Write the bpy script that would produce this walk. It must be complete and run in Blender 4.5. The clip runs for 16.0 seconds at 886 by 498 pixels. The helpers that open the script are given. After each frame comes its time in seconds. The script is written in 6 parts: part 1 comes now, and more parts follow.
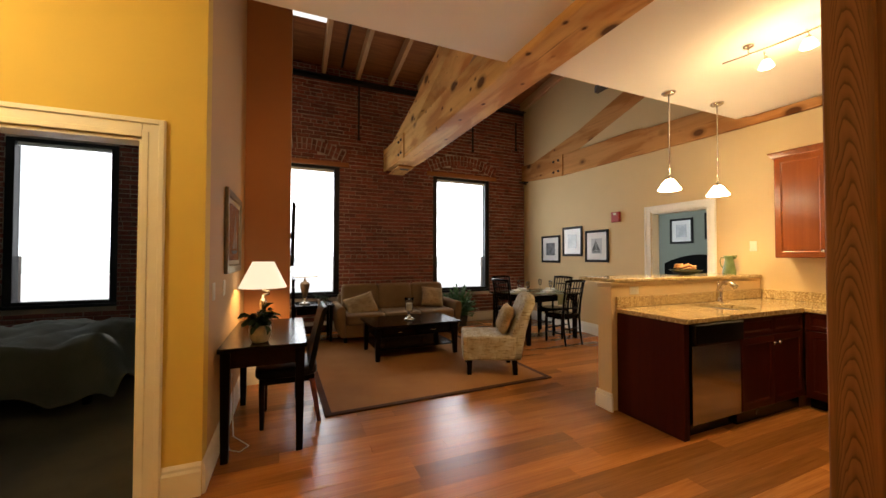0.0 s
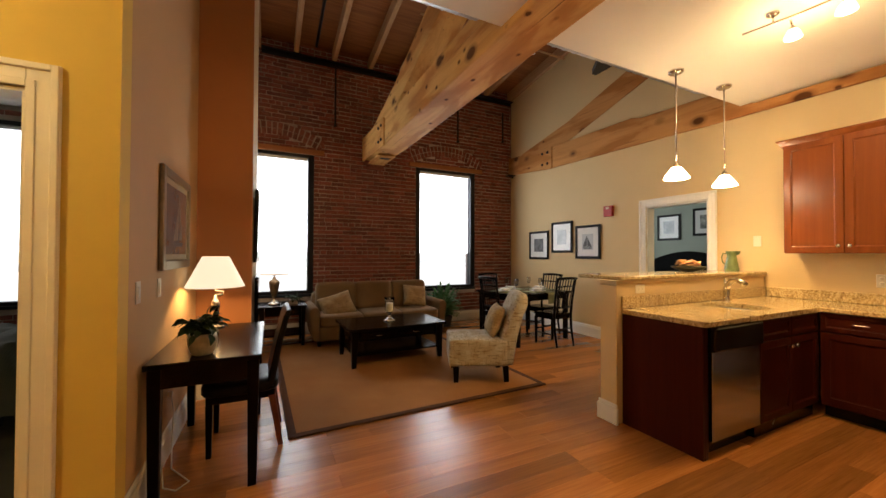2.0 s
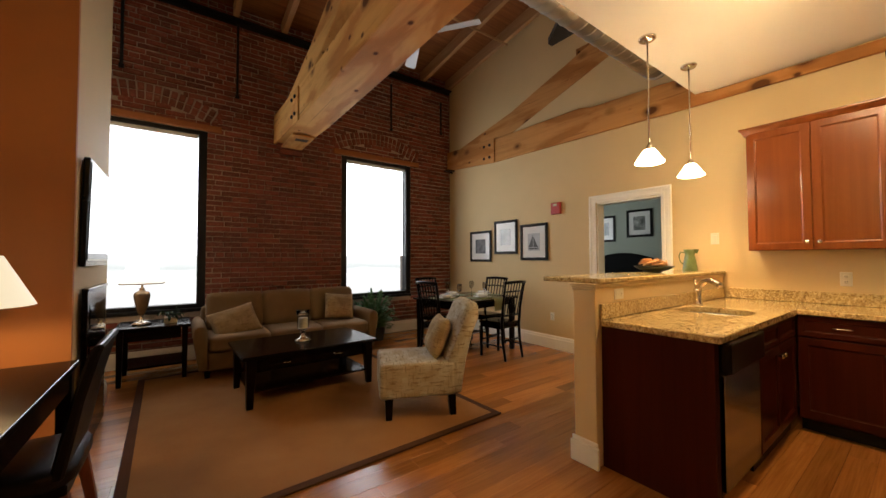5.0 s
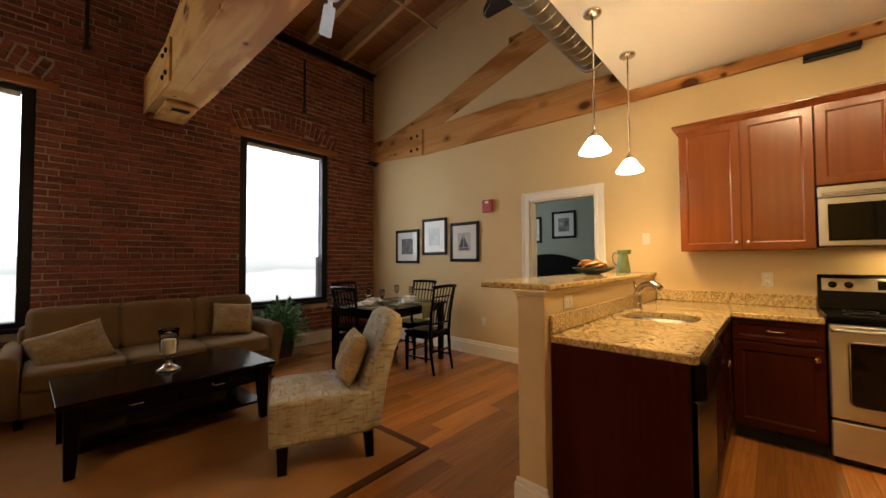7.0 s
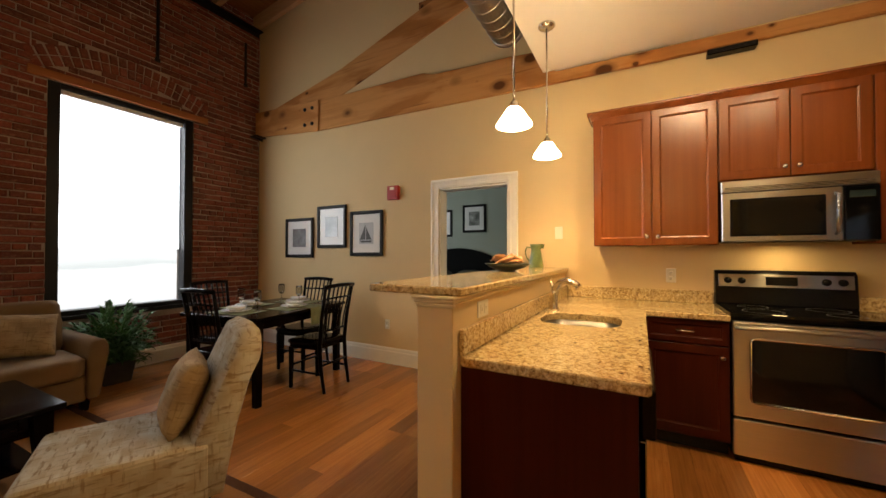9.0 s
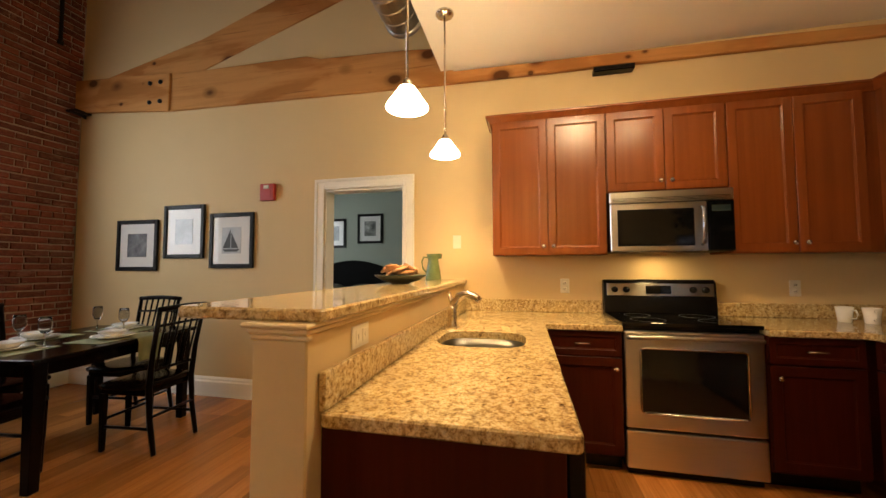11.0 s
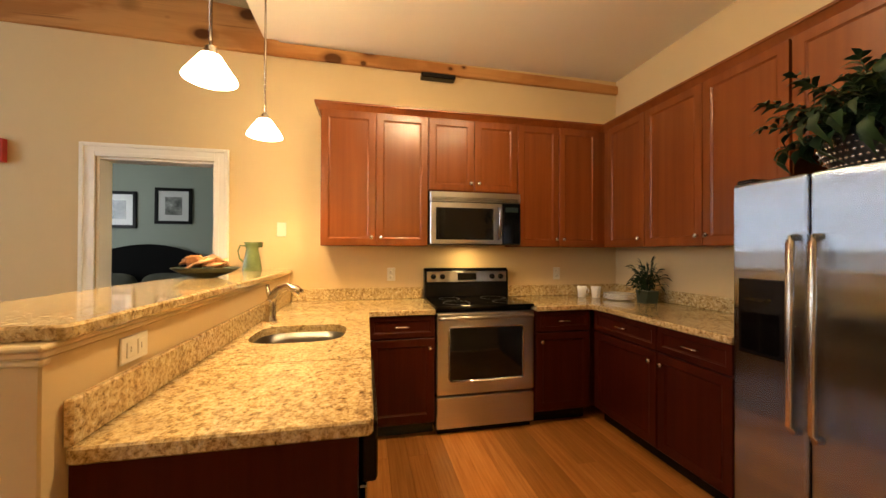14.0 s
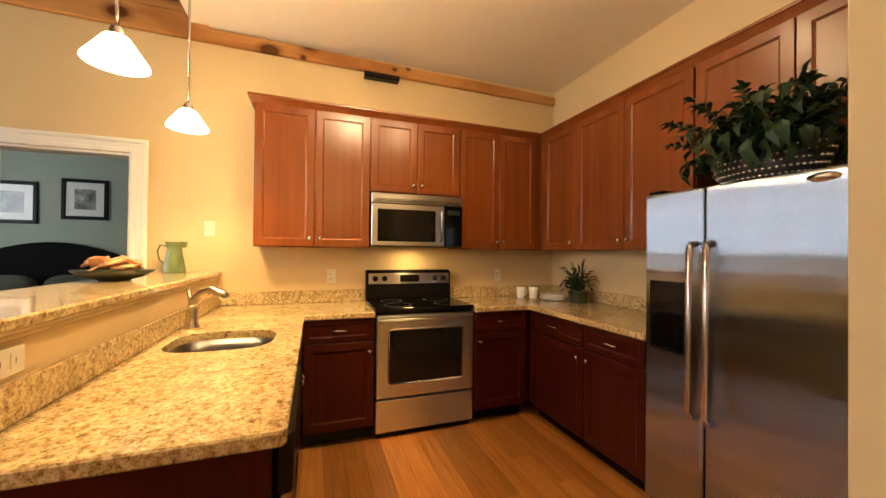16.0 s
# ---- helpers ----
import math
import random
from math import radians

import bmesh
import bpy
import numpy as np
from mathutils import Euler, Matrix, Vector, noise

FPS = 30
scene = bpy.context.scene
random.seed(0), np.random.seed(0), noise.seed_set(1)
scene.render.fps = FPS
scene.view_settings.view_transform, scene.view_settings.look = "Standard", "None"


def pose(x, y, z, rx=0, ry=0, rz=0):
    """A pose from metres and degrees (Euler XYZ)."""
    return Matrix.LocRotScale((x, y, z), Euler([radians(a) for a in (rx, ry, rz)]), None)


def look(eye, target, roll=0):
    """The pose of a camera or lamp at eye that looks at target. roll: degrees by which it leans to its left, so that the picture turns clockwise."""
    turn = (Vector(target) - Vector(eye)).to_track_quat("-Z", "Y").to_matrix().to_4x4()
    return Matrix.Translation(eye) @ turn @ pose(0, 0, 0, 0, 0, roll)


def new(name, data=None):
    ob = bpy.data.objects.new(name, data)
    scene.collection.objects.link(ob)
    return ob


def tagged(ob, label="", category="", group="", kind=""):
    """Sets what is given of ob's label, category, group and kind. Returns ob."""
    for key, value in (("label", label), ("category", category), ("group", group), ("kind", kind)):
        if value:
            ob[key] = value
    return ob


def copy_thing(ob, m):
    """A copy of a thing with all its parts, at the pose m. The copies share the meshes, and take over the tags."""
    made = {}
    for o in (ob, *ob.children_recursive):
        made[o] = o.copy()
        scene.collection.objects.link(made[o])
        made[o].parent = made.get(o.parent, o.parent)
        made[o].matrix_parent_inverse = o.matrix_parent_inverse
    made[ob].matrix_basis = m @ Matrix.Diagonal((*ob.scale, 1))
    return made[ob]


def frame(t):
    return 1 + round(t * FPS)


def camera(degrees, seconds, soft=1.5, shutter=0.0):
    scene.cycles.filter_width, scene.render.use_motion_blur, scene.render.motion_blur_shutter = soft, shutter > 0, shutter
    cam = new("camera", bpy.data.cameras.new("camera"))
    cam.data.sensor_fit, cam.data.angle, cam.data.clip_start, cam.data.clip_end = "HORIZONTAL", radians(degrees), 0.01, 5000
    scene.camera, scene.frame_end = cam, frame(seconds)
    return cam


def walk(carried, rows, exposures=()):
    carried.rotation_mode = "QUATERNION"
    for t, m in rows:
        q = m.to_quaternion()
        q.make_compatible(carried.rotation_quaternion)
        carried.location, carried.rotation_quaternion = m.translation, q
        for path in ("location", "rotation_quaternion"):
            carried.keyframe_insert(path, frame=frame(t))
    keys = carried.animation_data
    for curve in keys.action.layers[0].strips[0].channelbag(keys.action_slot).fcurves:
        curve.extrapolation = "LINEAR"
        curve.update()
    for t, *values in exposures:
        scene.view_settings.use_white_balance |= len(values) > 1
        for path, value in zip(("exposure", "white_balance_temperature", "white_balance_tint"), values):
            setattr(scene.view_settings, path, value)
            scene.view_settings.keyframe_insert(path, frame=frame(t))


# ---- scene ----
cam = camera(101.8, 16.0)
PATH = [
    (0, (1.799, 2.249, 1.369), (2.575, 4.092, 1.409), 0.1),
    (0.5, (1.819, 2.327, 1.375), (2.613, 4.162, 1.401), 0.3),
    (1, (1.832, 2.395, 1.37), (2.65, 4.22, 1.391), 0.3),
    (1.5, (1.877, 2.513, 1.366), (2.718, 4.327, 1.382), 0.3),
    (2, (1.945, 2.642, 1.34), (2.811, 4.445, 1.368), 0.2),
    (2.5, (1.998, 2.752, 1.322), (2.889, 4.542, 1.368), 0.1),
    (3, (2.053, 2.879, 1.314), (2.984, 4.648, 1.376), 0.1),
    (3.5, (2.114, 2.991, 1.3), (3.092, 4.733, 1.374), 0.1),
    (6, (2.519, 3.583, 1.29), (3.847, 5.078, 1.34), -0.2),
    (6.5, (2.622, 3.668, 1.288), (4.022, 5.096, 1.349), -0.2),
    (7, (2.731, 3.764, 1.295), (4.205, 5.114, 1.356), -0.3),
    (7.5, (2.848, 3.834, 1.286), (4.392, 5.104, 1.342), 0.0),
    (8, (2.972, 3.894, 1.29), (4.584, 5.077, 1.329), 0.1),
    (8.5, (3.101, 3.956, 1.291), (4.785, 5.035, 1.319), 0.2),
    (9, (3.246, 4.02, 1.293), (5.0, 4.979, 1.321), -0.0),
    (11.5, (3.661, 4.11, 1.267), (5.637, 4.409, 1.36), -0.2),
    (12, (3.654, 4.09, 1.282), (5.648, 4.237, 1.342), -0.2),
    (12.5, (3.637, 4.073, 1.291), (5.637, 4.071, 1.324), -0.2),
    (13, (3.612, 4.056, 1.297), (5.607, 3.909, 1.317), -0.1),
    (13.5, (3.594, 4.037, 1.307), (5.573, 3.747, 1.322), 0.2),
    (14, (3.58, 4.01, 1.317), (5.536, 3.593, 1.331), 0.2),
    (14.5, (3.573, 3.987, 1.322), (5.498, 3.443, 1.339), 0.1),
    (15, (3.569, 3.964, 1.329), (5.462, 3.32, 1.344), 0.1),
    (15.5, (3.561, 3.946, 1.333), (5.441, 3.261, 1.346), 0.3),
    (16, (3.551, 3.935, 1.329), (5.435, 3.262, 1.348), 0.6),
]
EXPOSURES = [(0.0, 0.10), (3.5, 0.03), (7.0, -0.25), (9.0, -0.15), (11.5, 0.08), (12.5, 0.15), (14.0, 0.26), (15.0, 0.36), (16.0, 0.40)]
walk(cam, [(t, look(eye, target, roll)) for t, eye, target, roll in PATH], EXPOSURES)


# ---- world and large lights ----
world = bpy.data.worlds.new("world")
scene.world = world
world.use_nodes = True
wn = world.node_tree.nodes
sky = wn.new("ShaderNodeTexSky")
sky.sky_type = 'NISHITA'
sky.sun_disc = False
sky.sun_elevation = radians(50)
sky.sun_rotation = radians(200)
wn["Background"].inputs[1].default_value = 0.15
world.node_tree.links.new(sky.outputs[0], wn["Background"].inputs[0])


sun = bpy.data.lights.new("sun", 'SUN')
sun.energy, sun.angle, sun.color = 5.0, radians(0.6), (1.0, 0.95, 0.88)
sun_ob = new("sun", sun)
sun_ob.matrix_world = pose(0, -20, 20, 40, 0, -20)


def lamp(name, kind, m, watts, colour, size=0.1, size_y=None, spot=None, blend=0.6):
    d = bpy.data.lights.new(name, kind)
    d.energy, d.color = watts, colour
    if kind == 'AREA':
        d.size = size
        if size_y:
            d.shape, d.size_y = 'RECTANGLE', size_y
    else:
        d.shadow_soft_size = size
    if spot:
        d.spot_size, d.spot_blend = radians(spot), blend
    ob = new(name, d)
    ob.matrix_world = m
    return ob


DAY = (0.90, 0.95, 1.0)
WARM = (1.0, 0.66, 0.30)
# daylight in the window openings (x0, x1), lamps facing into the rooms
for x0, x1, watts in ((1.40, 2.51, 27), (4.57, 5.68, 28), (-1.74, -0.70, 11)):
    lamp("window_daylight", 'AREA', pose((x0 + x1) / 2, 9.235, 2.16, -90, 0, 0), watts, DAY, x1 - x0, 1.60)
# unseen lamp added to brighten the far bedroom; no window stands behind it
lamp("far_bedroom_fill", 'AREA', pose(8.6, 9.05, 1.7, -90, 0, 0), 30, DAY, 1.2, 1.6)
PEND = ((5.235, 4.645), (5.955, 4.62))
for px, py in PEND:
    lamp("pendant_bulb", 'POINT', pose(px, py, 2.082), 27, WARM, 0.02)
for (x, y, watts) in ((5.13, 3.80, 15), (5.07, 3.53, 13), (4.98, 2.98, 11)):
    lamp("track_bulb", 'POINT', pose(x, y, 2.77), watts * 0.58, (1.0, 0.70, 0.36), 0.03)
# the spot heads throw most of their light to the sink counter, the range wall and the cooktop side
for (x, y, tx, ty, tz, watts) in ((5.13, 3.80, 5.0, 4.35, 0.9, 75), (5.07, 3.53, 6.5, 3.8, 1.5, 48), (4.98, 2.98, 6.5, 3.1, 1.5, 14)):
    lamp("track_beam", 'SPOT', look((x, y, 2.77), (tx, ty, tz)), watts, (1.0, 0.70, 0.36), 0.03, spot=95, blend=0.8)
lamp("cooktop_light", 'AREA', pose(6.48, 3.15, 1.355), 2.2, (1.0, 0.68, 0.28), 0.2, 0.08)
lamp("table_lamp_bulb", 'POINT', pose(1.56, 5.99, 1.17), 15, (1.0, 0.60, 0.24), 0.04)
# two unseen fill lamps without fixtures, added to brighten the entry and hall
lamp("entry_fill", 'POINT', pose(0.0, 3.6, 2.60), 40, (1.0, 0.74, 0.35), 0.12)
lamp("hall_fill", 'POINT', pose(2.4, 1.5, 2.70), 5, (1.0, 0.72, 0.40), 0.12)


# ---- materials ----
def nodes_of(name):
    m = bpy.data.materials.new(name)
    m.use_nodes = True
    nt = m.node_tree
    return m, nt, nt.nodes["Principled BSDF"]


def N(nt, kind, **kw):
    n = nt.nodes.new(kind)
    for k, v in kw.items():
        n.inputs[k.replace("_", " ")].default_value = v
    return n


def ramp(nt, fac, stops):
    r = nt.nodes.new("ShaderNodeValToRGB")
    els = r.color_ramp.elements
    while len(els) < len(stops):
        els.new(0.5)
    for e, (p, c) in zip(els, stops):
        e.position, e.color = p, (*c, 1)
    nt.links.new(fac, r.inputs[0])
    return r.outputs[0]


def coords(nt, scale=(1, 1, 1), rot=(0, 0, 0), rand=False):
    tc = nt.nodes.new("ShaderNodeTexCoord")
    mp = nt.nodes.new("ShaderNodeMapping")
    mp.inputs["Scale"].default_value = scale
    mp.inputs["Rotation"].default_value = rot
    nt.links.new(tc.outputs["Object"], mp.inputs[0])
    if rand:
        oi = nt.nodes.new("ShaderNodeObjectInfo")
        mu = nt.nodes.new("ShaderNodeMath")
        mu.operation = 'MULTIPLY'
        mu.inputs[1].default_value = 37.0
        nt.links.new(oi.outputs["Random"], mu.inputs[0])
        cb = nt.nodes.new("ShaderNodeCombineXYZ")
        for i in range(3):
            nt.links.new(mu.outputs[0], cb.inputs[i])
        nt.links.new(cb.outputs[0], mp.inputs["Location"])
    return mp.outputs[0]


def noise_tex(nt, vec, scale, detail=4, rough=0.55, dist=0.0):
    n = N(nt, "ShaderNodeTexNoise", Scale=scale, Detail=detail, Roughness=rough, Distortion=dist)
    nt.links.new(vec, n.inputs["Vector"])
    return n.outputs["Fac"]


def bump(nt, bsdf, height, strength, dist=0.01):
    b = N(nt, "ShaderNodeBump", Strength=strength, Distance=dist)
    nt.links.new(height, b.inputs["Height"])
    nt.links.new(b.outputs[0], bsdf.inputs["Normal"])


def mixc(nt, fac, a, b, mode='MIX'):
    m = nt.nodes.new("ShaderNodeMix")
    m.data_type, m.blend_type = 'RGBA', mode
    for val, sock in ((fac, m.inputs[0]), (a, m.inputs[6]), (b, m.inputs[7])):
        if isinstance(val, bpy.types.NodeSocket):
            nt.links.new(val, sock)
        else:
            sock.default_value = val if not isinstance(val, tuple) else (*val, 1)
    return m.outputs[2]


def shade(c, k):
    return tuple(min(1, v * k) for v in c)


def plain(name, c, rough=0.5, metal=0.0, var=0.12, scale=6, fine=120, relief=0.08, coat=0.0, spec=None):
    """Painted, moulded or metal surface: broad blotches, fine grain, slight relief."""
    m, nt, b = nodes_of(name)
    v = coords(nt)
    big = noise_tex(nt, v, scale, 3)
    small = noise_tex(nt, v, fine, 3)
    col = ramp(nt, big, [(0.3, shade(c, 1 - var)), (0.7, shade(c, 1 + var))])
    col = mixc(nt, 0.25, col, ramp(nt, small, [(0.3, shade(c, 1 - var)), (0.7, shade(c, 1 + var))]))
    nt.links.new(col, b.inputs["Base Color"])
    b.inputs["Metallic"].default_value = metal
    rr = nt.nodes.new("ShaderNodeMapRange")
    rr.inputs[3].default_value, rr.inputs[4].default_value = max(0, rough - 0.06), min(1, rough + 0.06)
    nt.links.new(big, rr.inputs[0])
    nt.links.new(rr.outputs[0], b.inputs["Roughness"])
    b.inputs["Coat Weight"].default_value = coat
    if spec is not None:
        b.inputs["Specular IOR Level"].default_value = spec
    if relief:
        bump(nt, b, small, relief, 0.004)
    return m


def wood(name, light, dark, axis=0, rough=0.35, grain=14, coat=0.1, relief=0.08, rand=True, knots=False, vary=0.0, spec=0.5):
    """Wood with its grain along an axis; each object takes its own stretch of grain."""
    m, nt, b = nodes_of(name)
    s = [grain] * 3
    s[axis] = grain * 0.06
    v = coords(nt, tuple(s), rand=rand)
    g = noise_tex(nt, v, 1.0, 6, 0.6, 1.2)
    v2 = coords(nt, tuple(x * 7 if i != axis else x * 3 for i, x in enumerate(s)), rand=rand)
    f = noise_tex(nt, v2, 1.0, 3, 0.6)
    col = ramp(nt, g, [(0.25, dark), (0.5, tuple((a + c) / 2 for a, c in zip(light, dark))), (0.72, light)])
    col = mixc(nt, 0.35, col, ramp(nt, f, [(0.35, dark), (0.65, light)]))
    if knots:
        vk = coords(nt, tuple(2.3 if i != axis else 1.1 for i in range(3)), rand=rand)
        vo = N(nt, "ShaderNodeTexVoronoi", Scale=1.0)
        nt.links.new(vk, vo.inputs["Vector"])
        kf = ramp(nt, vo.outputs["Distance"], [(0.05, (1, 1, 1)), (0.13, (0, 0, 0))])
        col = mixc(nt, kf, col, shade(dark, 0.35))
    if vary:
        oi = nt.nodes.new("ShaderNodeObjectInfo")
        tone = ramp(nt, oi.outputs["Random"], [(0.0, (1 - vary,) * 3), (0.5, (1, 1, 1)), (1.0, (1 + vary, 1 + vary * 0.9, 1 + vary * 0.7))])
        col = mixc(nt, 1.0, col, tone, 'MULTIPLY')
    nt.links.new(col, b.inputs["Base Color"])
    b.inputs["Roughness"].default_value = rough
    b.inputs["Coat Weight"].default_value = coat
    b.inputs["Coat Roughness"].default_value = 0.2
    b.inputs["Specular IOR Level"].default_value = spec
    bump(nt, b, f, relief, 0.003)
    return m


def emitter(name, c, strength):
    m, nt, b = nodes_of(name)
    b.inputs["Base Color"].default_value = (*c, 1)
    b.inputs["Emission Color"].default_value = (*c, 1)
    b.inputs["Emission Strength"].default_value = strength
    return m


def granite_mat():
    m, nt, b = nodes_of("granite")
    v = coords(nt)
    a = noise_tex(nt, v, 60, 5, 0.7, 0.4)
    c = noise_tex(nt, coords(nt, (1, 1.5, 1), (0, 0, 0.6)), 17, 6, 0.75, 0.8)
    d = noise_tex(nt, v, 150, 3, 0.6)
    e = noise_tex(nt, v, 6, 4, 0.6)
    col = ramp(nt, a, [(0.30, (0.07, 0.045, 0.022)), (0.41, (0.36, 0.23, 0.085)), (0.53, (0.64, 0.48, 0.23)), (0.70, (0.78, 0.67, 0.43))])
    col = mixc(nt, ramp(nt, c, [(0.52, (0, 0, 0)), (0.68, (0.62, 0.62, 0.62))]), col, (0.17, 0.10, 0.045))
    col = mixc(nt, ramp(nt, d, [(0.56, (0, 0, 0)), (0.68, (0.6, 0.6, 0.6))]), col, (0.07, 0.05, 0.035))
    col = mixc(nt, ramp(nt, e, [(0.45, (0, 0, 0)), (0.75, (0.35, 0.35, 0.35))]), col, (0.30, 0.19, 0.08))
    nt.links.new(col, b.inputs["Base Color"])
    b.inputs["Roughness"].default_value = 0.13
    b.inputs["Coat Weight"].default_value = 0.3
    return m


def steel_mat(name="brushed_steel", axis=0, c=(0.68, 0.675, 0.66), rough=0.20, smear=0.0, across=0):
    m, nt, b = nodes_of(name)
    s = [90, 90, 90]
    s[axis] = 2
    g = noise_tex(nt, coords(nt, tuple(s)), 3, 3)
    nt.links.new(ramp(nt, g, [(0.3, shade(c, 0.96)), (0.7, shade(c, 1.04))]), b.inputs["Base Color"])
    b.inputs["Metallic"].default_value = 1.0
    b.inputs["Roughness"].default_value = rough
    if smear:
        # brushed lines spread reflections across themselves
        b.inputs["Anisotropic"].default_value = smear
        tv = nt.nodes.new("ShaderNodeCombineXYZ")
        tv.inputs[across].default_value = 1.0
        nt.links.new(tv.outputs[0], b.inputs["Tangent"])
    else:
        bump(nt, b, g, 0.015, 0.0015)
    return m


def brushed_door_mat(name, c, rough, smear):
    """Finely brushed door skin: clear up and down, drawn out sideways."""
    m, nt, b = nodes_of(name)
    gl = nt.nodes.new("ShaderNodeBsdfAnisotropic")
    gl.distribution = 'BECKMANN'
    gl.inputs["Roughness"].default_value = rough
    gl.inputs["Anisotropy"].default_value = -smear
    g = noise_tex(nt, coords(nt, (90, 90, 2)), 3, 3)
    nt.links.new(ramp(nt, g, [(0.3, shade(c, 0.97)), (0.7, shade(c, 1.03))]), gl.inputs["Color"])
    tv = nt.nodes.new("ShaderNodeCombineXYZ")
    tv.inputs[0].default_value = 1.0
    nt.links.new(tv.outputs[0], gl.inputs["Tangent"])
    nt.links.new(gl.outputs[0], nt.nodes["Material Output"].inputs["Surface"])
    return m


def fabric(name, c1, c2, scale=260, rough=0.9, patch=5, sheen=0.2, relief=0.3):
    m, nt, b = nodes_of(name)
    v = coords(nt)
    w = N(nt, "ShaderNodeTexWave", Scale=scale / 6, Distortion=1.5)
    w2 = N(nt, "ShaderNodeTexWave", Scale=scale / 6, Distortion=1.5)
    w2.bands_direction = 'Z'
    nt.links.new(v, w.inputs["Vector"])
    nt.links.new(v, w2.inputs["Vector"])
    f = mixc(nt, 0.5, w.outputs["Color"], w2.outputs["Color"])
    big = noise_tex(nt, v, patch, 4)
    col = ramp(nt, big, [(0.3, c1), (0.7, c2)])
    col = mixc(nt, 0.3, col, mixc(nt, f, shade(c1, 0.7), shade(c2, 1.2)))
    nt.links.new(col, b.inputs["Base Color"])
    b.inputs["Roughness"].default_value = rough
    b.inputs["Specular IOR Level"].default_value = 0.12
    b.inputs["Sheen Weight"].default_value = sheen * 0.3
    bump(nt, b, f, relief, 0.002)
    return m


def dash_fabric(name="dash_upholstery", pale=(0.43, 0.385, 0.30), tan=(0.30, 0.225, 0.13), dull=(0.17, 0.105, 0.045)):
    """Beige upholstery woven in uneven blocks, with broken tan strokes along and across them."""
    m, nt, b = nodes_of(name)

    def calc(op, p, q):
        n = nt.nodes.new("ShaderNodeMath")
        n.operation = op
        for i, v in enumerate((p, q)):
            if isinstance(v, bpy.types.NodeSocket):
                nt.links.new(v, n.inputs[i])
            else:
                n.inputs[i].default_value = v
        return n.outputs[0]
    tc = nt.nodes.new("ShaderNodeTexCoord")
    so_, sn = nt.nodes.new("ShaderNodeSeparateXYZ"), nt.nodes.new("ShaderNodeSeparateXYZ")
    nt.links.new(tc.outputs["Object"], so_.inputs[0])
    nt.links.new(tc.outputs["Normal"], sn.inputs[0])
    side = calc('GREATER_THAN', calc('ABSOLUTE', sn.outputs[0], 0.0), 0.68)
    flat = calc('GREATER_THAN', calc('ABSOLUTE', sn.outputs[2], 0.0), 0.68)
    x, y, z = so_.outputs
    u = calc('ADD', calc('MULTIPLY', x, calc('SUBTRACT', 1.0, side)), calc('MULTIPLY', y, side))
    w = calc('ADD', calc('MULTIPLY', z, calc('SUBTRACT', 1.0, flat)), calc('MULTIPLY', y, flat))
    cb = nt.nodes.new("ShaderNodeCombineXYZ")
    nt.links.new(u, cb.inputs[0])
    nt.links.new(w, cb.inputs[1])

    def stretched(su, sw):
        mp = nt.nodes.new("ShaderNodeMapping")
        mp.inputs["Scale"].default_value = (su, sw, 1)
        nt.links.new(cb.outputs[0], mp.inputs[0])
        return mp.outputs[0]
    br = N(nt, "ShaderNodeTexBrick", Scale=1.0)
    br.inputs["Color1"].default_value = (*tan, 1)
    br.inputs["Color2"].default_value = (*pale, 1)
    br.inputs["Mortar"].default_value = (*tuple((p + q) / 2 for p, q in zip(pale, tan)), 1)
    br.inputs["Mortar Size"].default_value = 0.003
    br.inputs["Mortar Smooth"].default_value = 0.8
    br.inputs["Brick Width"].default_value = 0.085
    br.inputs["Row Height"].default_value = 0.042
    nt.links.new(cb.outputs[0], br.inputs["Vector"])
    along = noise_tex(nt, stretched(10, 48), 1.0, 3, 0.6)
    across = noise_tex(nt, stretched(60, 8), 1.0, 3, 0.6)
    cloud = noise_tex(nt, stretched(9, 9), 1.0, 3, 0.5)
    col = mixc(nt, 0.45, br.outputs["Color"], ramp(nt, cloud, [(0.38, tan), (0.6, pale)]))
    col = mixc(nt, ramp(nt, along, [(0.53, (0, 0, 0)), (0.66, (0.75, 0.75, 0.75))]), col, dull)
    col = mixc(nt, ramp(nt, across, [(0.56, (0, 0, 0)), (0.68, (0.55, 0.55, 0.55))]), col, dull)
    nt.links.new(col, b.inputs["Base Color"])
    b.inputs["Roughness"].default_value = 0.9
    b.inputs["Specular IOR Level"].default_value = 0.12
    bump(nt, b, along, 0.35, 0.003)
    return m


def glass_mat():
    m, nt, b = nodes_of("clear_glass")
    b.inputs["Transmission Weight"].default_value = 1.0
    b.inputs["Roughness"].default_value = 0.0
    b.inputs["IOR"].default_value = 1.2
    return m


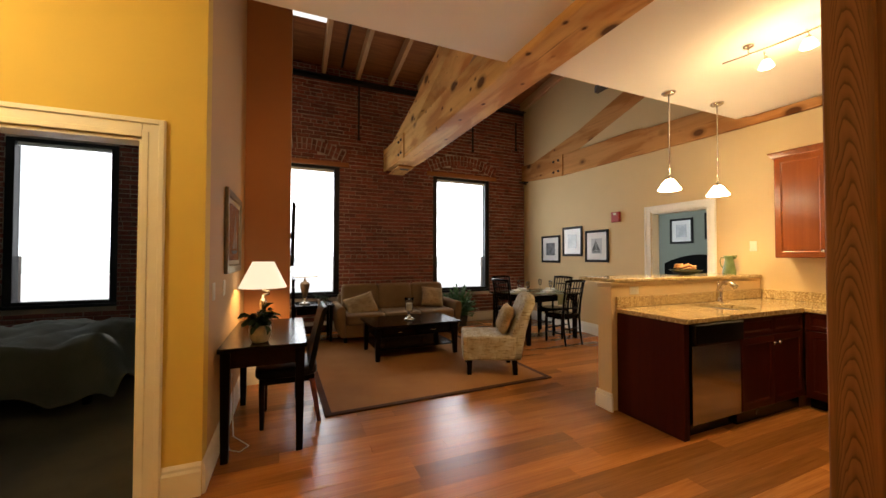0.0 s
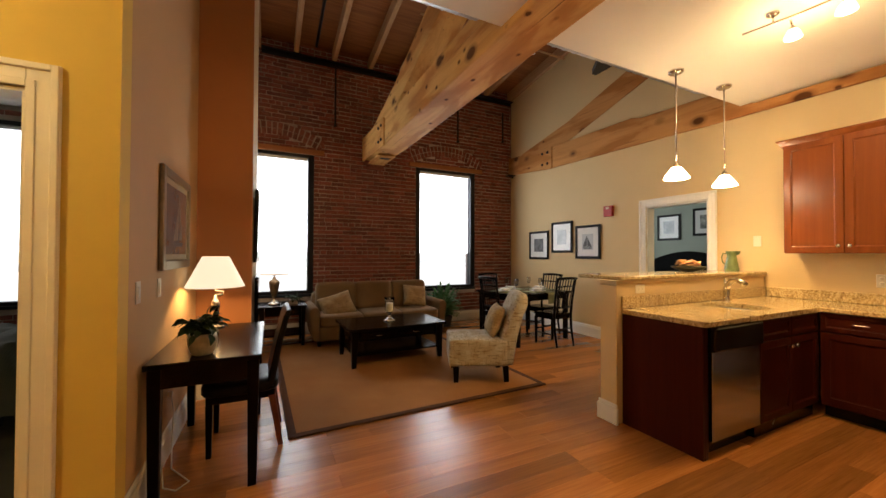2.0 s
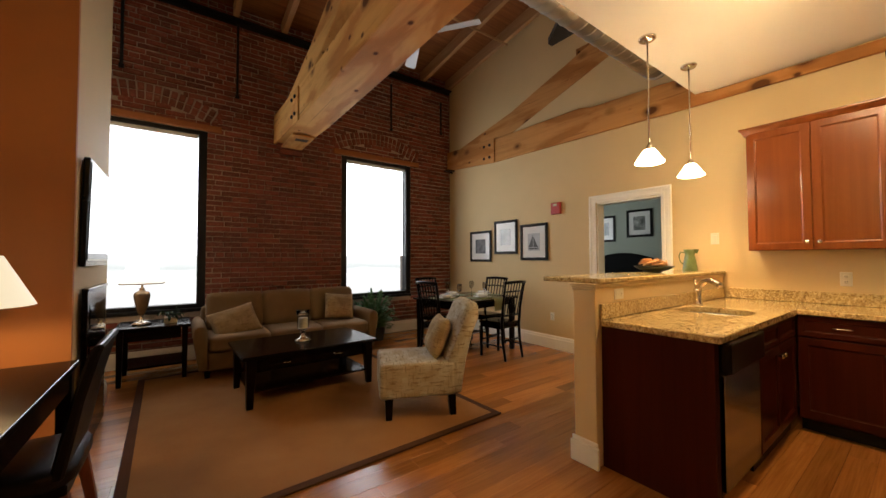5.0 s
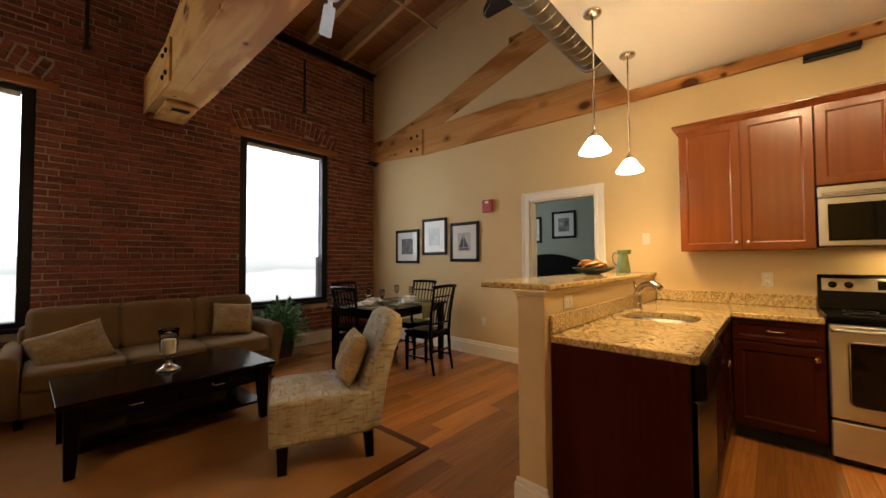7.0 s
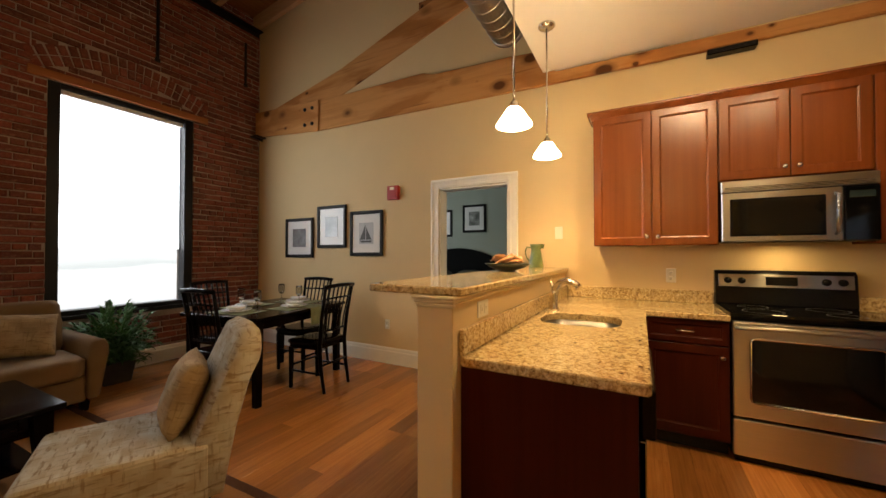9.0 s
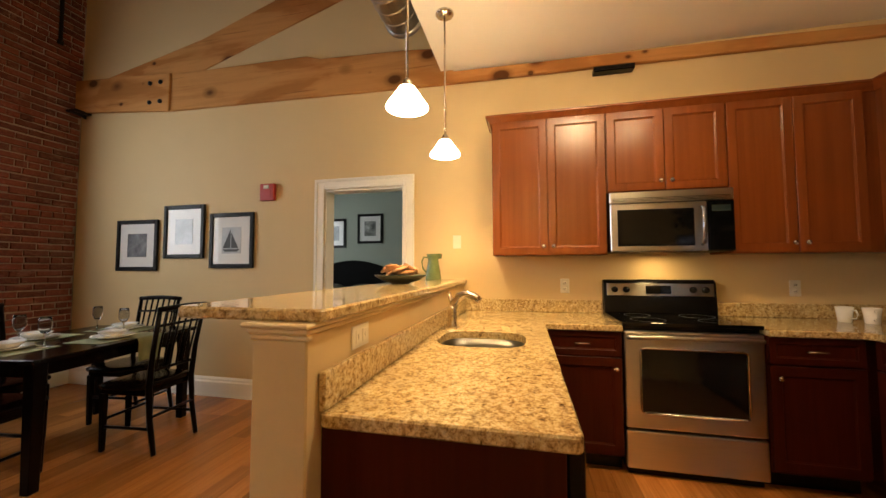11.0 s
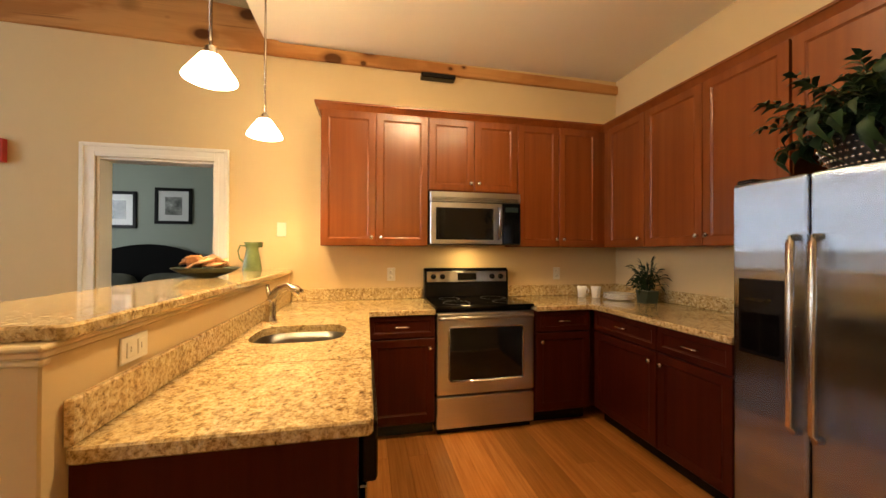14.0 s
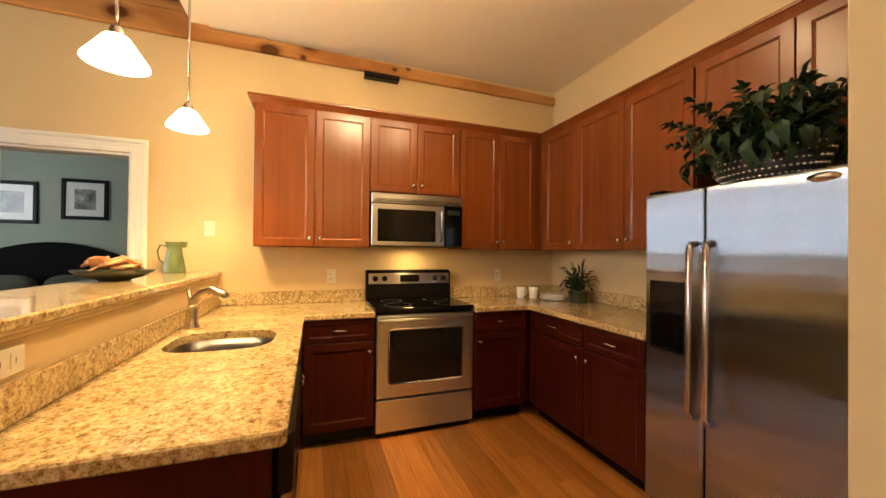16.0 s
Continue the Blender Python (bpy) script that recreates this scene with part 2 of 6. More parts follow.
def brick_mat():
    m, nt, b = nodes_of("old_brick")
    v = coords(nt, rand=False)
    oi = nt.nodes.new("ShaderNodeObjectInfo")
    ge = nt.nodes.new("ShaderNodeNewGeometry")
    ad = nt.nodes.new("ShaderNodeMath")
    ad.operation = 'ADD'
    nt.links.new(oi.outputs["Random"], ad.inputs[0])
    nt.links.new(ge.outputs["Random Per Island"], ad.inputs[1])
    fr = nt.nodes.new("ShaderNodeMath")
    fr.operation = 'FRACT'
    nt.links.new(ad.outputs[0], fr.inputs[0])
    col = ramp(nt, fr.outputs[0], [(0.0, (0.075, 0.028, 0.026)), (0.25, (0.18, 0.055, 0.043)), (0.6, (0.30, 0.078, 0.054)), (0.85, (0.38, 0.120, 0.085)), (1.0, (0.11, 0.052, 0.050))])
    g = noise_tex(nt, v, 45, 5, 0.65)
    col = mixc(nt, 0.5, col, ramp(nt, g, [(0.3, (0.08, 0.030, 0.026)), (0.6, (0.27, 0.09, 0.066)), (0.8, (0.44, 0.28, 0.23))]))
    st = noise_tex(nt, coords(nt), 1.1, 4, 0.6)
    col = mixc(nt, ramp(nt, st, [(0.45, (0, 0, 0)), (0.75, (0.45, 0.45, 0.45))]), col, (0.16, 0.085, 0.06))
    sm = noise_tex(nt, coords(nt, (7, 7, 16)), 1.0, 5, 0.7)
    col = mixc(nt, ramp(nt, sm, [(0.56, (0, 0, 0)), (0.70, (0.6, 0.6, 0.6))]), col, (0.40, 0.25, 0.18))
    nt.links.new(col, b.inputs["Base Color"])
    b.inputs["Roughness"].default_value = 0.88
    b.inputs["Specular IOR Level"].default_value = 0.12
    bump(nt, b, g, 0.6, 0.006)
    return m


def picture_mat(name, dark, light, scale, seed):
    m, nt, b = nodes_of(name)
    tc = nt.nodes.new("ShaderNodeTexCoord")
    mp = nt.nodes.new("ShaderNodeMapping")
    mp.inputs["Location"].default_value = (seed, seed * 0.7, seed * 1.3)
    nt.links.new(tc.outputs["Object"], mp.inputs[0])
    n = noise_tex(nt, mp.outputs[0], scale, 5, 0.6, 0.5)
    nt.links.new(ramp(nt, n, [(0.3, dark), (0.55, tuple((a + c) / 2 for a, c in zip(dark, light))), (0.7, light)]), b.inputs["Base Color"])
    b.inputs["Roughness"].default_value = 0.5
    b.inputs["Coat Weight"].default_value = 1.0
    b.inputs["Coat Roughness"].default_value = 0.03
    return m


def timber(name, pale, mid, dark, axis):
    """Old sawn pine: broad reddish heartwood islands on a pale ground, knots and fine checks."""
    m, nt, b = nodes_of(name)
    s = [4.2, 4.2, 4.2]
    s[axis] = 1.25
    v = coords(nt, tuple(s), rand=True)
    patch = noise_tex(nt, v, 0.8, 4, 0.5, 0.6)
    col = ramp(nt, patch, [(0.44, pale), (0.53, tuple(0.6 * a + 0.4 * c for a, c in zip(pale, mid))), (0.58, mid), (0.75, shade(mid, 0.8))])
    s3 = [14, 14, 14]
    s3[axis] = 0.9
    g = noise_tex(nt, coords(nt, tuple(s3), rand=True), 1.0, 5, 0.6, 0.8)
    col = mixc(nt, ramp(nt, g, [(0.48, (0, 0, 0)), (0.72, (0.40, 0.40, 0.40))]), col, tuple(0.5 * (a + c) for a, c in zip(mid, dark)))
    for k0, ka, r0 in ((2.6, 1.7, 0.10), (5.5, 4.0, 0.075)):
        k = [k0, k0, k0]
        k[axis] = ka
        vo = N(nt, "ShaderNodeTexVoronoi", Scale=1.0)
        nt.links.new(coords(nt, tuple(k), rand=True), vo.inputs["Vector"])
        col = mixc(nt, ramp(nt, vo.outputs["Distance"], [(r0, (0.95, 0.95, 0.95)), (r0 * 1.35, (0.45, 0.45, 0.45)), (r0 * 2.1, (0, 0, 0))]), col, shade(dark, 0.45))
    s2 = [40, 40, 40]
    s2[axis] = 0.7
    f = noise_tex(nt, coords(nt, tuple(s2), rand=True), 1.0, 3, 0.6)
    col = mixc(nt, ramp(nt, f, [(0.66, (0, 0, 0)), (0.74, (0.7, 0.7, 0.7))]), col, shade(dark, 0.6))
    nt.links.new(col, b.inputs["Base Color"])
    b.inputs["Roughness"].default_value = 0.7
    b.inputs["Specular IOR Level"].default_value = 0.12
    bump(nt, b, g, 0.35, 0.006)
    return m


def arched_grain(name, light, dark):
    """Flat-sawn board: nested arches up the middle of the face, straight grain at its edges."""
    m, nt, b = nodes_of(name)
    tc = nt.nodes.new("ShaderNodeTexCoord")
    sp = nt.nodes.new("ShaderNodeSeparateXYZ")
    nt.links.new(tc.outputs["Object"], sp.inputs[0])

    def calc(op, p, q):
        n = nt.nodes.new("ShaderNodeMath")
        n.operation = op
        for i, v in enumerate((p, q)):
            if isinstance(v, bpy.types.NodeSocket):
                nt.links.new(v, n.inputs[i])
            else:
                n.inputs[i].default_value = v
        return n.outputs[0]
    wob = noise_tex(nt, coords(nt, (14, 14, 3)), 1.0, 3, 0.5)
    ax = calc('ABSOLUTE', calc('ADD', sp.outputs[1], calc('MULTIPLY', calc('SUBTRACT', wob, 0.5), 0.025)), 0.0)
    level = calc('ADD', calc('ADD', sp.outputs[2], calc('MULTIPLY', calc('MULTIPLY', ax, ax), 120.0)), calc('MULTIPLY', wob, 0.22))
    band = calc('FRACT', calc('MULTIPLY', level, 15.0), 0.0)
    arch = ramp(nt, band, [(0.0, dark), (0.22, tuple((p + 2 * q) / 3 for p, q in zip(dark, light))), (0.6, light), (0.9, light), (1.0, dark)])
    g = noise_tex(nt, coords(nt, (60, 60, 1.6)), 1.0, 4, 0.6)
    straight = ramp(nt, g, [(0.3, shade(light, 0.55)), (0.6, light)])
    edge = ramp(nt, calc('MULTIPLY', ax, 10.0), [(0.32, (0, 0, 0)), (0.50, (1, 1, 1))])
    col = mixc(nt, edge, mixc(nt, 0.3, arch, straight), straight)
    nt.links.new(col, b.inputs["Base Color"])
    b.inputs["Roughness"].default_value = 0.6
    b.inputs["Specular IOR Level"].default_value = 0.15
    bump(nt, b, g, 0.2, 0.003)
    return m


M_TAN = plain("tan_wall_paint", (0.67, 0.50, 0.26), 0.75, var=0.03, scale=2, relief=0.05)
M_YELLOW = plain("yellow_wall_paint", (0.72, 0.53, 0.12), 0.75, var=0.03, scale=2, relief=0.05)
M_DESKWALL = plain("warm_tan_wall_paint", (0.57, 0.365, 0.18), 0.7, var=0.03, scale=2, relief=0.05)
M_ORANGE = plain("burnt_orange_paint", (0.46, 0.19, 0.065), 0.7, var=0.05, scale=2, relief=0.05)
M_GREEN = plain("sage_green_paint", (0.36, 0.40, 0.33), 0.75, var=0.03, scale=2, relief=0.05)
M_CEIL = plain("white_ceiling_paint", (0.90, 0.83, 0.71), 0.8, var=0.02, scale=2, relief=0.03)
M_TRIM = plain("white_trim_paint", (0.86, 0.83, 0.75), 0.4, var=0.03, scale=9, relief=0.03)
M_MORTAR = plain("mortar", (0.38, 0.30, 0.24), 0.95, var=0.45, scale=3, fine=200, relief=0.5)
M_BRICK = brick_mat()
M_FLOOR = wood("bamboo_floor", (0.45, 0.182, 0.042), (0.25, 0.086, 0.019), 0, 0.27, 16, 0.14, 0.03, True, False, 0.34)
M_SUB = plain("subfloor", (0.10, 0.05, 0.02), 0.8)
M_BEAM = timber("old_pine_timber", (0.72, 0.42, 0.14), (0.54, 0.25, 0.070), (0.20, 0.070, 0.020), 1)
M_BEAMW = timber("reddish_pine_timber", (0.56, 0.28, 0.095), (0.42, 0.18, 0.052), (0.17, 0.055, 0.016), 1)
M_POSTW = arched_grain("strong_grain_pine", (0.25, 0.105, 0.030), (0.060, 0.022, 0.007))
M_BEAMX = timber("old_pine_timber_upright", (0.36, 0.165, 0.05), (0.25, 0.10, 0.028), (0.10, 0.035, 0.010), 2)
M_DECK = wood("roof_deck_boards", (0.36, 0.15, 0.052), (0.17, 0.06, 0.022), 0, 0.7, 8, 0.0, 0.2, spec=0.1)
M_JOIST = wood("roof_joist_timber", (0.56, 0.35, 0.18), (0.38, 0.20, 0.09), 1, 0.7, 9, 0.0, 0.2, spec=0.1)
M_CHERRY = wood("cherry_cabinet", (0.235, 0.062, 0.013), (0.145, 0.034, 0.007), 2, 0.27, 3, 0.08, 0.01, spec=0.4)
# cherry with the shade below the worktop put into its base colour
M_CHERRY_SHADED = wood("shaded_cherry_panel", (0.060, 0.0095, 0.0035), (0.030, 0.0042, 0.002), 2, 0.33, 6, 0.0, 0.02, spec=0.13)
M_ESP = wood("espresso_wood", (0.006, 0.0025, 0.0018), (0.003, 0.0015, 0.001), 0, 0.16, 12, 0.0, 0.02, spec=0.10)
M_GRANITE = granite_mat()
M_STEEL = steel_mat(c=(0.53, 0.52, 0.50), rough=0.28, smear=0.85, across=2)
# the blue tint puts the windows' reflected daylight into the steel colour
M_STEELZ = brushed_door_mat("brushed_steel_day_tint", (0.42, 0.465, 0.54), 0.22, 0.92)
M_NICKEL = plain("satin_nickel", (0.60, 0.55, 0.48), 0.25, 1.0, 0.05)
M_CHROME = plain("polished_chrome", (0.75, 0.74, 0.72), 0.08, 1.0, 0.03, relief=0)
M_BLACK = plain("black_plastic", (0.004, 0.0035, 0.0035), 0.25, relief=0.02, spec=0.2)
M_BLACKGLASS = plain("black_glass", (0.003, 0.003, 0.003), 0.06, relief=0, spec=0.4)
M_BLACKMET = plain("dark_window_metal", (0.010, 0.009, 0.010), 0.4, spec=0.25)
M_WHITEPL = plain("white_plastic", (0.75, 0.70, 0.58), 0.4, var=0.02)
M_CERAM = plain("white_glazed_ceramic", (0.82, 0.80, 0.76), 0.12, var=0.02, relief=0, coat=0.4)
M_SOFA = fabric("tan_microfibre", (0.175, 0.105, 0.05), (0.22, 0.14, 0.07), 300, 0.9, 4)
M_CUSH = dash_fabric("patterned_cushion", (0.40, 0.29, 0.16), (0.27, 0.18, 0.09), (0.20, 0.13, 0.06))
M_DASH = dash_fabric()
M_RUG = fabric("sisal_weave", (0.25, 0.112, 0.036), (0.31, 0.150, 0.053), 500, 0.95, 3, 0.0, 0.5)
M_RUGB = fabric("brown_rug_border", (0.06, 0.025, 0.012), (0.08, 0.034, 0.016), 500, 0.95, 6, 0.0, 0.5)
M_LEATHER = plain("black_leather", (0.006, 0.005, 0.005), 0.38, var=0.2, fine=180, relief=0.25, spec=0.16)
M_GLASS = glass_mat()
M_DUCT = plain("galvanised_steel", (0.48, 0.46, 0.43), 0.35, 1.0, 0.15, 14)
M_LEAF = plain("green_leaf", (0.036, 0.082, 0.022), 0.45, var=0.35, scale=20)
M_LEAFD = plain("dark_green_leaf", (0.013, 0.032, 0.010), 0.5, var=0.4, scale=25, spec=0.2)
M_POT = plain("mottled_ceramic_pot", (0.46, 0.40, 0.30), 0.3, var=0.35, scale=24, relief=0.1)
M_DARKPOT = plain("dark_woven_pot", (0.025, 0.02, 0.016), 0.6, var=0.3, scale=40)
M_RED = plain("red_plastic", (0.42, 0.035, 0.03), 0.4)
M_MAT = plain("white_picture_mat", (0.76, 0.75, 0.72), 0.8, var=0.02, relief=0, coat=1.0)
M_CARPET = fabric("dark_olive_carpet", (0.055, 0.045, 0.026), (0.08, 0.065, 0.038), 420, 0.95, 4, 0.1, 0.6)
M_BEDDING = fabric("grey_olive_bedding", (0.065, 0.067, 0.050), (0.115, 0.112, 0.085), 200, 0.9, 3)
M_SHADE = emitter("lit_lamp_shade", (1.0, 0.84, 0.58), 0.95)
M_SHADE.node_tree.nodes["Principled BSDF"].inputs["Base Color"].default_value = (0.30, 0.29, 0.27, 1)
M_PGLASS = emitter("lit_frosted_glass", (1.0, 0.78, 0.46), 42.0)
M_BULB = emitter("lit_bulb", (1.0, 0.85, 0.6), 20)
M_SPOTGLASS = emitter("lit_spot_glass", (1.0, 0.86, 0.62), 3.0)


# ---- shape helpers ----
class B:
    """A mesh under way: boxes, turned shapes, tubes and prisms are added to it."""

    def __init__(self):
        self.v, self.f, self.s = [], [], []

    def add(self, bm, m=None, smooth=False):
        if m is not None:
            bm.transform(m)
        o = len(self.v)
        bm.verts.index_update()
        self.v += [tuple(v.co) for v in bm.verts]
        for f in bm.faces:
            self.f.append([o + v.index for v in f.verts])
            self.s.append(smooth)
        bm.free()
        return self

    def box(self, x0, x1, y0, y1, z0, z1, bev=0.0, seg=1, m=None, smooth=False):
        bm = bmesh.new()
        bmesh.ops.create_cube(bm, size=1)
        for v in bm.verts:
            v.co = ((x0 + x1) / 2 + v.co.x * (x1 - x0), (y0 + y1) / 2 + v.co.y * (y1 - y0), (z0 + z1) / 2 + v.co.z * (z1 - z0))
        if bev:
            bev = min(bev, 0.49 * min(abs(x1 - x0), abs(y1 - y0), abs(z1 - z0)))
            bmesh.ops.bevel(bm, geom=bm.edges[:], offset=bev, segments=seg, profile=0.5, affect='EDGES')
        return self.add(bm, m, smooth)

    def lathe(self, prof, cx=0, cy=0, n=20, m=None, cap=True):
        bm = bmesh.new()
        rings = []
        for r, z in prof:
            rings.append([bm.verts.new((cx + r * math.cos(2 * math.pi * i / n), cy + r * math.sin(2 * math.pi * i / n), z)) for i in range(n)])
        for a, c in zip(rings, rings[1:]):
            for i in range(n):
                bm.faces.new((a[i], a[(i + 1) % n], c[(i + 1) % n], c[i]))
        if cap:
            if prof[0][0] > 1e-5:
                bm.faces.new(rings[0][::-1])
            if prof[-1][0] > 1e-5:
                bm.faces.new(rings[-1])
        return self.add(bm, m, True)

    def tube(self, pts, r, n=8, radii=None):
        bm = bmesh.new()
        pts = [Vector(p) for p in pts]
        rings = []
        for i, p in enumerate(pts):
            d = (pts[min(i + 1, len(pts) - 1)] - pts[max(i - 1, 0)]).normalized()
            up = Vector((0, 0, 1)) if abs(d.z) < 0.95 else Vector((1, 0, 0))
            a = d.cross(up).normalized()
            c = a.cross(d)
            rr = radii[i] if radii else r
            rings.append([bm.verts.new(p + rr * (a * math.cos(2 * math.pi * k / n) + c * math.sin(2 * math.pi * k / n))) for k in range(n)])
        for a, c in zip(rings, rings[1:]):
            for k in range(n):
                bm.faces.new((a[k], a[(k + 1) % n], c[(k + 1) % n], c[k]))
        bm.faces.new(rings[0][::-1])
        bm.faces.new(rings[-1])
        bmesh.ops.recalc_face_normals(bm, faces=bm.faces[:])
        return self.add(bm, None, True)

    def prism(self, poly, axis, a, c, bev=0.0, m=None):
        """A flat outline drawn out along an axis: 0 takes (y, z), 1 takes (x, z), 2 takes (x, y)."""
        bm = bmesh.new()

        def p(u, w, d):
            return ((d, u, w), (u, d, w), (u, w, d))[axis]
        lo = [bm.verts.new(p(u, w, a)) for u, w in poly]
        hi = [bm.verts.new(p(u, w, c)) for u, w in poly]
        n = len(poly)
        for i in range(n):
            bm.faces.new((lo[i], lo[(i + 1) % n], hi[(i + 1) % n], hi[i]))
        bm.faces.new(lo[::-1])
        bm.faces.new(hi)
        bmesh.ops.recalc_face_normals(bm, faces=bm.faces[:])
        if bev:
            bmesh.ops.bevel(bm, geom=bm.edges[:], offset=bev, segments=1, affect='EDGES')
        return self.add(bm, m)

    def blob(self, cx, cy, cz, sx, sy, sz, p=4.0, n=16, m=None, rough=0.0):
        """A soft pillow-like solid: a rounded box."""
        bm = bmesh.new()
        bmesh.ops.create_uvsphere(bm, u_segments=n * 2, v_segments=n, radius=1)
        for v in bm.verts:
            d = v.co
            k = (abs(d.x) ** p + abs(d.y) ** p + abs(d.z) ** p) ** (-1 / p)
            q = d * k
            if rough:
                q *= 1 + rough * noise.noise(q * 3 + Vector((cx, cy, cz)))
            v.co = (cx + q.x * sx, cy + q.y * sy, cz + q.z * sz)
        return self.add(bm, m, True)

    def mesh(self, name):
        me = bpy.data.meshes.new(name)
        me.from_pydata(self.v, [], self.f)
        me.polygons.foreach_set("use_smooth", self.s)
        me.update()
        return me


def pillow_shape(w, h, t, seed=0):
    """A stuffed square pillow in local x-z: pinched corners, a thin seam all round, a few creases."""
    bm = bmesh.new()
    n = 18
    sheets = []
    for sgn in (-1, 1):
        g = []
        for j in range(n + 1):
            row = []
            for i in range(n + 1):
                u, v = 2 * i / n - 1, 2 * j / n - 1
                full = max(0.0, (1 - abs(u) ** 3.2) * (1 - abs(v) ** 3.2)) ** 0.55
                pull = 1 - 0.07 * (1 - u * u) * abs(v) ** 3 * 0.8
                pull2 = 1 - 0.07 * (1 - v * v) * abs(u) ** 3 * 0.8
                d = t * full * (1 + 0.16 * noise.noise(Vector((u * 2.2 + seed, v * 2.2, sgn)))) + 0.003
                row.append(bm.verts.new((u * w * pull2, sgn * d, v * h * pull)))
            g.append(row)
        for a, c in zip(g, g[1:]):
            for i in range(n):
                bm.faces.new((a[i], a[i + 1], c[i + 1], c[i]) if sgn < 0 else (a[i], c[i], c[i + 1], a[i + 1]))
        sheets.append(g)
    bmesh.ops.remove_doubles(bm, verts=bm.verts[:], dist=0.007)
    bmesh.ops.recalc_face_normals(bm, faces=bm.faces[:])
    return B().add(bm, None, True)


def part(name, b, material, parent=None, label="", m=None):
    """One mesh object, under a thing or a part when there is one."""
    me = b.mesh(name) if isinstance(b, B) else b
    if not me.materials:
        me.materials.append(material)
    ob = new(name, me)
    if parent is not None:
        ob.parent = parent
    if m is not None:
        ob.matrix_basis = m
    if label:
        ob["label"] = label
    return ob


def thing(name, m, label, category, group=""):
    ob = new(name)
    ob.empty_display_size = 0.1
    ob.matrix_basis = m
    return tagged(ob, label, category, group)


def setting(name, b, material, label, category="wall"):
    return tagged(part(name, b, material), label, category, kind="structure")


# ---- the large structure ----
WX, BY, CZ, EY = 6.70, 9.10, 3.00, 4.81      # kitchen wall, brick face, dropped ceiling, ceiling's edge
floor = setting("floor", B().box(-0.6, WX + 0.12, 0.5, BY + 0.1, -0.12, -0.018), M_SUB, "dark boards under the wooden floor", "floor")
setting("floor_bedroom_far", B().box(WX + 0.12, 10.6, 3.4, 9.4, -0.12, -0.002), M_CARPET, "dark carpet of the bedroom", "floor")
setting("floor_bedroom", B().box(-3.6, 1.21, 4.78, BY + 0.1, -0.016, 0.0), M_CARPET, "dark olive carpet of the bedroom", "floor")

# kitchen and dining wall with the doorway to the far bedroom
DY0, DY1, DH = 5.165, 5.955, 2.01
wb = B().box(WX, WX + 0.12, 1.48, DY0, 0, 5.9).box(WX, WX + 0.12, DY1, BY, 0, 5.9).box(WX, WX + 0.12, DY0, DY1, DH, 5.9)
setting("wall_east", wb, M_TAN, "tan painted plaster wall with a doorway")
setting("wall_kitchen", B().box(3.97, WX, 1.48, 1.60, 0, CZ), M_TAN, "tan painted kitchen wall behind the refrigerator")
setting("wall_stub", B().box(3.70, 3.97, 2.765, 2.90, 0, CZ, 0.004).box(3.84, 3.97, 1.48, 2.764, 0, CZ), M_TAN, "tan painted end wall beside the refrigerator")
# entry side
BDX0, BDX1 = 0.18, 1.036
wl = B().box(-0.6, BDX0, 4.72, 4.85, 0, CZ).box(BDX1, 1.335, 4.72, 4.85, 0, CZ).box(BDX0, BDX1, 4.72, 4.85, 2.022, CZ)
setting("wall_entry", wl, M_YELLOW, "yellow painted wall with an open bedroom doorway")
setting("wall_west", B().box(-0.72, -0.6, 0.4, 4.85, 0, CZ), M_YELLOW, "yellow painted entry wall")
setting("wall_south", B().box(-0.6, 3.84, 0.4, 0.52, 0, CZ).box(3.84, 3.97, 0.4, 1.48, 0, CZ), M_TAN, "tan painted wall")
# the second box is unseen, added to stop sun leaking past the corner
setting("wall_desk", B().box(1.215, 1.335, 4.851, BY, 0, 5.9).box(1.215, 1.335, EY - 0.14, 4.85, CZ + 0.101, 5.9), M_DESKWALL, "warm tan painted wall behind the desk")
setting("wall_chase", B().box(1.336, 1.786, 6.60, 6.64, 0, 5.9), M_ORANGE, "burnt orange painted wall beside the lamp")
setting("wall_television", B().box(1.336, 1.786, 6.641, 7.92, 0, 5.9), M_TAN, "tan painted wall holding the television")
setting("wall_bedroom", B().box(-3.7, -3.6, 4.85, BY, 0, 3.2).box(-3.7, -0.72, 4.75, 4.85, 0, 3.2), M_GREEN, "sage wall of the bedroom")
setting("wall_bedroom_inside", B().box(1.185, 1.211, 4.87, BY, 0, 3.2), M_GREEN, "sage wall of the bedroom")
setting("ceiling_bedroom", B().box(-3.7, 1.21, 4.85, BY, 3.2, 3.3), M_CEIL, "white bedroom ceiling", "ceiling")
# far bedroom
fb = B().box(10.4, 10.5, 3.4, 9.4, 0, 3.0).box(WX + 0.12, 10.4, 9.3, 9.4, 0, 3.0).box(WX + 0.12, 10.4, 3.4, 3.5, 0, 3.0)
setting("wall_far_bedroom", fb, M_GREEN, "sage green bedroom wall")
setting("wall_far_bedroom_inside", B().box(WX + 0.122, WX + 0.14, 3.5, DY0 - 0.1, 0, 3).box(WX + 0.122, WX + 0.14, DY1 + 0.1, 9.3, 0, 3), M_GREEN, "sage green bedroom wall")
setting("ceiling_far_bedroom", B().box(WX + 0.12, 10.5, 3.4, 9.4, 3.0, 3.1), M_CEIL, "white bedroom ceiling", "ceiling")
# dropped ceiling and the face above its edge
setting("ceiling", B().box(-0.7, WX + 0.12, 0.4, EY, CZ, CZ + 0.10, 0.003), M_CEIL, "white dropped plaster ceiling", "ceiling")
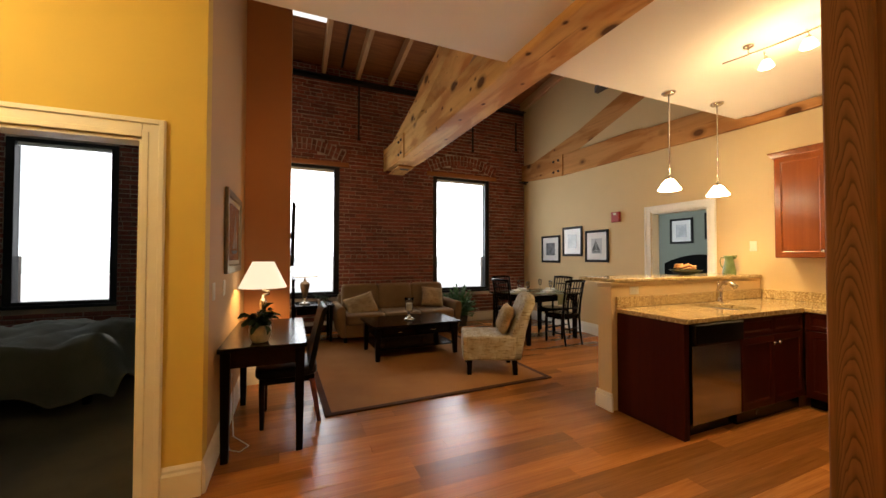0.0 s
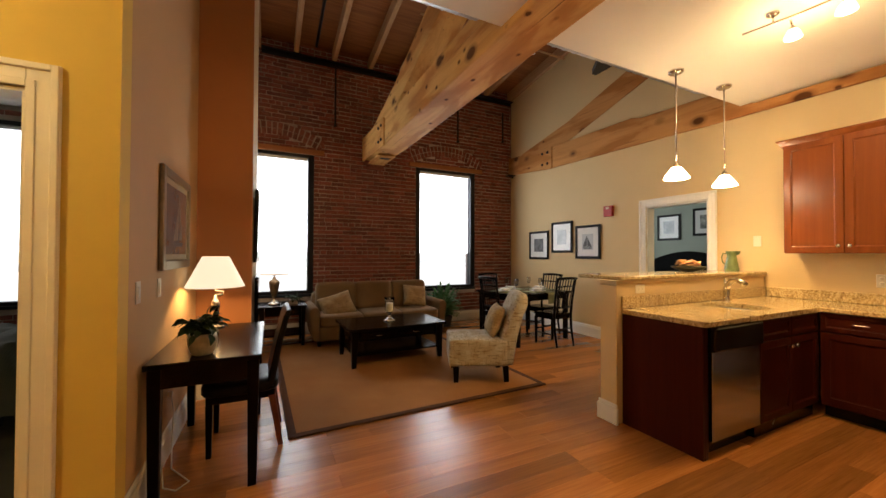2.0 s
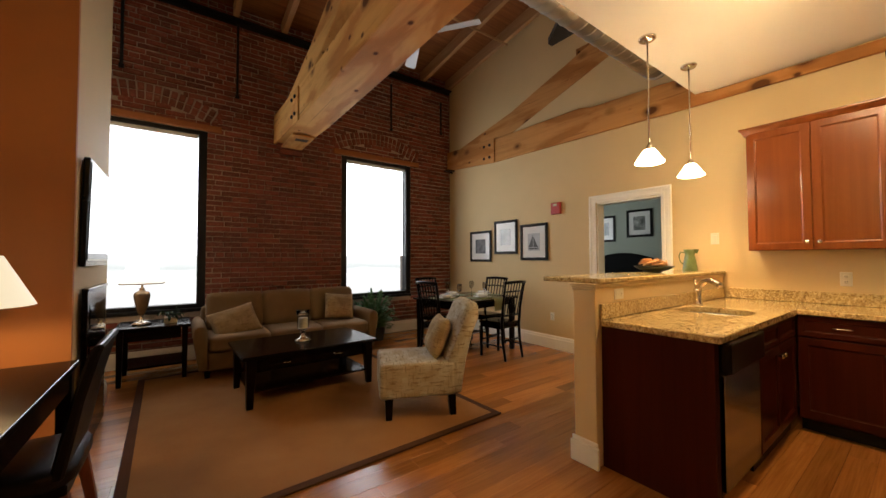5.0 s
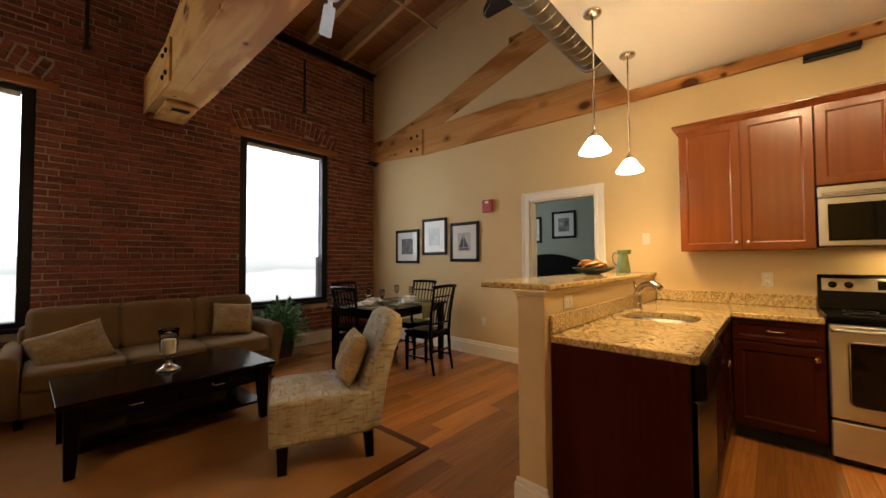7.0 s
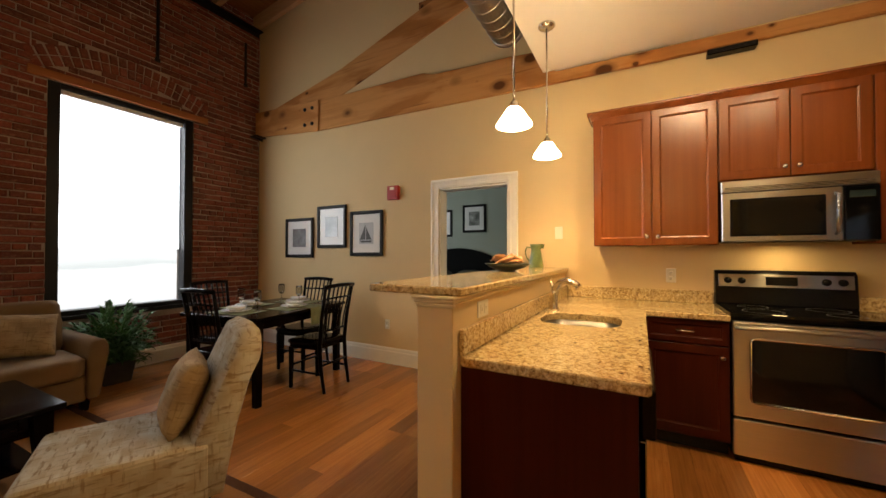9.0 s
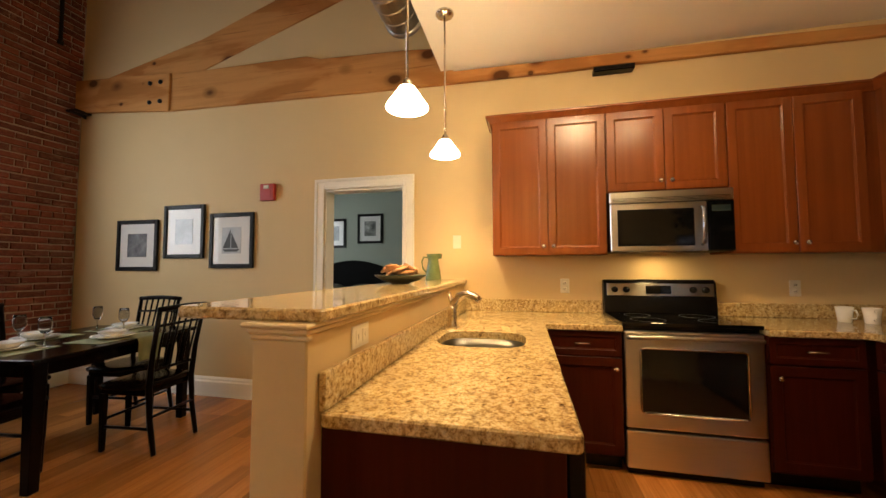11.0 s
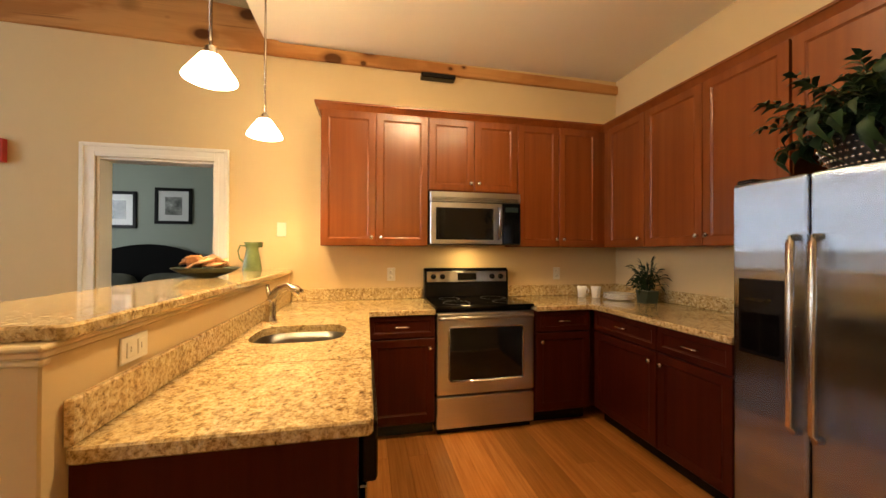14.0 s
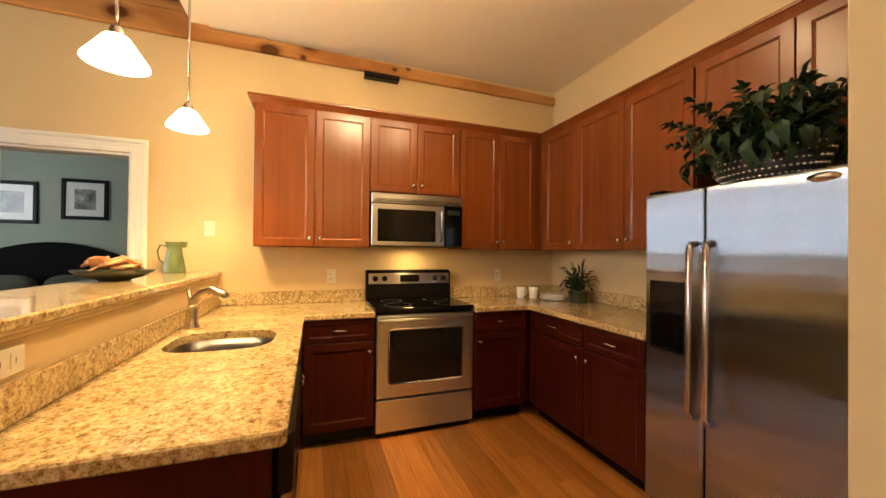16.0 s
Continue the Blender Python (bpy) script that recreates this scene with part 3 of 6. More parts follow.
setting("wall_above_ceiling", B().box(1.336, WX, EY - 0.14, EY - 0.02, CZ + 0.10, 5.9), M_TAN, "plaster face above the dropped ceiling")
# roof: boards on joists, rising away from the brick wall
SL = 0.135


def roof_z(y):
    return 4.85 + (BY - y) * SL


def roof_piece(b, x0, x1, y0, y1):
    return b.prism([(y0, roof_z(y0)), (y1, roof_z(y1)), (y1, roof_z(y1) + 0.08), (y0, roof_z(y0) + 0.08)], 0, x0, x1)


SKX0, SKX1, SKY0, SKY1 = 1.76, 2.27, 6.6, 8.05      # skylight
rb = roof_piece(B(), SKX1, WX + 0.12, EY - 0.2, BY + 0.3)
for p in ((1.2, SKX0, EY - 0.2, BY + 0.3), (SKX0, SKX1, EY - 0.2, SKY0), (SKX0, SKX1, SKY1, BY + 0.3)):
    roof_piece(rb, *p)
setting("ceiling_roof", rb, M_DECK, "brown roof boards between the joists", "ceiling")
setting("skylight", roof_piece(B(), SKX0 - 0.02, SKX1 + 0.02, SKY0 - 0.02, SKY1 + 0.02), emitter("bright_skylight_pane", (0.96, 0.98, 1.0), 0.95), "bright frosted skylight in the roof", "skylight").location.z = 0.004
for i, x in enumerate((1.75, 2.31, 2.92, 3.55, 4.16, 4.78, 5.40, 6.02, 6.62)):
    j = B().prism([(EY, roof_z(EY) - 0.20), (BY, roof_z(BY) - 0.20), (BY, roof_z(BY)), (EY, roof_z(EY))], 0, x - 0.035, x + 0.035, 0.004)
    tagged(part("roof_joist", j, M_JOIST), "weathered brown timber roof joist", "joist", "roof joists", "structure")

# ---- trusses ----
def truss(name, x0, x1, y_end, label, wall=False):
    t = thing(name, pose(0, 0, 0), label, "roof truss")
    pine = M_BEAMW if wall else M_BEAM
    top = 3.33
    if wall:
        lower = [(BY, 3.06), (7.76, 2.95), (6.3, 2.92), (4.82, 2.885), (3.2, 2.872), (1.605, 2.86), (1.605, 2.94), (2.4, 2.962), (3.4, 2.972), (4.70, 2.99), (4.75, 3.21), (5.16, 3.245), (6.0, 3.28), (6.15, 3.325), (7.76, 3.345), (BY, 3.43)]
    else:
        lower = [(BY, 3.01), (7.9, 2.95), (y_end, 2.92), (y_end, top), (BY, top)]
    part("bottom_chord", B().prism(lower, 0, x0, x1, 0.008), pine, t)
    # sloping rafter
    s = 0.315
    part("rafter", B().prism([(8.72, top + 0.02), (7.42, top + 0.015), (EY - 0.3, top + (7.42 - EY + 0.3) * s), (EY - 0.3, top + 0.37 + (7.42 - EY + 0.3) * s), (7.42, top + 0.37), (8.72, top + 0.10)], 0, x0 + 0.03, x1 - 0.03 if not wall else x1, 0.008), pine, t)
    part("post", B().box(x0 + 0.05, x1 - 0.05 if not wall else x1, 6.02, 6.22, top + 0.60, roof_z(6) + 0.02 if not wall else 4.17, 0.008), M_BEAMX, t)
    # end block with its bolts
    part("end_block", B().prism([(BY, 3.0 if not wall else 3.05), (7.77, 2.935), (7.77, 3.35), (BY, 3.42)], 0, x0 - 0.022, x0, 0.005), pine, t)
    for y in (7.88, 8.02):
        for z in (3.05, 3.26):
            part("bolt", B().lathe([(0.024, 0), (0.024, 0.012), (0.015, 0.02)], n=10, m=pose(x0 - 0.022, y, z, 0, -90, 0)), M_BLACKMET, t, "dark iron bolt head")
    return t


main = truss("timber_truss", 3.45, 3.825, 2.77, "old pine timber roof truss with iron bolts")
truss("timber_truss_in_wall", WX - 0.045, WX - 0.001, 1.5, "old pine timber truss set in the tan wall", True)
cb = thing("brick_corbel", pose(0, 0, 0), "dark brick corbel under the end of the truss", "corbel")
part("course", B().box(3.46, 3.815, 8.99, 9.095, 2.935, 3.008, 0.006), M_BRICK, cb)
part("course", B().box(3.50, 3.81, 9.03, 9.095, 2.86, 2.930, 0.006), M_BRICK, cb)
part("end_plate", B().box(3.50, 3.79, 8.30, 8.95, 2.930, 2.955, 0.004), M_BEAM, main, "pale timber plate under the chord")
part("notch", B().box(3.58, 3.74, 8.42, 8.52, 2.9275, 2.9295), M_BLACKMET, main)
for x, z0, z1 in ((1.73, 3.66, 4.60), (2.95, 3.60, 4.60), (5.37, 3.65, 4.45), (6.47, 3.80, 4.40)):
    st = thing("iron_strap", pose(x, BY - 0.006, z0), "narrow rusty iron strap let into the brick wall", "strap", "iron straps on the brick wall")
    part("bar", B().box(-0.016, 0.016, -0.012, 0.012, 0, z1 - z0, 0.003), M_BLACKMET, st)
    part("end_plate", B().box(-0.026, 0.026, -0.014, 0.012, -0.05, -0.001, 0.003), M_BLACKMET, st)
ld = thing("roof_ledger", pose(0, 0, 0), "dark steel angle under the joists along the brick wall", "ledger")
part("angle", B().box(1.79, WX - 0.02, BY - 0.012, BY - 0.006, 4.575, 4.648).box(1.79, WX - 0.02, BY - 0.11, BY - 0.0125, 4.635, 4.648), M_BLACKMET, ld)
cd = thing("conduit", pose(0, 0, 0), "dark conduit under the roof boards", "conduit")
part("tube", B().tube([(2.62, 5.6, roof_z(5.6) - 0.03), (2.62, 9.0, roof_z(9.0) - 0.03)], 0.022, 8), M_BLACKMET, cd)
ib = thing("iron_bracket", pose(WX - 0.10, BY - 0.10, 3.03), "black iron bracket in the corner under the truss", "bracket")
part("shelf", B().box(-0.06, 0.098, -0.06, 0.085, -0.01, 0.015, 0.003), M_BLACKMET, ib)
part("web", B().prism([(-0.05, -0.01), (0.08, -0.01), (0.08, -0.05)], 1, -0.01, 0.01), M_BLACKMET, ib)
tp = thing("timber_post", pose(3.62, 2.835, 0), "old pine timber post with a strong grain under the truss", "post")
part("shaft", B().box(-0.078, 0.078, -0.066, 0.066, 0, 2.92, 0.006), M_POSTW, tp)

# ---- windows in the brick wall ----
WINS = ((1.30, 2.61), (4.465, 5.785), (-1.84, -0.60))
Z0, Z1 = 0.665, 3.015
LINTEL = wood("rusty_lintel_board", (0.42, 0.17, 0.065), (0.27, 0.10, 0.04), 0, 0.75, 10, 0.0, 0.1, spec=0.1)
M_BLIND = plain("white_blind", (0.8, 0.8, 0.8), 0.6, var=0.01)


def window(i, x0, x1):
    w = tagged(new("window_%d" % i), "tall window in a dark metal frame, half-drawn white blind", "window", kind="structure")
    f = B()
    fw = 0.095
    xs = max(x0, 1.337) if i == 1 else x0
    for a, c, p, q in ((xs, xs + fw, Z0, Z1), (x1 - fw, x1, Z0, Z1), (xs + fw, x1 - fw, Z1 - 0.05, Z1), (xs + fw, x1 - fw, Z0, Z0 + 0.05)):
        f.box(a, c, 9.12, 9.26, p, q, 0.004)
    part("window_frame", f, M_BLACKMET, w)
    pane = part("pane", B().box(xs + fw, x1 - fw, 9.205, 9.209, Z0 + 0.05, Z1 - 0.05), M_GLASS, w)
    pane.visible_shadow = False
    part("window_sill", B().box(xs, x1, 9.085, 9.26, Z0 - 0.045, Z0, 0.006), M_BLACKMET, w)
    part("blind_rail", B().box(xs + fw + 0.01, x1 - fw - 0.01, 9.15, 9.19, Z1 - 0.10, Z1 - 0.052, 0.005), M_BLIND, w, "white blind head rail")
    if i != 3:
        cord = B().tube([(x1 - fw - 0.07, 9.165, Z1 - 0.1), (x1 - fw - 0.07, 9.165, Z1 - 1.0)], 0.0025, 5)
        part("blind_cord", cord, M_BLIND, w)


for i, (x0, x1) in enumerate(WINS):
    window(i + 1, x0, x1)
    if i < 2:
        tagged(part("lintel", B().box(max(1.337, x0 - 0.14), x1 + 0.16, 9.072, 9.14, Z1 + 0.004, Z1 + 0.085, 0.006), LINTEL), "rust-brown timber lintel over the window", "lintel", kind="structure")

# outside: a bright overcast street far off
m_out, nt, bs = nodes_of("bright_distance")
tc = nt.nodes.new("ShaderNodeTexCoord")
sx = nt.nodes.new("ShaderNodeSeparateXYZ")
nt.links.new(tc.outputs["Object"], sx.inputs[0])
nz = noise_tex(nt, coords(nt, (0.22, 1, 1.3)), 0.22, 4, 0.5)
mr = nt.nodes.new("ShaderNodeMath")
mr.operation = 'MULTIPLY_ADD'
mr.inputs[1].default_value, mr.inputs[2].default_value = 1.4, -0.45
nt.links.new(nz, mr.inputs[0])
ad = nt.nodes.new("ShaderNodeMath")
ad.operation = 'ADD'
nt.links.new(mr.outputs[0], ad.inputs[0])
zs = nt.nodes.new("ShaderNodeMath")
zs.operation = 'MULTIPLY'
zs.inputs[1].default_value = 0.25
nt.links.new(sx.outputs[2], zs.inputs[0])
nt.links.new(zs.outputs[0], ad.inputs[1])
oc = ramp(nt, ad.outputs[0], [(0.0, (0.95, 0.96, 0.94)), (0.18, (0.92, 0.93, 0.92)), (0.30, (0.70, 0.74, 0.73)), (0.45, (0.84, 0.87, 0.86)), (0.75, (1, 1, 1))])
nt.links.new(oc, bs.inputs["Emission Color"])
bs.inputs["Emission Strength"].default_value = 1.6
bs.inputs["Base Color"].default_value = (0, 0, 0, 1)
tagged(part("backdrop", B().box(-40, 45, 60, 60.2, -8, 40), m_out), "bright overcast street and sky in the distance", "backdrop", kind="structure")
tagged(part("ground", B().box(-400, 400, 9.7, 400, -0.9, -0.8), plain("pale_pavement", (0.84, 0.83, 0.80), 0.9)), "pale sunlit pavement outside", "ground", kind="structure")

# ---- door casings and baseboards ----
def casing(name, axis, a0, a1, h, at, out, w=0.10, label="white painted door casing"):
    """Moulded casing round an opening from a0 to a1 along an axis, on the wall face at, standing out by out."""
    d = tagged(new(name), label, "door casing", kind="structure")
    for lay, (wo, wi, t) in enumerate(((w, 0.0, 0.014), (w - 0.004, w - 0.03, 0.026), (0.03, 0.0, 0.020))):
        s = math.copysign(1, out)
        lo, hi = sorted((at + s * 0.002, at + s * t))
        for nm, p in (("jamb_casing", (a0 - wo, a0 - wi, 0, h + wo)), ("jamb_casing", (a1 + wi, a1 + wo, 0, h + wo)), ("head_casing", (a0 - wo * (lay == 0) , a1 + wo * (lay == 0), h + wi, h + wo))):
            q = (p[0], p[1], lo, hi) if axis == 0 else (lo, hi, p[0], p[1])
            if nm == "head_casing" and lay == 0:
                q = (a0, a1, lo, hi) if axis == 0 else (lo, hi, a0, a1)
            elif nm == "head_casing":
                q = (a0 - wi, a1 + wi, lo, hi) if axis == 0 else (lo, hi, a0 - wi, a1 + wi)
            part(nm, B().box(*q, p[2], p[3], 0.003), M_TRIM, d)
    return d


dc = casing("door_casing_1", 0, BDX0, BDX1, 2.022, 4.72, -1, 0.107)
lin = B().box(BDX1 - 0.018, BDX1 - 0.001, 4.722, 4.85, 0, 2.022).box(BDX0 + 0.001, BDX0 + 0.018, 4.722, 4.85, 0, 2.022).box(BDX0 + 0.018, BDX1 - 0.018, 4.722, 4.85, 2.004, 2.021)
part("jamb_lining", lin, M_TRIM, dc)
dc = casing("door_casing_2", 1, DY0, DY1, DH, WX, -1, 0.10)
lin = B().box(WX + 0.002, WX + 0.14, DY0 + 0.001, DY0 + 0.018, 0, DH).box(WX + 0.002, WX + 0.14, DY1 - 0.018, DY1 - 0.001, 0, DH).box(WX + 0.002, WX + 0.14, DY0 + 0.018, DY1 - 0.018, DH - 0.018, DH - 0.001)
part("jamb_lining", lin, M_TRIM, dc)


def baseboard(a, c, axis, at, out, h=0.19):
    s = math.copysign(1, out)
    poly = [(at, 0.0), (at + s * 0.018, 0.0), (at + s * 0.018, h - 0.05), (at + s * 0.012, h - 0.035), (at + s * 0.012, h - 0.02), (at + s * 0.004, h), (at, h)]
    b = B()
    bm = bmesh.new()
    lo = [bm.verts.new((a, u, z) if axis == 0 else (u, a, z)) for u, z in poly]
    hi = [bm.verts.new((c, u, z) if axis == 0 else (u, c, z)) for u, z in poly]
    for i in range(len(poly)):
        k = (i + 1) % len(poly)
        bm.faces.new((lo[i], lo[k], hi[k], hi[i]))
    bm.faces.new(lo[::-1])
    bm.faces.new(hi)
    bmesh.ops.recalc_face_normals(bm, faces=bm.faces[:])
    b.add(bm)
    setting("baseboard", b, M_TRIM, "white painted moulded baseboard", "baseboard")


baseboard(DY1 + 0.102, BY - 0.02, 1, WX - 0.001, -1)
baseboard(4.80, DY0 - 0.102, 1, WX - 0.001, -1)
baseboard(1.355, WX - 0.02, 0, BY - 0.012, -1)
baseboard(BDX1 + 0.109, 1.334, 0, 4.719, -1)
baseboard(-0.6, BDX0 - 0.109, 0, 4.719, -1)
baseboard(4.72, 6.59, 1, 1.336, 1)
baseboard(1.355, 1.786, 0, 6.599, -1)
baseboard(6.60, 7.92, 1, 1.787, 1)
baseboard(7.93, BY - 0.04, 1, 1.336, 1)

# ---- kitchen: half wall, bar and worktops ----
PX, HY0, HY1 = 4.42, 4.622, 4.775      # half wall
setting("wall_half", B().box(PX, WX - 0.001, HY0, HY1, 0, 1.108, 0.004), M_TAN, "tan painted half wall carrying the bar")
cap = B().box(PX - 0.010, WX - 0.002, HY0 - 0.008, HY1 + 0.012, 1.1085, 1.123, 0.004).box(PX - 0.020, WX - 0.002, HY0 - 0.014, HY1 + 0.022, 1.1235, 1.1355, 0.004)
cap.box(PX - 0.006, PX + 0.02, HY0 - 0.006, HY1 + 0.006, 1.092, 1.108, 0.005)
setting("trim_half_wall", cap, plain("cream_trim_paint", (0.72, 0.57, 0.33), 0.5, var=0.03), "cream moulded trim under the bar top", "trim")
fb2 = B().box(PX - 0.022, PX - 0.001, HY0 - 0.02, HY1 + 0.02, 0, 0.13, 0.004).box(PX - 0.014, PX - 0.001, HY0 - 0.013, HY1 + 0.013, 0.131, 0.16, 0.005)
fb2.box(PX, WX - 0.03, HY1 + 0.001, HY1 + 0.021, 0, 0.13, 0.004)
setting("baseboard_half_wall", fb2, M_TRIM, "white painted plinth round the half wall", "baseboard")


def slab_poly(pts, z0, z1, r=0.03):
    out = []
    n = len(pts)
    for i, p in enumerate(pts):
        a, q, c = Vector(pts[i - 1]), Vector(p), Vector(pts[(i + 1) % n])
        u, w = (a - q).normalized(), (c - q).normalized()
        for k in range(4):
            t = k / 3
            s0, s1 = q + u * r, q + w * r
            out.append(tuple((1 - t) ** 2 * s0 + 2 * t * (1 - t) * q + t * t * s1))
    return out


bar = thing("bar_top", pose(0, 0, 0), "polished speckled granite bar top on the half wall", "bar top")
part("slab", B().prism(slab_poly([(PX + 0.015, 4.59), (WX - 0.003, 4.59), (WX - 0.003, 5.04), (PX + 0.015, 5.04)], 0, 0), 2, 1.136, 1.168, 0.006), M_GRANITE, bar)

wt = thing("worktop", pose(0, 0, 0), "polished speckled granite worktop with a sink cut-out", "worktop")
CT, CB = 0.908, 0.870
SX0, SX1, SY0, SY1 = 5.29, 5.69, 4.11, 4.545       # sink opening


def worktop_piece(name, pts):
    part(name, B().prism(pts, 2, CB, CT, 0.005), M_GRANITE, wt)


# peninsula slab with a rounded sink opening, made as a ring of quads
def ring_slab(name, x0, x1, y0, y1, ox0, ox1, oy0, oy1, r):
    bm = bmesh.new()
    n = 48
    cx, cy = (ox0 + ox1) / 2, (oy0 + oy1) / 2
    inner, outer = [], []
    for i in range(n):
        a = 2 * math.pi * i / n
        c, s = math.cos(a), math.sin(a)
        k = (abs(c) ** 3.4 + abs(s) ** 3.4) ** (-1 / 3.4)
        inner.append((cx + c * k * (ox1 - ox0) / 2, cy + s * k * (oy1 - oy0) / 2))
        tx = ((x1 if c > 0 else x0) - cx) / c if abs(c) > 1e-6 else 1e9
        ty = ((y1 if s > 0 else y0) - cy) / s if abs(s) > 1e-6 else 1e9
        k = min(tx, ty)
        outer.append([cx + c * k, cy + s * k])
    for qx in (x0, x1):
        for qy in (y0, y1):
            j = min(range(n), key=lambda i: (outer[i][0] - qx) ** 2 + (outer[i][1] - qy) ** 2)
            outer[j] = [qx, qy]
    rows = [[bm.verts.new((*p, z)) for p in ring] for ring, z in ((inner, CB), (inner, CT), (outer, CT), (outer, CB))]
    for a, c in zip(rows, rows[1:] + rows[:1]):
        for i in range(n):
            bm.faces.new((a[i], a[(i + 1) % n], c[(i + 1) % n], c[i]))
    bmesh.ops.recalc_face_normals(bm, faces=bm.faces[:])
    part(name, B().add(bm), M_GRANITE, wt)


FRX = 6.072     # worktop front along the range wall
FRY = 2.285     # worktop front along the refrigerator wall
worktop_piece("slab", slab_poly([(4.468, 3.99), (5.0, 3.99), (5.0, 4.621), (4.468, 4.621)], 0, 0, 0.02))
ring_slab("slab", 5.0005, FRX, 3.99, 4.621, SX0, SX1, SY0, SY1, 0.08)
worktop_piece("slab", [(FRX + 0.0005, 3.527), (WX - 0.002, 3.527), (WX - 0.002, 4.621), (FRX + 0.0005, 4.621)])
worktop_piece("slab", [(FRX, FRY + 0.02), (FRX - 0.02, FRY), (4.99, FRY), (4.99, 1.602), (WX - 0.002, 1.602), (WX - 0.002, 2.757), (FRX, 2.757)])
for p in ((4.468, WX - 0.024, 4.601, 4.620), (WX - 0.022, WX - 0.002, 3.527, 4.600), (WX - 0.022, WX - 0.002, 1.624, 2.757), (4.99, WX - 0.002, 1.602, 1.622)):
    part("backsplash", B().box(*p, CT + 0.0005, CT + 0.10, 0.004), M_GRANITE, wt)

sink = thing("sink", pose(0, 0, 0), "undermounted brushed steel sink bowl", "sink")
bm = bmesh.new()
rows = []
for k, (sc, z) in enumerate(((1.06, CB - 0.001), (1.0, CB - 0.001), (0.985, CB - 0.10), (0.96, CB - 0.19), (0.88, CB - 0.22), (0.2, CB - 0.225), (0.18, CB - 0.23))):
    ring = []
    for i in range(40):
        a = 2 * math.pi * i / 40
        c, s = math.cos(a), math.sin(a)
        q = (abs(c) ** 3.4 + abs(s) ** 3.4) ** (-1 / 3.4) * sc
        ring.append(bm.verts.new(((SX0 + SX1) / 2 + c * q * (SX1 - SX0) / 2, (SY0 + SY1) / 2 + s * q * (SY1 - SY0) / 2, z)))
    rows.append(ring)
for a, c in zip(rows, rows[1:]):
    for i in range(40):
        bm.faces.new((a[i], a[(i + 1) % 40], c[(i + 1) % 40], c[i]))
bm.faces.new(rows[-1])
bmesh.ops.recalc_face_normals(bm, faces=bm.faces[:])
part("bowl", B().add(bm, None, True), steel_mat("sink_steel", 0, (0.13, 0.125, 0.115), 0.28), sink)
part("drain", B().lathe([(0.042, CB - 0.228), (0.042, CB - 0.224), (0.03, CB - 0.223), (0.0, CB - 0.226)], (SX0 + SX1) / 2, (SY0 + SY1) / 2), M_CHROME, sink)

fa = thing("faucet", pose(5.83, 4.55, CT) @ Matrix.Scale(0.92, 4), "satin nickel pull-out kitchen faucet", "faucet")
part("body", B().lathe([(0.040, 0), (0.040, 0.008), (0.034, 0.015), (0.030, 0.07), (0.032, 0.12), (0.028, 0.14)]), M_NICKEL, fa)
pts = [(0, 0, 0.10), (-0.004, -0.015, 0.16), (-0.012, -0.05, 0.205), (-0.022, -0.10, 0.222), (-0.034, -0.15, 0.205), (-0.042, -0.185, 0.175)]
part("spout", B().tube(pts, 0.016, 10, [0.032, 0.029, 0.025, 0.024, 0.027, 0.030]), M_NICKEL, fa)
part("lever", B().tube([(0.0, 0.0, 0.135), (0.02, 0.02, 0.19), (0.045, 0.03, 0.225)], 0.008, 8, [0.018, 0.013, 0.010]), M_NICKEL, fa)


# ---- cabinets ----
def shaker_door(parent, w, h, m, name="door", knob=None, pull=False, mat=None, frame_w=0.055):
    """A framed door or drawer front, its face in local x-z, standing out along -y."""
    mat = mat or M_CHERRY
    fw = min(frame_w, h * 0.3)
    ob = part(name, B().box(fw + 0.004, w - fw - 0.004, -0.0115, -0.001, fw + 0.004, h - fw - 0.004), mat, parent, m=m)
    bm = bmesh.new()
    loops = []
    for o, y in ((0.0, -0.0005), (0.0, -0.019), (0.002, -0.021), (fw - 0.003, -0.021), (fw, -0.019), (fw, -0.0165), (fw + 0.007, -0.0135), (fw + 0.008, -0.0105)):
        loops.append([bm.verts.new(p) for p in ((o, y, o), (w - o, y, o), (w - o, y, h - o), (o, y, h - o))])
    for a, c in zip(loops, loops[1:]):
        for i in range(4):
            bm.faces.new((a[i], a[(i + 1) % 4], c[(i + 1) % 4], c[i]))
    bmesh.ops.recalc_face_normals(bm, faces=bm.faces[:])
    part("frame", B().add(bm), mat, ob)
    if knob:
        part("knob", B().lathe([(0.006, 0), (0.005, 0.012), (0.014, 0.018), (0.016, 0.024), (0.010, 0.030), (0, 0.031)], n=12, m=pose(knob[0], -0.021, knob[1], 90)), M_NICKEL, ob, "satin nickel knob")
    if pull:
        c, z = w / 2, h / 2
        p = [(c - 0.045, -0.021, z), (c - 0.043, -0.040, z), (c - 0.02, -0.047, z + 0.002), (c + 0.02, -0.047, z + 0.002), (c + 0.043, -0.040, z), (c + 0.045, -0.021, z)]
        part("handle", B().tube(p, 0.005, 8, [0.008, 0.006, 0.0055, 0.0055, 0.006, 0.008]), M_NICKEL, ob, "satin nickel bar handle")
    return ob


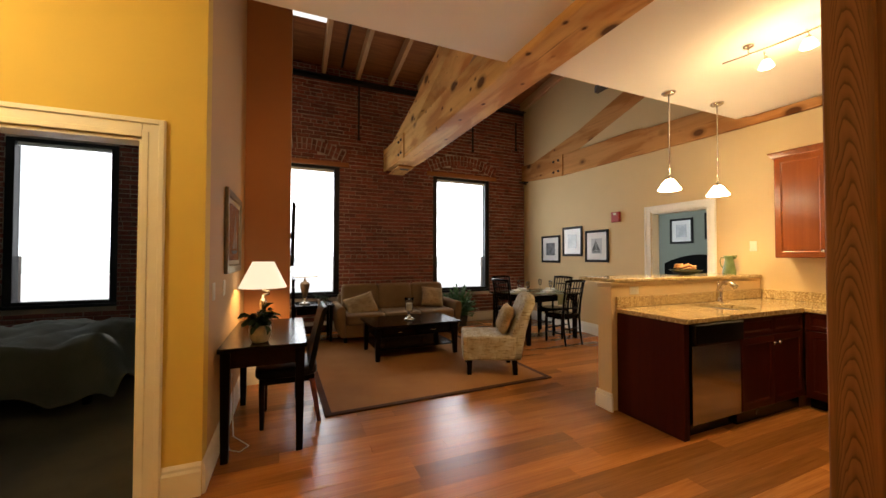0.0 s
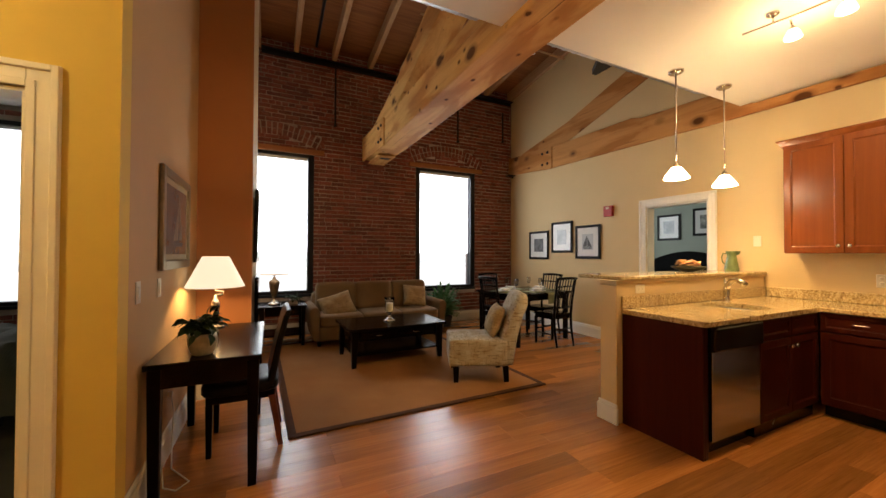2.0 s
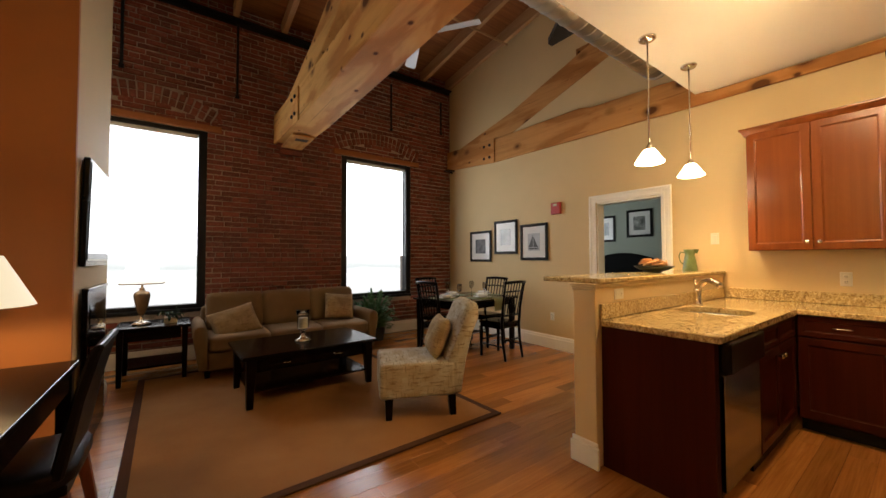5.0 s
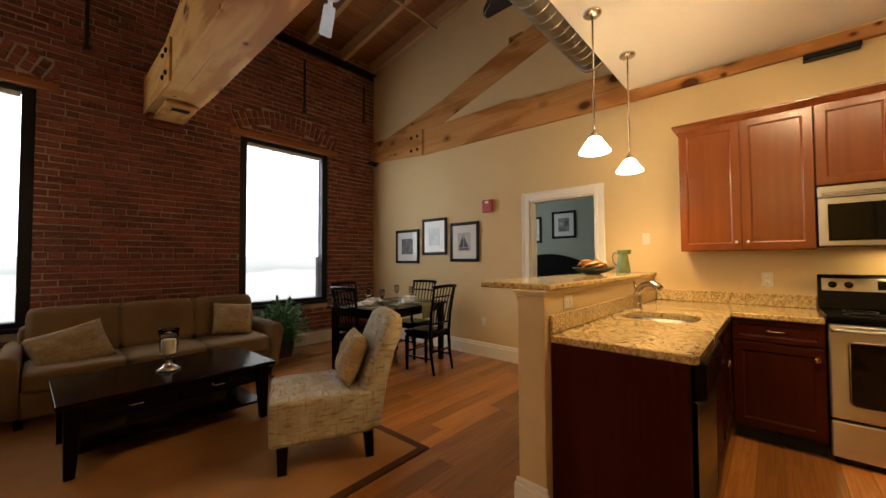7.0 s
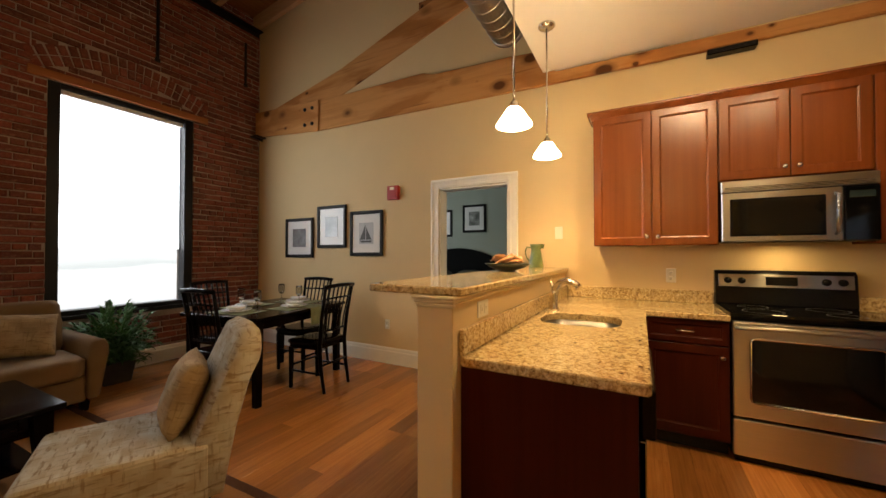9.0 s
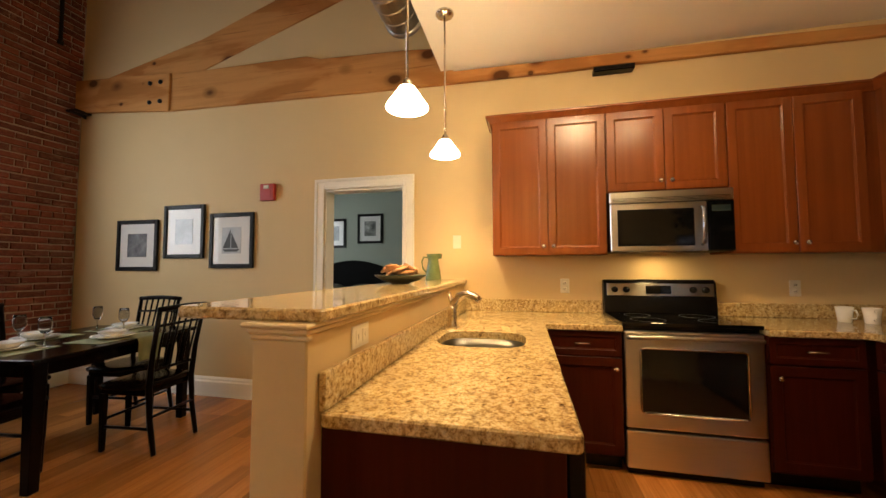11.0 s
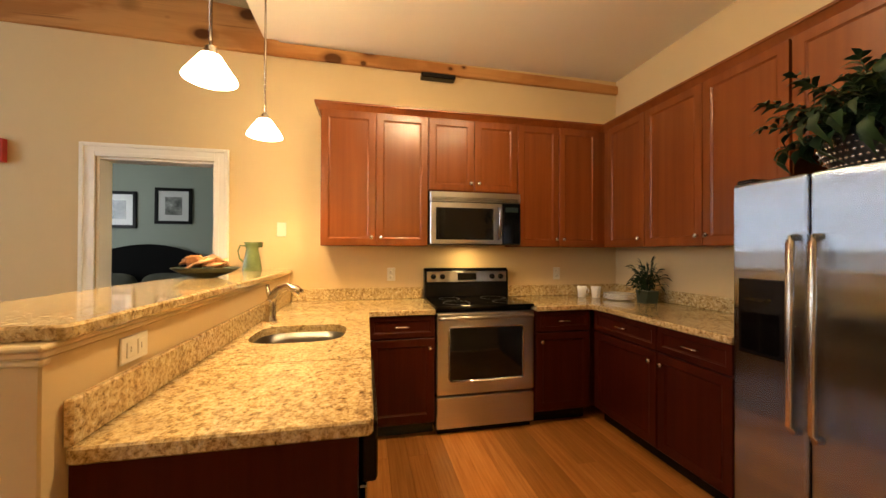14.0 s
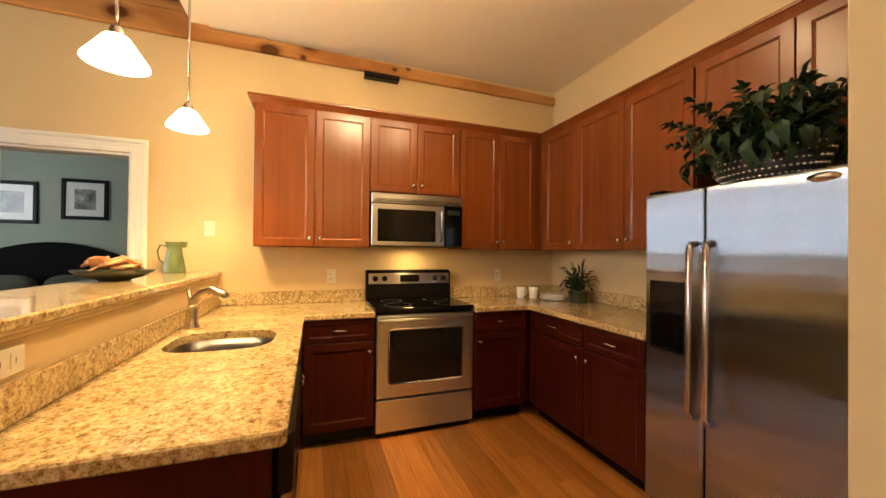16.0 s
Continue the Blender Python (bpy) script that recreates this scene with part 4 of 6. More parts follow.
def upper(x0, y0, rz, w, z0, z1, doors, label, knob_z=0.06, depth=0.305):
    """A wall cabinet; local x runs along its front, the doors stand out along -y."""
    c = thing("wall_cabinet", pose(x0, y0, z0, 0, 0, rz), label, "wall cabinet", "kitchen wall cabinets")
    h = z1 - z0
    part("body", B().box(0.001, w - 0.001, 0, depth, 0, h, 0.002), M_CHERRY, c)
    dw = (w - 0.006) / doors
    for i in range(doors):
        if doors == 1:
            kx = dw - 0.045
        else:
            kx = dw - 0.035 if i == 0 else 0.035
        shaker_door(c, dw - 0.006, h - 0.012, pose(0.006 + i * dw, -0.001, 0.006), knob=(kx, knob_z))
    return c


UZ0, UZ1 = 1.358, 2.392
UF = WX - 0.275        # front of range-wall cabinets
L = "cherry wood wall cabinet with framed doors"
upper(UF, 4.35, -90, 0.822, UZ0, UZ1, 2, L, depth=0.27)
upper(UF, 3.528, -90, 0.76, 1.803, UZ1, 2, "short cherry wood wall cabinet over the microwave", depth=0.27)
upper(UF, 2.768, -90, 0.765, UZ0, UZ1, 2, L, depth=0.27)
tagged(part("corner_filler", B().box(UF + 0.001, WX - 0.002, 1.605, 2.002, UZ0, UZ1).box(6.361, UF, 1.605, 1.929, UZ0, UZ1), M_CHERRY), "cherry wood corner filler of the cabinets", "filler", kind="structure")
UFY = 1.60 + 0.33
for (xa, xb, nd, za) in ((6.36, 5.93, 1, UZ0), (5.93, 4.965, 2, UZ0), (4.965, 4.07, 2, 1.78)):
    upper(xa, UFY, 180, xa - xb, za, UZ1, nd, L if za == UZ0 else "cherry wood wall cabinet over the refrigerator")


def crown(pts, closed=False):
    """Crown moulding along a line in plan; the profile leans out to the left of the line."""
    prof = [(0.0, 0.0), (0.010, 0.0), (0.013, 0.012), (0.022, 0.03), (0.033, 0.048), (0.040, 0.05), (0.040, 0.065), (0.0, 0.065)]
    bm = bmesh.new()
    rings = []
    P = [Vector(p) for p in pts]
    for i, p in enumerate(P):
        ns = []
        for a, c in ((i - 1, i), (i, i + 1)):
            if 0 <= a and c < len(P):
                d = (P[c] - P[a]).normalized()
                ns.append(Vector((-d.y, d.x)))
        nn = sum(ns, Vector((0, 0))) / len(ns)
        nn = nn / nn.length_squared if len(ns) > 1 else nn
        rings.append([bm.verts.new((p.x + nn.x * o, p.y + nn.y * o, UZ1 + z - 0.012)) for o, z in prof])
    for a, c in zip(rings, rings[1:]):
        for i in range(len(prof)):
            k = (i + 1) % len(prof)
            bm.faces.new((a[i], a[k], c[k], c[i]))
    bm.faces.new(rings[0])
    bm.faces.new(rings[-1][::-1])
    bmesh.ops.recalc_face_normals(bm, faces=bm.faces[:])
    return B().add(bm)


cr = crown([(3.972, UFY), (UF, UFY), (UF, 4.353), (WX - 0.003, 4.353)])
tagged(part("crown_moulding", cr, M_CHERRY), "cherry wood crown moulding on the wall cabinets", "moulding", kind="structure")


def base(x0, y0, rz, w, layout, label, depth=0.58):
    c = thing("base_cabinet", pose(x0, y0, 0, 0, 0, rz), label, "base cabinet", "kitchen base cabinets")
    part("body", B().box(0.001, w - 0.001, 0, depth, 0.10, CB - 0.002, 0.002), M_CHERRY_SHADED, c)
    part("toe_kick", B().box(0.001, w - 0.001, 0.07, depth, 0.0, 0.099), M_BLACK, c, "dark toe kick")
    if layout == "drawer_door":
        shaker_door(c, w - 0.012, 0.15, pose(0.006, -0.001, 0.715), "drawer", pull=True, mat=M_CHERRY_SHADED, frame_w=0.035)
        shaker_door(c, w - 0.012, 0.585, pose(0.006, -0.001, 0.118), knob=(w - 0.05, 0.52), mat=M_CHERRY_SHADED)
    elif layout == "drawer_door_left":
        shaker_door(c, w - 0.012, 0.15, pose(0.006, -0.001, 0.715), "drawer", pull=True, mat=M_CHERRY_SHADED, frame_w=0.035)
        shaker_door(c, w - 0.012, 0.585, pose(0.006, -0.001, 0.118), knob=(0.04, 0.52), mat=M_CHERRY_SHADED)
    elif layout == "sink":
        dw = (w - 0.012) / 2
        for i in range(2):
            shaker_door(c, dw - 0.004, 0.15, pose(0.006 + i * dw, -0.001, 0.715), "drawer", mat=M_CHERRY_SHADED, frame_w=0.035)
            shaker_door(c, dw - 0.004, 0.585, pose(0.006 + i * dw, -0.001, 0.118), knob=(dw - 0.045 if i == 0 else 0.04, 0.52), mat=M_CHERRY_SHADED)
    return c


BFX = 6.113
base(BFX, 4.0, -90, 0.475, "drawer_door", "shaded cherry base cabinet with a drawer beside the range")
base(BFX, 2.757, -90, 0.46, "drawer_door_left", "shaded cherry base cabinet with a drawer in the corner")
BFY = 2.265
base(6.09, BFY - 0.02, 180, 0.62, "drawer_door", "shaded cherry base cabinet with a drawer")
base(5.47, BFY - 0.02, 180, 0.475, "drawer_door_left", "shaded cherry base cabinet with a drawer beside the refrigerator")
base(5.155, 4.027, 0, 0.94, "sink", "shaded cherry sink cabinet in the peninsula", 0.02)
pe = thing("peninsula_end_cabinet", pose(0, 0, 0), "shaded cherry end cabinet side of the peninsula", "cabinet side")
part("board", B().box(4.485, 4.505, 4.027, 4.620, 0.0, CB - 0.001, 0.002), M_CHERRY_SHADED, pe)
part("side_stile", B().box(4.506, 4.545, 4.027, 4.065, 0.0, CB - 0.001, 0.002), M_CHERRY_SHADED, pe)
tagged(part("corner_cabinet_body", B().box(BFX + 0.03, WX - 0.002, 1.61, 2.29, 0.10, CB - 0.002), M_CHERRY_SHADED), "shaded cherry corner cabinet body", "base cabinet", kind="structure")

dw = thing("dishwasher", pose(4.548, 4.027, 0), "stainless steel dishwasher with a black control panel", "dishwasher")
part("tub", B().box(0.002, 0.598, 0, 0.55, 0.10, CB - 0.003), M_BLACK, dw)
part("door", B().box(0.004, 0.596, -0.022, -0.001, 0.115, 0.70, 0.004), M_STEELZ, dw)
part("control_panel", B().box(0.004, 0.596, -0.05, -0.001, 0.705, 0.866, 0.012, 2), M_BLACK, dw, "glossy black control panel")
part("kick_plate", B().box(0.004, 0.596, 0.05, 0.06, 0.0, 0.099), M_BLACK, dw)

# ---- range ----
rg = thing("electric_range", pose(6.125, 3.522, 0, 0, 0, -90), "stainless steel electric range with a black cooktop", "range")
RW = 0.758
part("body", B().box(0.002, RW - 0.002, 0.02, 0.565, 0.04, 0.90, 0.003), M_BLACK, rg)
part("cooktop", B().box(-0.002, RW + 0.002, -0.02, 0.565, 0.9005, 0.925, 0.006, 2), M_BLACKGLASS, rg)
for bx_, by_, br in ((0.19, 0.13, 0.105), (0.57, 0.13, 0.085), (0.19, 0.37, 0.085), (0.57, 0.37, 0.105)):
    part("burner_ring", B().lathe([(br, 0.9252), (br, 0.9258), (br - 0.006, 0.9258), (br - 0.006, 0.9252)], bx_, by_, 28, cap=False), plain("grey_burner_mark", (0.035, 0.035, 0.035), 0.3), rg)
dr = part("oven_door", B().box(0.004, RW - 0.004, -0.03, 0.018, 0.285, 0.875, 0.012, 2), M_STEEL, rg)
WA, WB, WC, WD = 0.10, RW - 0.10, 0.39, 0.765      # oven window
part("window", B().box(WA, WB, -0.034, -0.029, WC, WD, 0.018, 2), M_BLACKGLASS, dr, "dark glass oven window")
trim = [(WA + 0.015, WC - 0.007), (WB - 0.015, WC - 0.007), (WB + 0.002, WC), (WB + 0.007, WC + 0.015), (WB + 0.007, WD - 0.015), (WB + 0.002, WD), (WB - 0.015, WD + 0.007), (WA + 0.015, WD + 0.007), (WA - 0.002, WD), (WA - 0.007, WD - 0.015), (WA - 0.007, WC + 0.015), (WA - 0.002, WC), (WA + 0.015, WC - 0.007)]
part("window_trim", B().tube([(u, -0.034, w) for u, w in trim], 0.007, 8), M_CHROME, dr, "bright window trim")
part("handle", B().tube([(0.03, -0.03, 0.835), (0.035, -0.07, 0.842), (0.10, -0.078, 0.845), (RW / 2, -0.082, 0.846), (RW - 0.10, -0.078, 0.845), (RW - 0.035, -0.07, 0.842), (RW - 0.03, -0.03, 0.835)], 0.013, 10), M_STEEL, dr)
part("drawer", B().box(0.004, RW - 0.004, -0.028, 0.018, 0.045, 0.272, 0.010, 2), M_STEEL, rg)
part("foot_strip", B().box(0.02, RW - 0.02, 0.01, 0.05, 0.0, 0.04), M_BLACK, rg)
bg = part("back_panel", B().prism([(0.485, 0.925), (0.565, 0.925), (0.5700, 1.17), (0.525, 1.175), (0.5000, 1.15)], 0, 0.0, RW, 0.006), M_BLACK, rg)
part("control_face", B().prism([(0.4875, 1.055), (0.4925, 1.055), (0.4990, 1.145), (0.4940, 1.145)], 0, 0.02, RW - 0.02, 0.0015), M_STEEL, bg, "stainless steel control face")
part("clock", B().prism([(0.4860, 1.07), (0.4890, 1.07), (0.4945, 1.13), (0.4915, 1.13)], 0, 0.29, 0.46), M_BLACKGLASS, bg, "dark clock display")
for kx in (0.075, 0.155, RW - 0.155, RW - 0.075):
    part("knob", B().lathe([(0.024, 0), (0.022, 0.018), (0.014, 0.024), (0, 0.025)], n=14, m=pose(kx, 0.4910, 1.10, 86)), M_BLACK, bg, "black burner knob")

# ---- microwave ----
mw = thing("microwave", pose(UF - 0.078, 3.526, 1.368, 0, 0, -90), "stainless steel over-range microwave with a dark door", "microwave")
part("body", B().box(0.001, 0.757, 0.02, 0.345, 0.005, 0.42, 0.003), M_BLACK, mw)
part("vent_grille", B().box(0.001, 0.757, -0.004, 0.02, 0.345, 0.422, 0.006), M_STEEL, mw)
for k in range(3):
    part("vent_slot", B().box(0.02, 0.738, -0.0055, -0.0035, 0.356 + k * 0.009, 0.359 + k * 0.009), M_BLACK, mw)
md = part("door", B().box(0.003, 0.60, -0.006, 0.019, 0.008, 0.340, 0.006), M_STEEL, mw)
part("window", B().box(0.06, 0.51, -0.009, -0.005, 0.055, 0.285, 0.012, 2), M_BLACKGLASS, md, "dark glass door window")
part("window_bezel", B().box(0.048, 0.522, -0.0072, -0.004, 0.043, 0.297, 0.014, 2), M_BLACK, md)
part("handle", B().tube([(0.565, -0.006, 0.05), (0.566, -0.036, 0.06), (0.566, -0.042, 0.17), (0.566, -0.036, 0.29), (0.565, -0.006, 0.30)], 0.011, 8), M_STEELZ, md)
cp = part("control_panel", B().box(0.603, 0.757, -0.006, 0.019, 0.008, 0.340, 0.005), M_BLACKGLASS, mw, "black control panel")
for r_ in range(5):
    for c_ in range(3):
        part("button", B().box(0.625 + c_ * 0.04, 0.65 + c_ * 0.04, -0.0075, -0.0055, 0.04 + r_ * 0.038, 0.06 + r_ * 0.038), plain("grey_button_print", (0.004, 0.004, 0.004), 0.08, relief=0, spec=0.4) if r_ + c_ == 0 else bpy.data.materials["grey_button_print"], cp)
part("display", B().box(0.625, 0.735, -0.0075, -0.0055, 0.27, 0.31), plain("dim_display", (0.02, 0.03, 0.03), 0.1), cp)

# ---- refrigerator ----
fr = thing("refrigerator", pose(4.965, 2.31, 0, 0, 0, 180), "brushed stainless steel side-by-side refrigerator with a black dispenser", "refrigerator")
FW, FH = 0.87, 1.634
part("body", B().box(0.004, FW - 0.004, 0.075, 0.66, 0.02, FH - 0.01, 0.006), plain("dark_grey_cabinet", (0.06, 0.06, 0.06), 0.5), fr)
S = 0.300
d1 = part("freezer_door", B().box(0.0, S - 0.004, 0, 0.07, 0.09, FH, 0.014, 3), M_STEELZ, fr)
d2 = part("fridge_door", B().box(S + 0.004, FW, 0, 0.07, 0.09, FH, 0.014, 3), M_STEELZ, fr)
part("grille", B().box(0.01, FW - 0.01, 0.03, 0.07, 0.012, 0.085), M_BLACK, fr)
for k, d, x in ((0, d1, S - 0.034), (1, d2, S + 0.040)):
    part("handle", B().tube([(x, 0.0, 0.60), (x, -0.034, 0.604), (x, -0.044, 0.625), (x, -0.048, 0.95), (x, -0.044, 1.355), (x, -0.034, 1.376), (x, 0.0, 1.38)], 0.015, 10), M_NICKEL, d, "satin steel bow handle")
di = part("dispenser", B().box(0.03, S - 0.06, -0.006, 0.004, 0.86, 1.20, 0.008), M_BLACK, d1, "black ice and water dispenser")
part("recess", B().box(0.045, 0.20, -0.0085, -0.0055, 0.88, 1.05), M_BLACKGLASS, di)
part("buttons", B().box(0.06, 0.08, -0.009, -0.006, 1.10, 1.115).box(0.09, 0.11, -0.009, -0.006, 1.10, 1.115).box(0.12, 0.14, -0.009, -0.006, 1.10, 1.115).box(0.15, 0.17, -0.009, -0.006, 1.10, 1.115), bpy.data.materials["grey_button_print"], di)
part("badge", B().lathe([(0.045, 0), (0.045, 0.003), (0.0, 0.004)], n=24, m=pose(S + 0.40, 0.0, 1.60, 90) @ Matrix.Diagonal((1, 0.35, 1, 1))), M_CHROME, d2, "oval chrome badge")
for x in (0.05, FW - 0.05):
    part("hinge_cover", B().box(x - 0.04, x + 0.04, 0.01, 0.10, FH - 0.002, FH + 0.018, 0.006), M_BLACK, fr)

# ---- ceiling fixtures ----
def pendant(x, y, zb):
    p = thing("pendant_lamp", pose(x, y, 0), "brushed nickel pendant lamp with a lit white glass shade", "pendant lamp", "pendants over the bar")
    part("canopy", B().lathe([(0.062, CZ - 0.001), (0.062, CZ - 0.012), (0.05, CZ - 0.022), (0.012, CZ - 0.03), (0, CZ - 0.031)], n=24), M_NICKEL, p)
    part("rod", B().tube([(0, 0, CZ - 0.03), (0, 0, zb + 0.165)], 0.0065, 8), M_NICKEL, p)
    part("socket_cap", B().lathe([(0.012, zb + 0.17), (0.022, zb + 0.16), (0.026, zb + 0.125), (0.024, zb + 0.118)], n=16), M_NICKEL, p)
    sh = part("shade", B().lathe([(0.03, zb + 0.13), (0.04, zb + 0.125), (0.073, zb + 0.074), (0.099, zb + 0.036), (0.101, zb + 0.027), (0.096, zb + 0.025), (0.090, zb + 0.036), (0.066, zb + 0.074), (0.034, zb + 0.12)], n=28, cap=False), M_PGLASS, p, "lit white glass shade")
    return p


for (px, py), zb in zip(PEND, (1.998, 1.99)):
    pendant(px, py, zb)

tr = thing("track_light", pose(0, 0, 0), "brushed nickel track light with lit glass spots on the ceiling", "track light")
part("rail", B().tube([(5.0, 4.03, 2.93), (5.06, 3.75, 2.93), (5.08, 3.5, 2.93), (5.0, 3.0, 2.93), (4.9, 2.7, 2.93)], 0.007, 8), M_NICKEL, tr)
for (x, y) in ((5.04, 3.87), (4.97, 2.9)):
    part("stem", B().tube([(x, y, 2.93), (x, y, CZ - 0.015)], 0.006, 8).lathe([(0.035, CZ - 0.001), (0.035, CZ - 0.014), (0.008, CZ - 0.02)], x, y), M_NICKEL, tr)
for (x, y) in ((5.13, 3.80), (5.07, 3.53), (4.98, 2.98)):
    hd = part("spot_head", B().tube([(x - 0.03, y, 2.93), (x, y, 2.89)], 0.007, 8).lathe([(0.010, 2.895), (0.016, 2.89), (0.018, 2.865)], x, y, 12), M_NICKEL, tr)
    part("bulb", B().lathe([(0.014, 2.868), (0.022, 2.855), (0.028, 2.84), (0.024, 2.826), (0, 2.82)], x, y, 14), M_BULB, hd, "lit bulb")
    gl = part("glass", B().lathe([(0.026, 2.87), (0.042, 2.84), (0.05, 2.815), (0.047, 2.815), (0.039, 2.84), (0.021, 2.868)], x, y, 16, cap=False), M_SPOTGLASS, hd, "lit glass spot shade")
    gl.visible_shadow = False

du = thing("air_duct", pose(0, 0, 0), "galvanised spiral air duct above the ceiling's edge", "duct")
dy, dz, drr = 5.09, 3.40, 0.165
part("pipe", B().lathe([(drr, 0), (drr, 4.35)], n=28, m=pose(2.1, dy, dz, 0, 90, 0)), M_DUCT, du)
part("end_collar", B().lathe([(drr + 0.006, 0), (drr + 0.006, 0.05), (drr - 0.03, 0.07), (0, 0.07)], n=28, m=pose(6.43, dy, dz, 0, 90, 0)), M_DUCT, du)
sp = B()
for k in range(34):
    sp.lathe([(drr, 0), (drr + 0.006, 0.008), (drr, 0.016)], n=24, m=pose(2.12 + k * 0.127, dy, dz, 0, 90, 0) @ pose(0, 0, 0, 4, 0, 0), cap=False)
part("spiral_seam", sp, M_DUCT, du)
part("side_register", B().prism([(4.95, 5.24), (5.20, 5.24), (5.20, 5.50), (5.14, 5.50)], 2, 3.335, 3.395, 0.004), M_BLACKMET, du, "dark sheet metal outlet on the duct's side")
for x in (2.9, 4.9):
    part("hanger", B().box(x - 0.012, x + 0.012, dy - 0.004, dy + 0.004, dz + drr, roof_z(dy) - 0.01), M_DUCT, du)

FZ = 4.0
fan = thing("ceiling_fan", pose(4.60, 6.97, FZ), "white three-blade ceiling fan at rest under the roof joists", "ceiling fan")
M_FAN = plain("pale_grey_fan_paint", (0.62, 0.64, 0.66), 0.45, var=0.04)
part("downrod", B().lathe([(0.013, 0.09), (0.013, roof_z(6.97) - FZ)], n=12), M_FAN, fan)
part("canopy", B().lathe([(0.02, 0), (0.06, 0.05), (0.065, 0.075)], n=18, m=pose(0, 0, roof_z(6.97) - FZ - 0.075)), M_FAN, fan)
part("motor", B().lathe([(0.04, -0.07), (0.075, -0.055), (0.11, -0.02), (0.115, 0.03), (0.09, 0.075), (0.03, 0.10), (0.015, 0.105)], n=24), M_FAN, fan)
for k in range(3):
    mb = pose(0, 0, -0.01, 0, 0, 66 + 120 * k)
    bl = part("blade", B().prism([(0.20, -0.055), (0.24, -0.062), (0.74, -0.075), (0.765, -0.055), (0.765, 0.055), (0.74, 0.075), (0.24, 0.062), (0.20, 0.055)], 2, -0.004, 0.004, 0.002, m=mb @ pose(0, 0, 0, 12)), M_FAN, fan)
    part("blade_iron", B().prism([(0.09, -0.018), (0.20, -0.03), (0.27, -0.025), (0.27, 0.025), (0.20, 0.03), (0.09, 0.018)], 2, -0.010, -0.0045, 0.001, m=mb @ pose(0, 0, 0, 12)), M_FAN, bl)
pp = thing("sprinkler_pipe", pose(0, 0, 0), "thin dark sprinkler pipe under the roof joists", "pipe")
part("pipe", B().tube([(3.9, 7.5, 4.86), (6.69, 7.5, 4.86)], 0.017, 8), M_JOIST, pp)
part("drop", B().tube([(5.3, 7.5, 4.86), (5.3, 7.5, 4.74)], 0.012, 8).lathe([(0.022, 4.735), (0.022, 4.74), (0.01, 4.745)], 5.3, 7.5, 10), M_NICKEL, pp, "sprinkler head")
wv = thing("wall_vent", pose(WX - 0.047, 3.405, 2.835), "black slotted air vent on the wall below the timber", "vent")
part("body", B().box(-0.035, 0.045, -0.15, 0.15, -0.02, 0.022, 0.004), M_BLACK, wv)
for k in range(3):
    part("slat", B().box(-0.04, -0.034, -0.14, 0.14, -0.012 + k * 0.011, -0.006 + k * 0.011), M_BLACKMET, wv)

# ---- wall things ----
def framed_picture(name, m, w, h, border, mat_w, frame_mat, art, label, mat=None, group=""):
    """A framed picture in local x-z, its face along -y, its origin at the lower left."""
    p = thing(name, m, label, "picture", group)
    for nm, q in (("frame_side", (0, border, 0, h)), ("frame_side", (w - border, w, 0, h)), ("frame_rail", (border, w - border, 0, border)), ("frame_rail", (border, w - border, h - border, h))):
        part(nm, B().box(q[0], q[1], -0.028, -0.002, q[2], q[3], 0.005), frame_mat, p)
    part("mat_board", B().box(border - 0.002, w - border + 0.002, -0.014, -0.004, border - 0.002, h - border + 0.002), mat or M_MAT, p)
    k = border + mat_w
    part("print", B().box(k, w - k, -0.0165, -0.0142, k, h - k), art, p)
    return p


M_PFR = plain("black_picture_frame", (0.008, 0.007, 0.007), 0.35, relief=0.02, spec=0.15)
M_GOLDFR = plain("aged_silver_gold_frame", (0.22, 0.18, 0.12), 0.35, 0.7, 0.25, 30)
G = "framed prints on the dining wall"
grey = [picture_mat("grey_print_a", (0.010, 0.010, 0.012), (0.24, 0.25, 0.26), 7, 1.3), picture_mat("grey_print_b", (0.28, 0.30, 0.31), (0.55, 0.57, 0.58), 6, 5.1), picture_mat("grey_print_c", (0.40, 0.41, 0.42), (0.62, 0.62, 0.61), 5, 9.4)]
for k, (ya, yb, za, zb2) in enumerate(((8.46, 7.905, 1.245, 1.79), (7.825, 7.31, 1.373, 1.928), (7.24, 6.72, 1.27, 1.827))):
    pic = framed_picture("picture", pose(WX - 0.001, ya, za, 0, 0, -90), ya - yb, zb2 - za, 0.042, 0.105, M_PFR, grey[k], ("framed black-framed print of grey grass on the wall", "black-framed pale grey print on the wall", "black-framed grey print of a sailing boat")[k], group=G)
    if k == 2:
        w_, h_ = ya - yb, zb2 - za
        c = w_ / 2
        part("sail", B().prism([(c - 0.10, 0.20), (c - 0.01, 0.20), (c - 0.01, 0.39)], 1, -0.0176, -0.0167).prism([(c + 0.0, 0.20), (c + 0.085, 0.20), (c + 0.0, 0.36)], 1, -0.0176, -0.0167), plain("dark_grey_ink", (0.04, 0.04, 0.042), 0.6), pic)
        part("hull", B().prism([(c - 0.10, 0.19), (c - 0.07, 0.165), (c + 0.07, 0.165), (c + 0.10, 0.19)], 1, -0.0176, -0.0167), bpy.data.materials["dark_grey_ink"], pic)
art = picture_mat("brown_sepia_print", (0.030, 0.018, 0.010), (0.15, 0.09, 0.045), 3.5, 3.3)
sepia = framed_picture("picture", pose(1.336, 5.34, 1.232, 0, 0, 90), 0.80, 0.655, 0.06, 0.04, M_GOLDFR, art, "large sepia print in a silver-gold frame above the desk", plain("cream_mat", (0.36, 0.29, 0.20), 0.8))
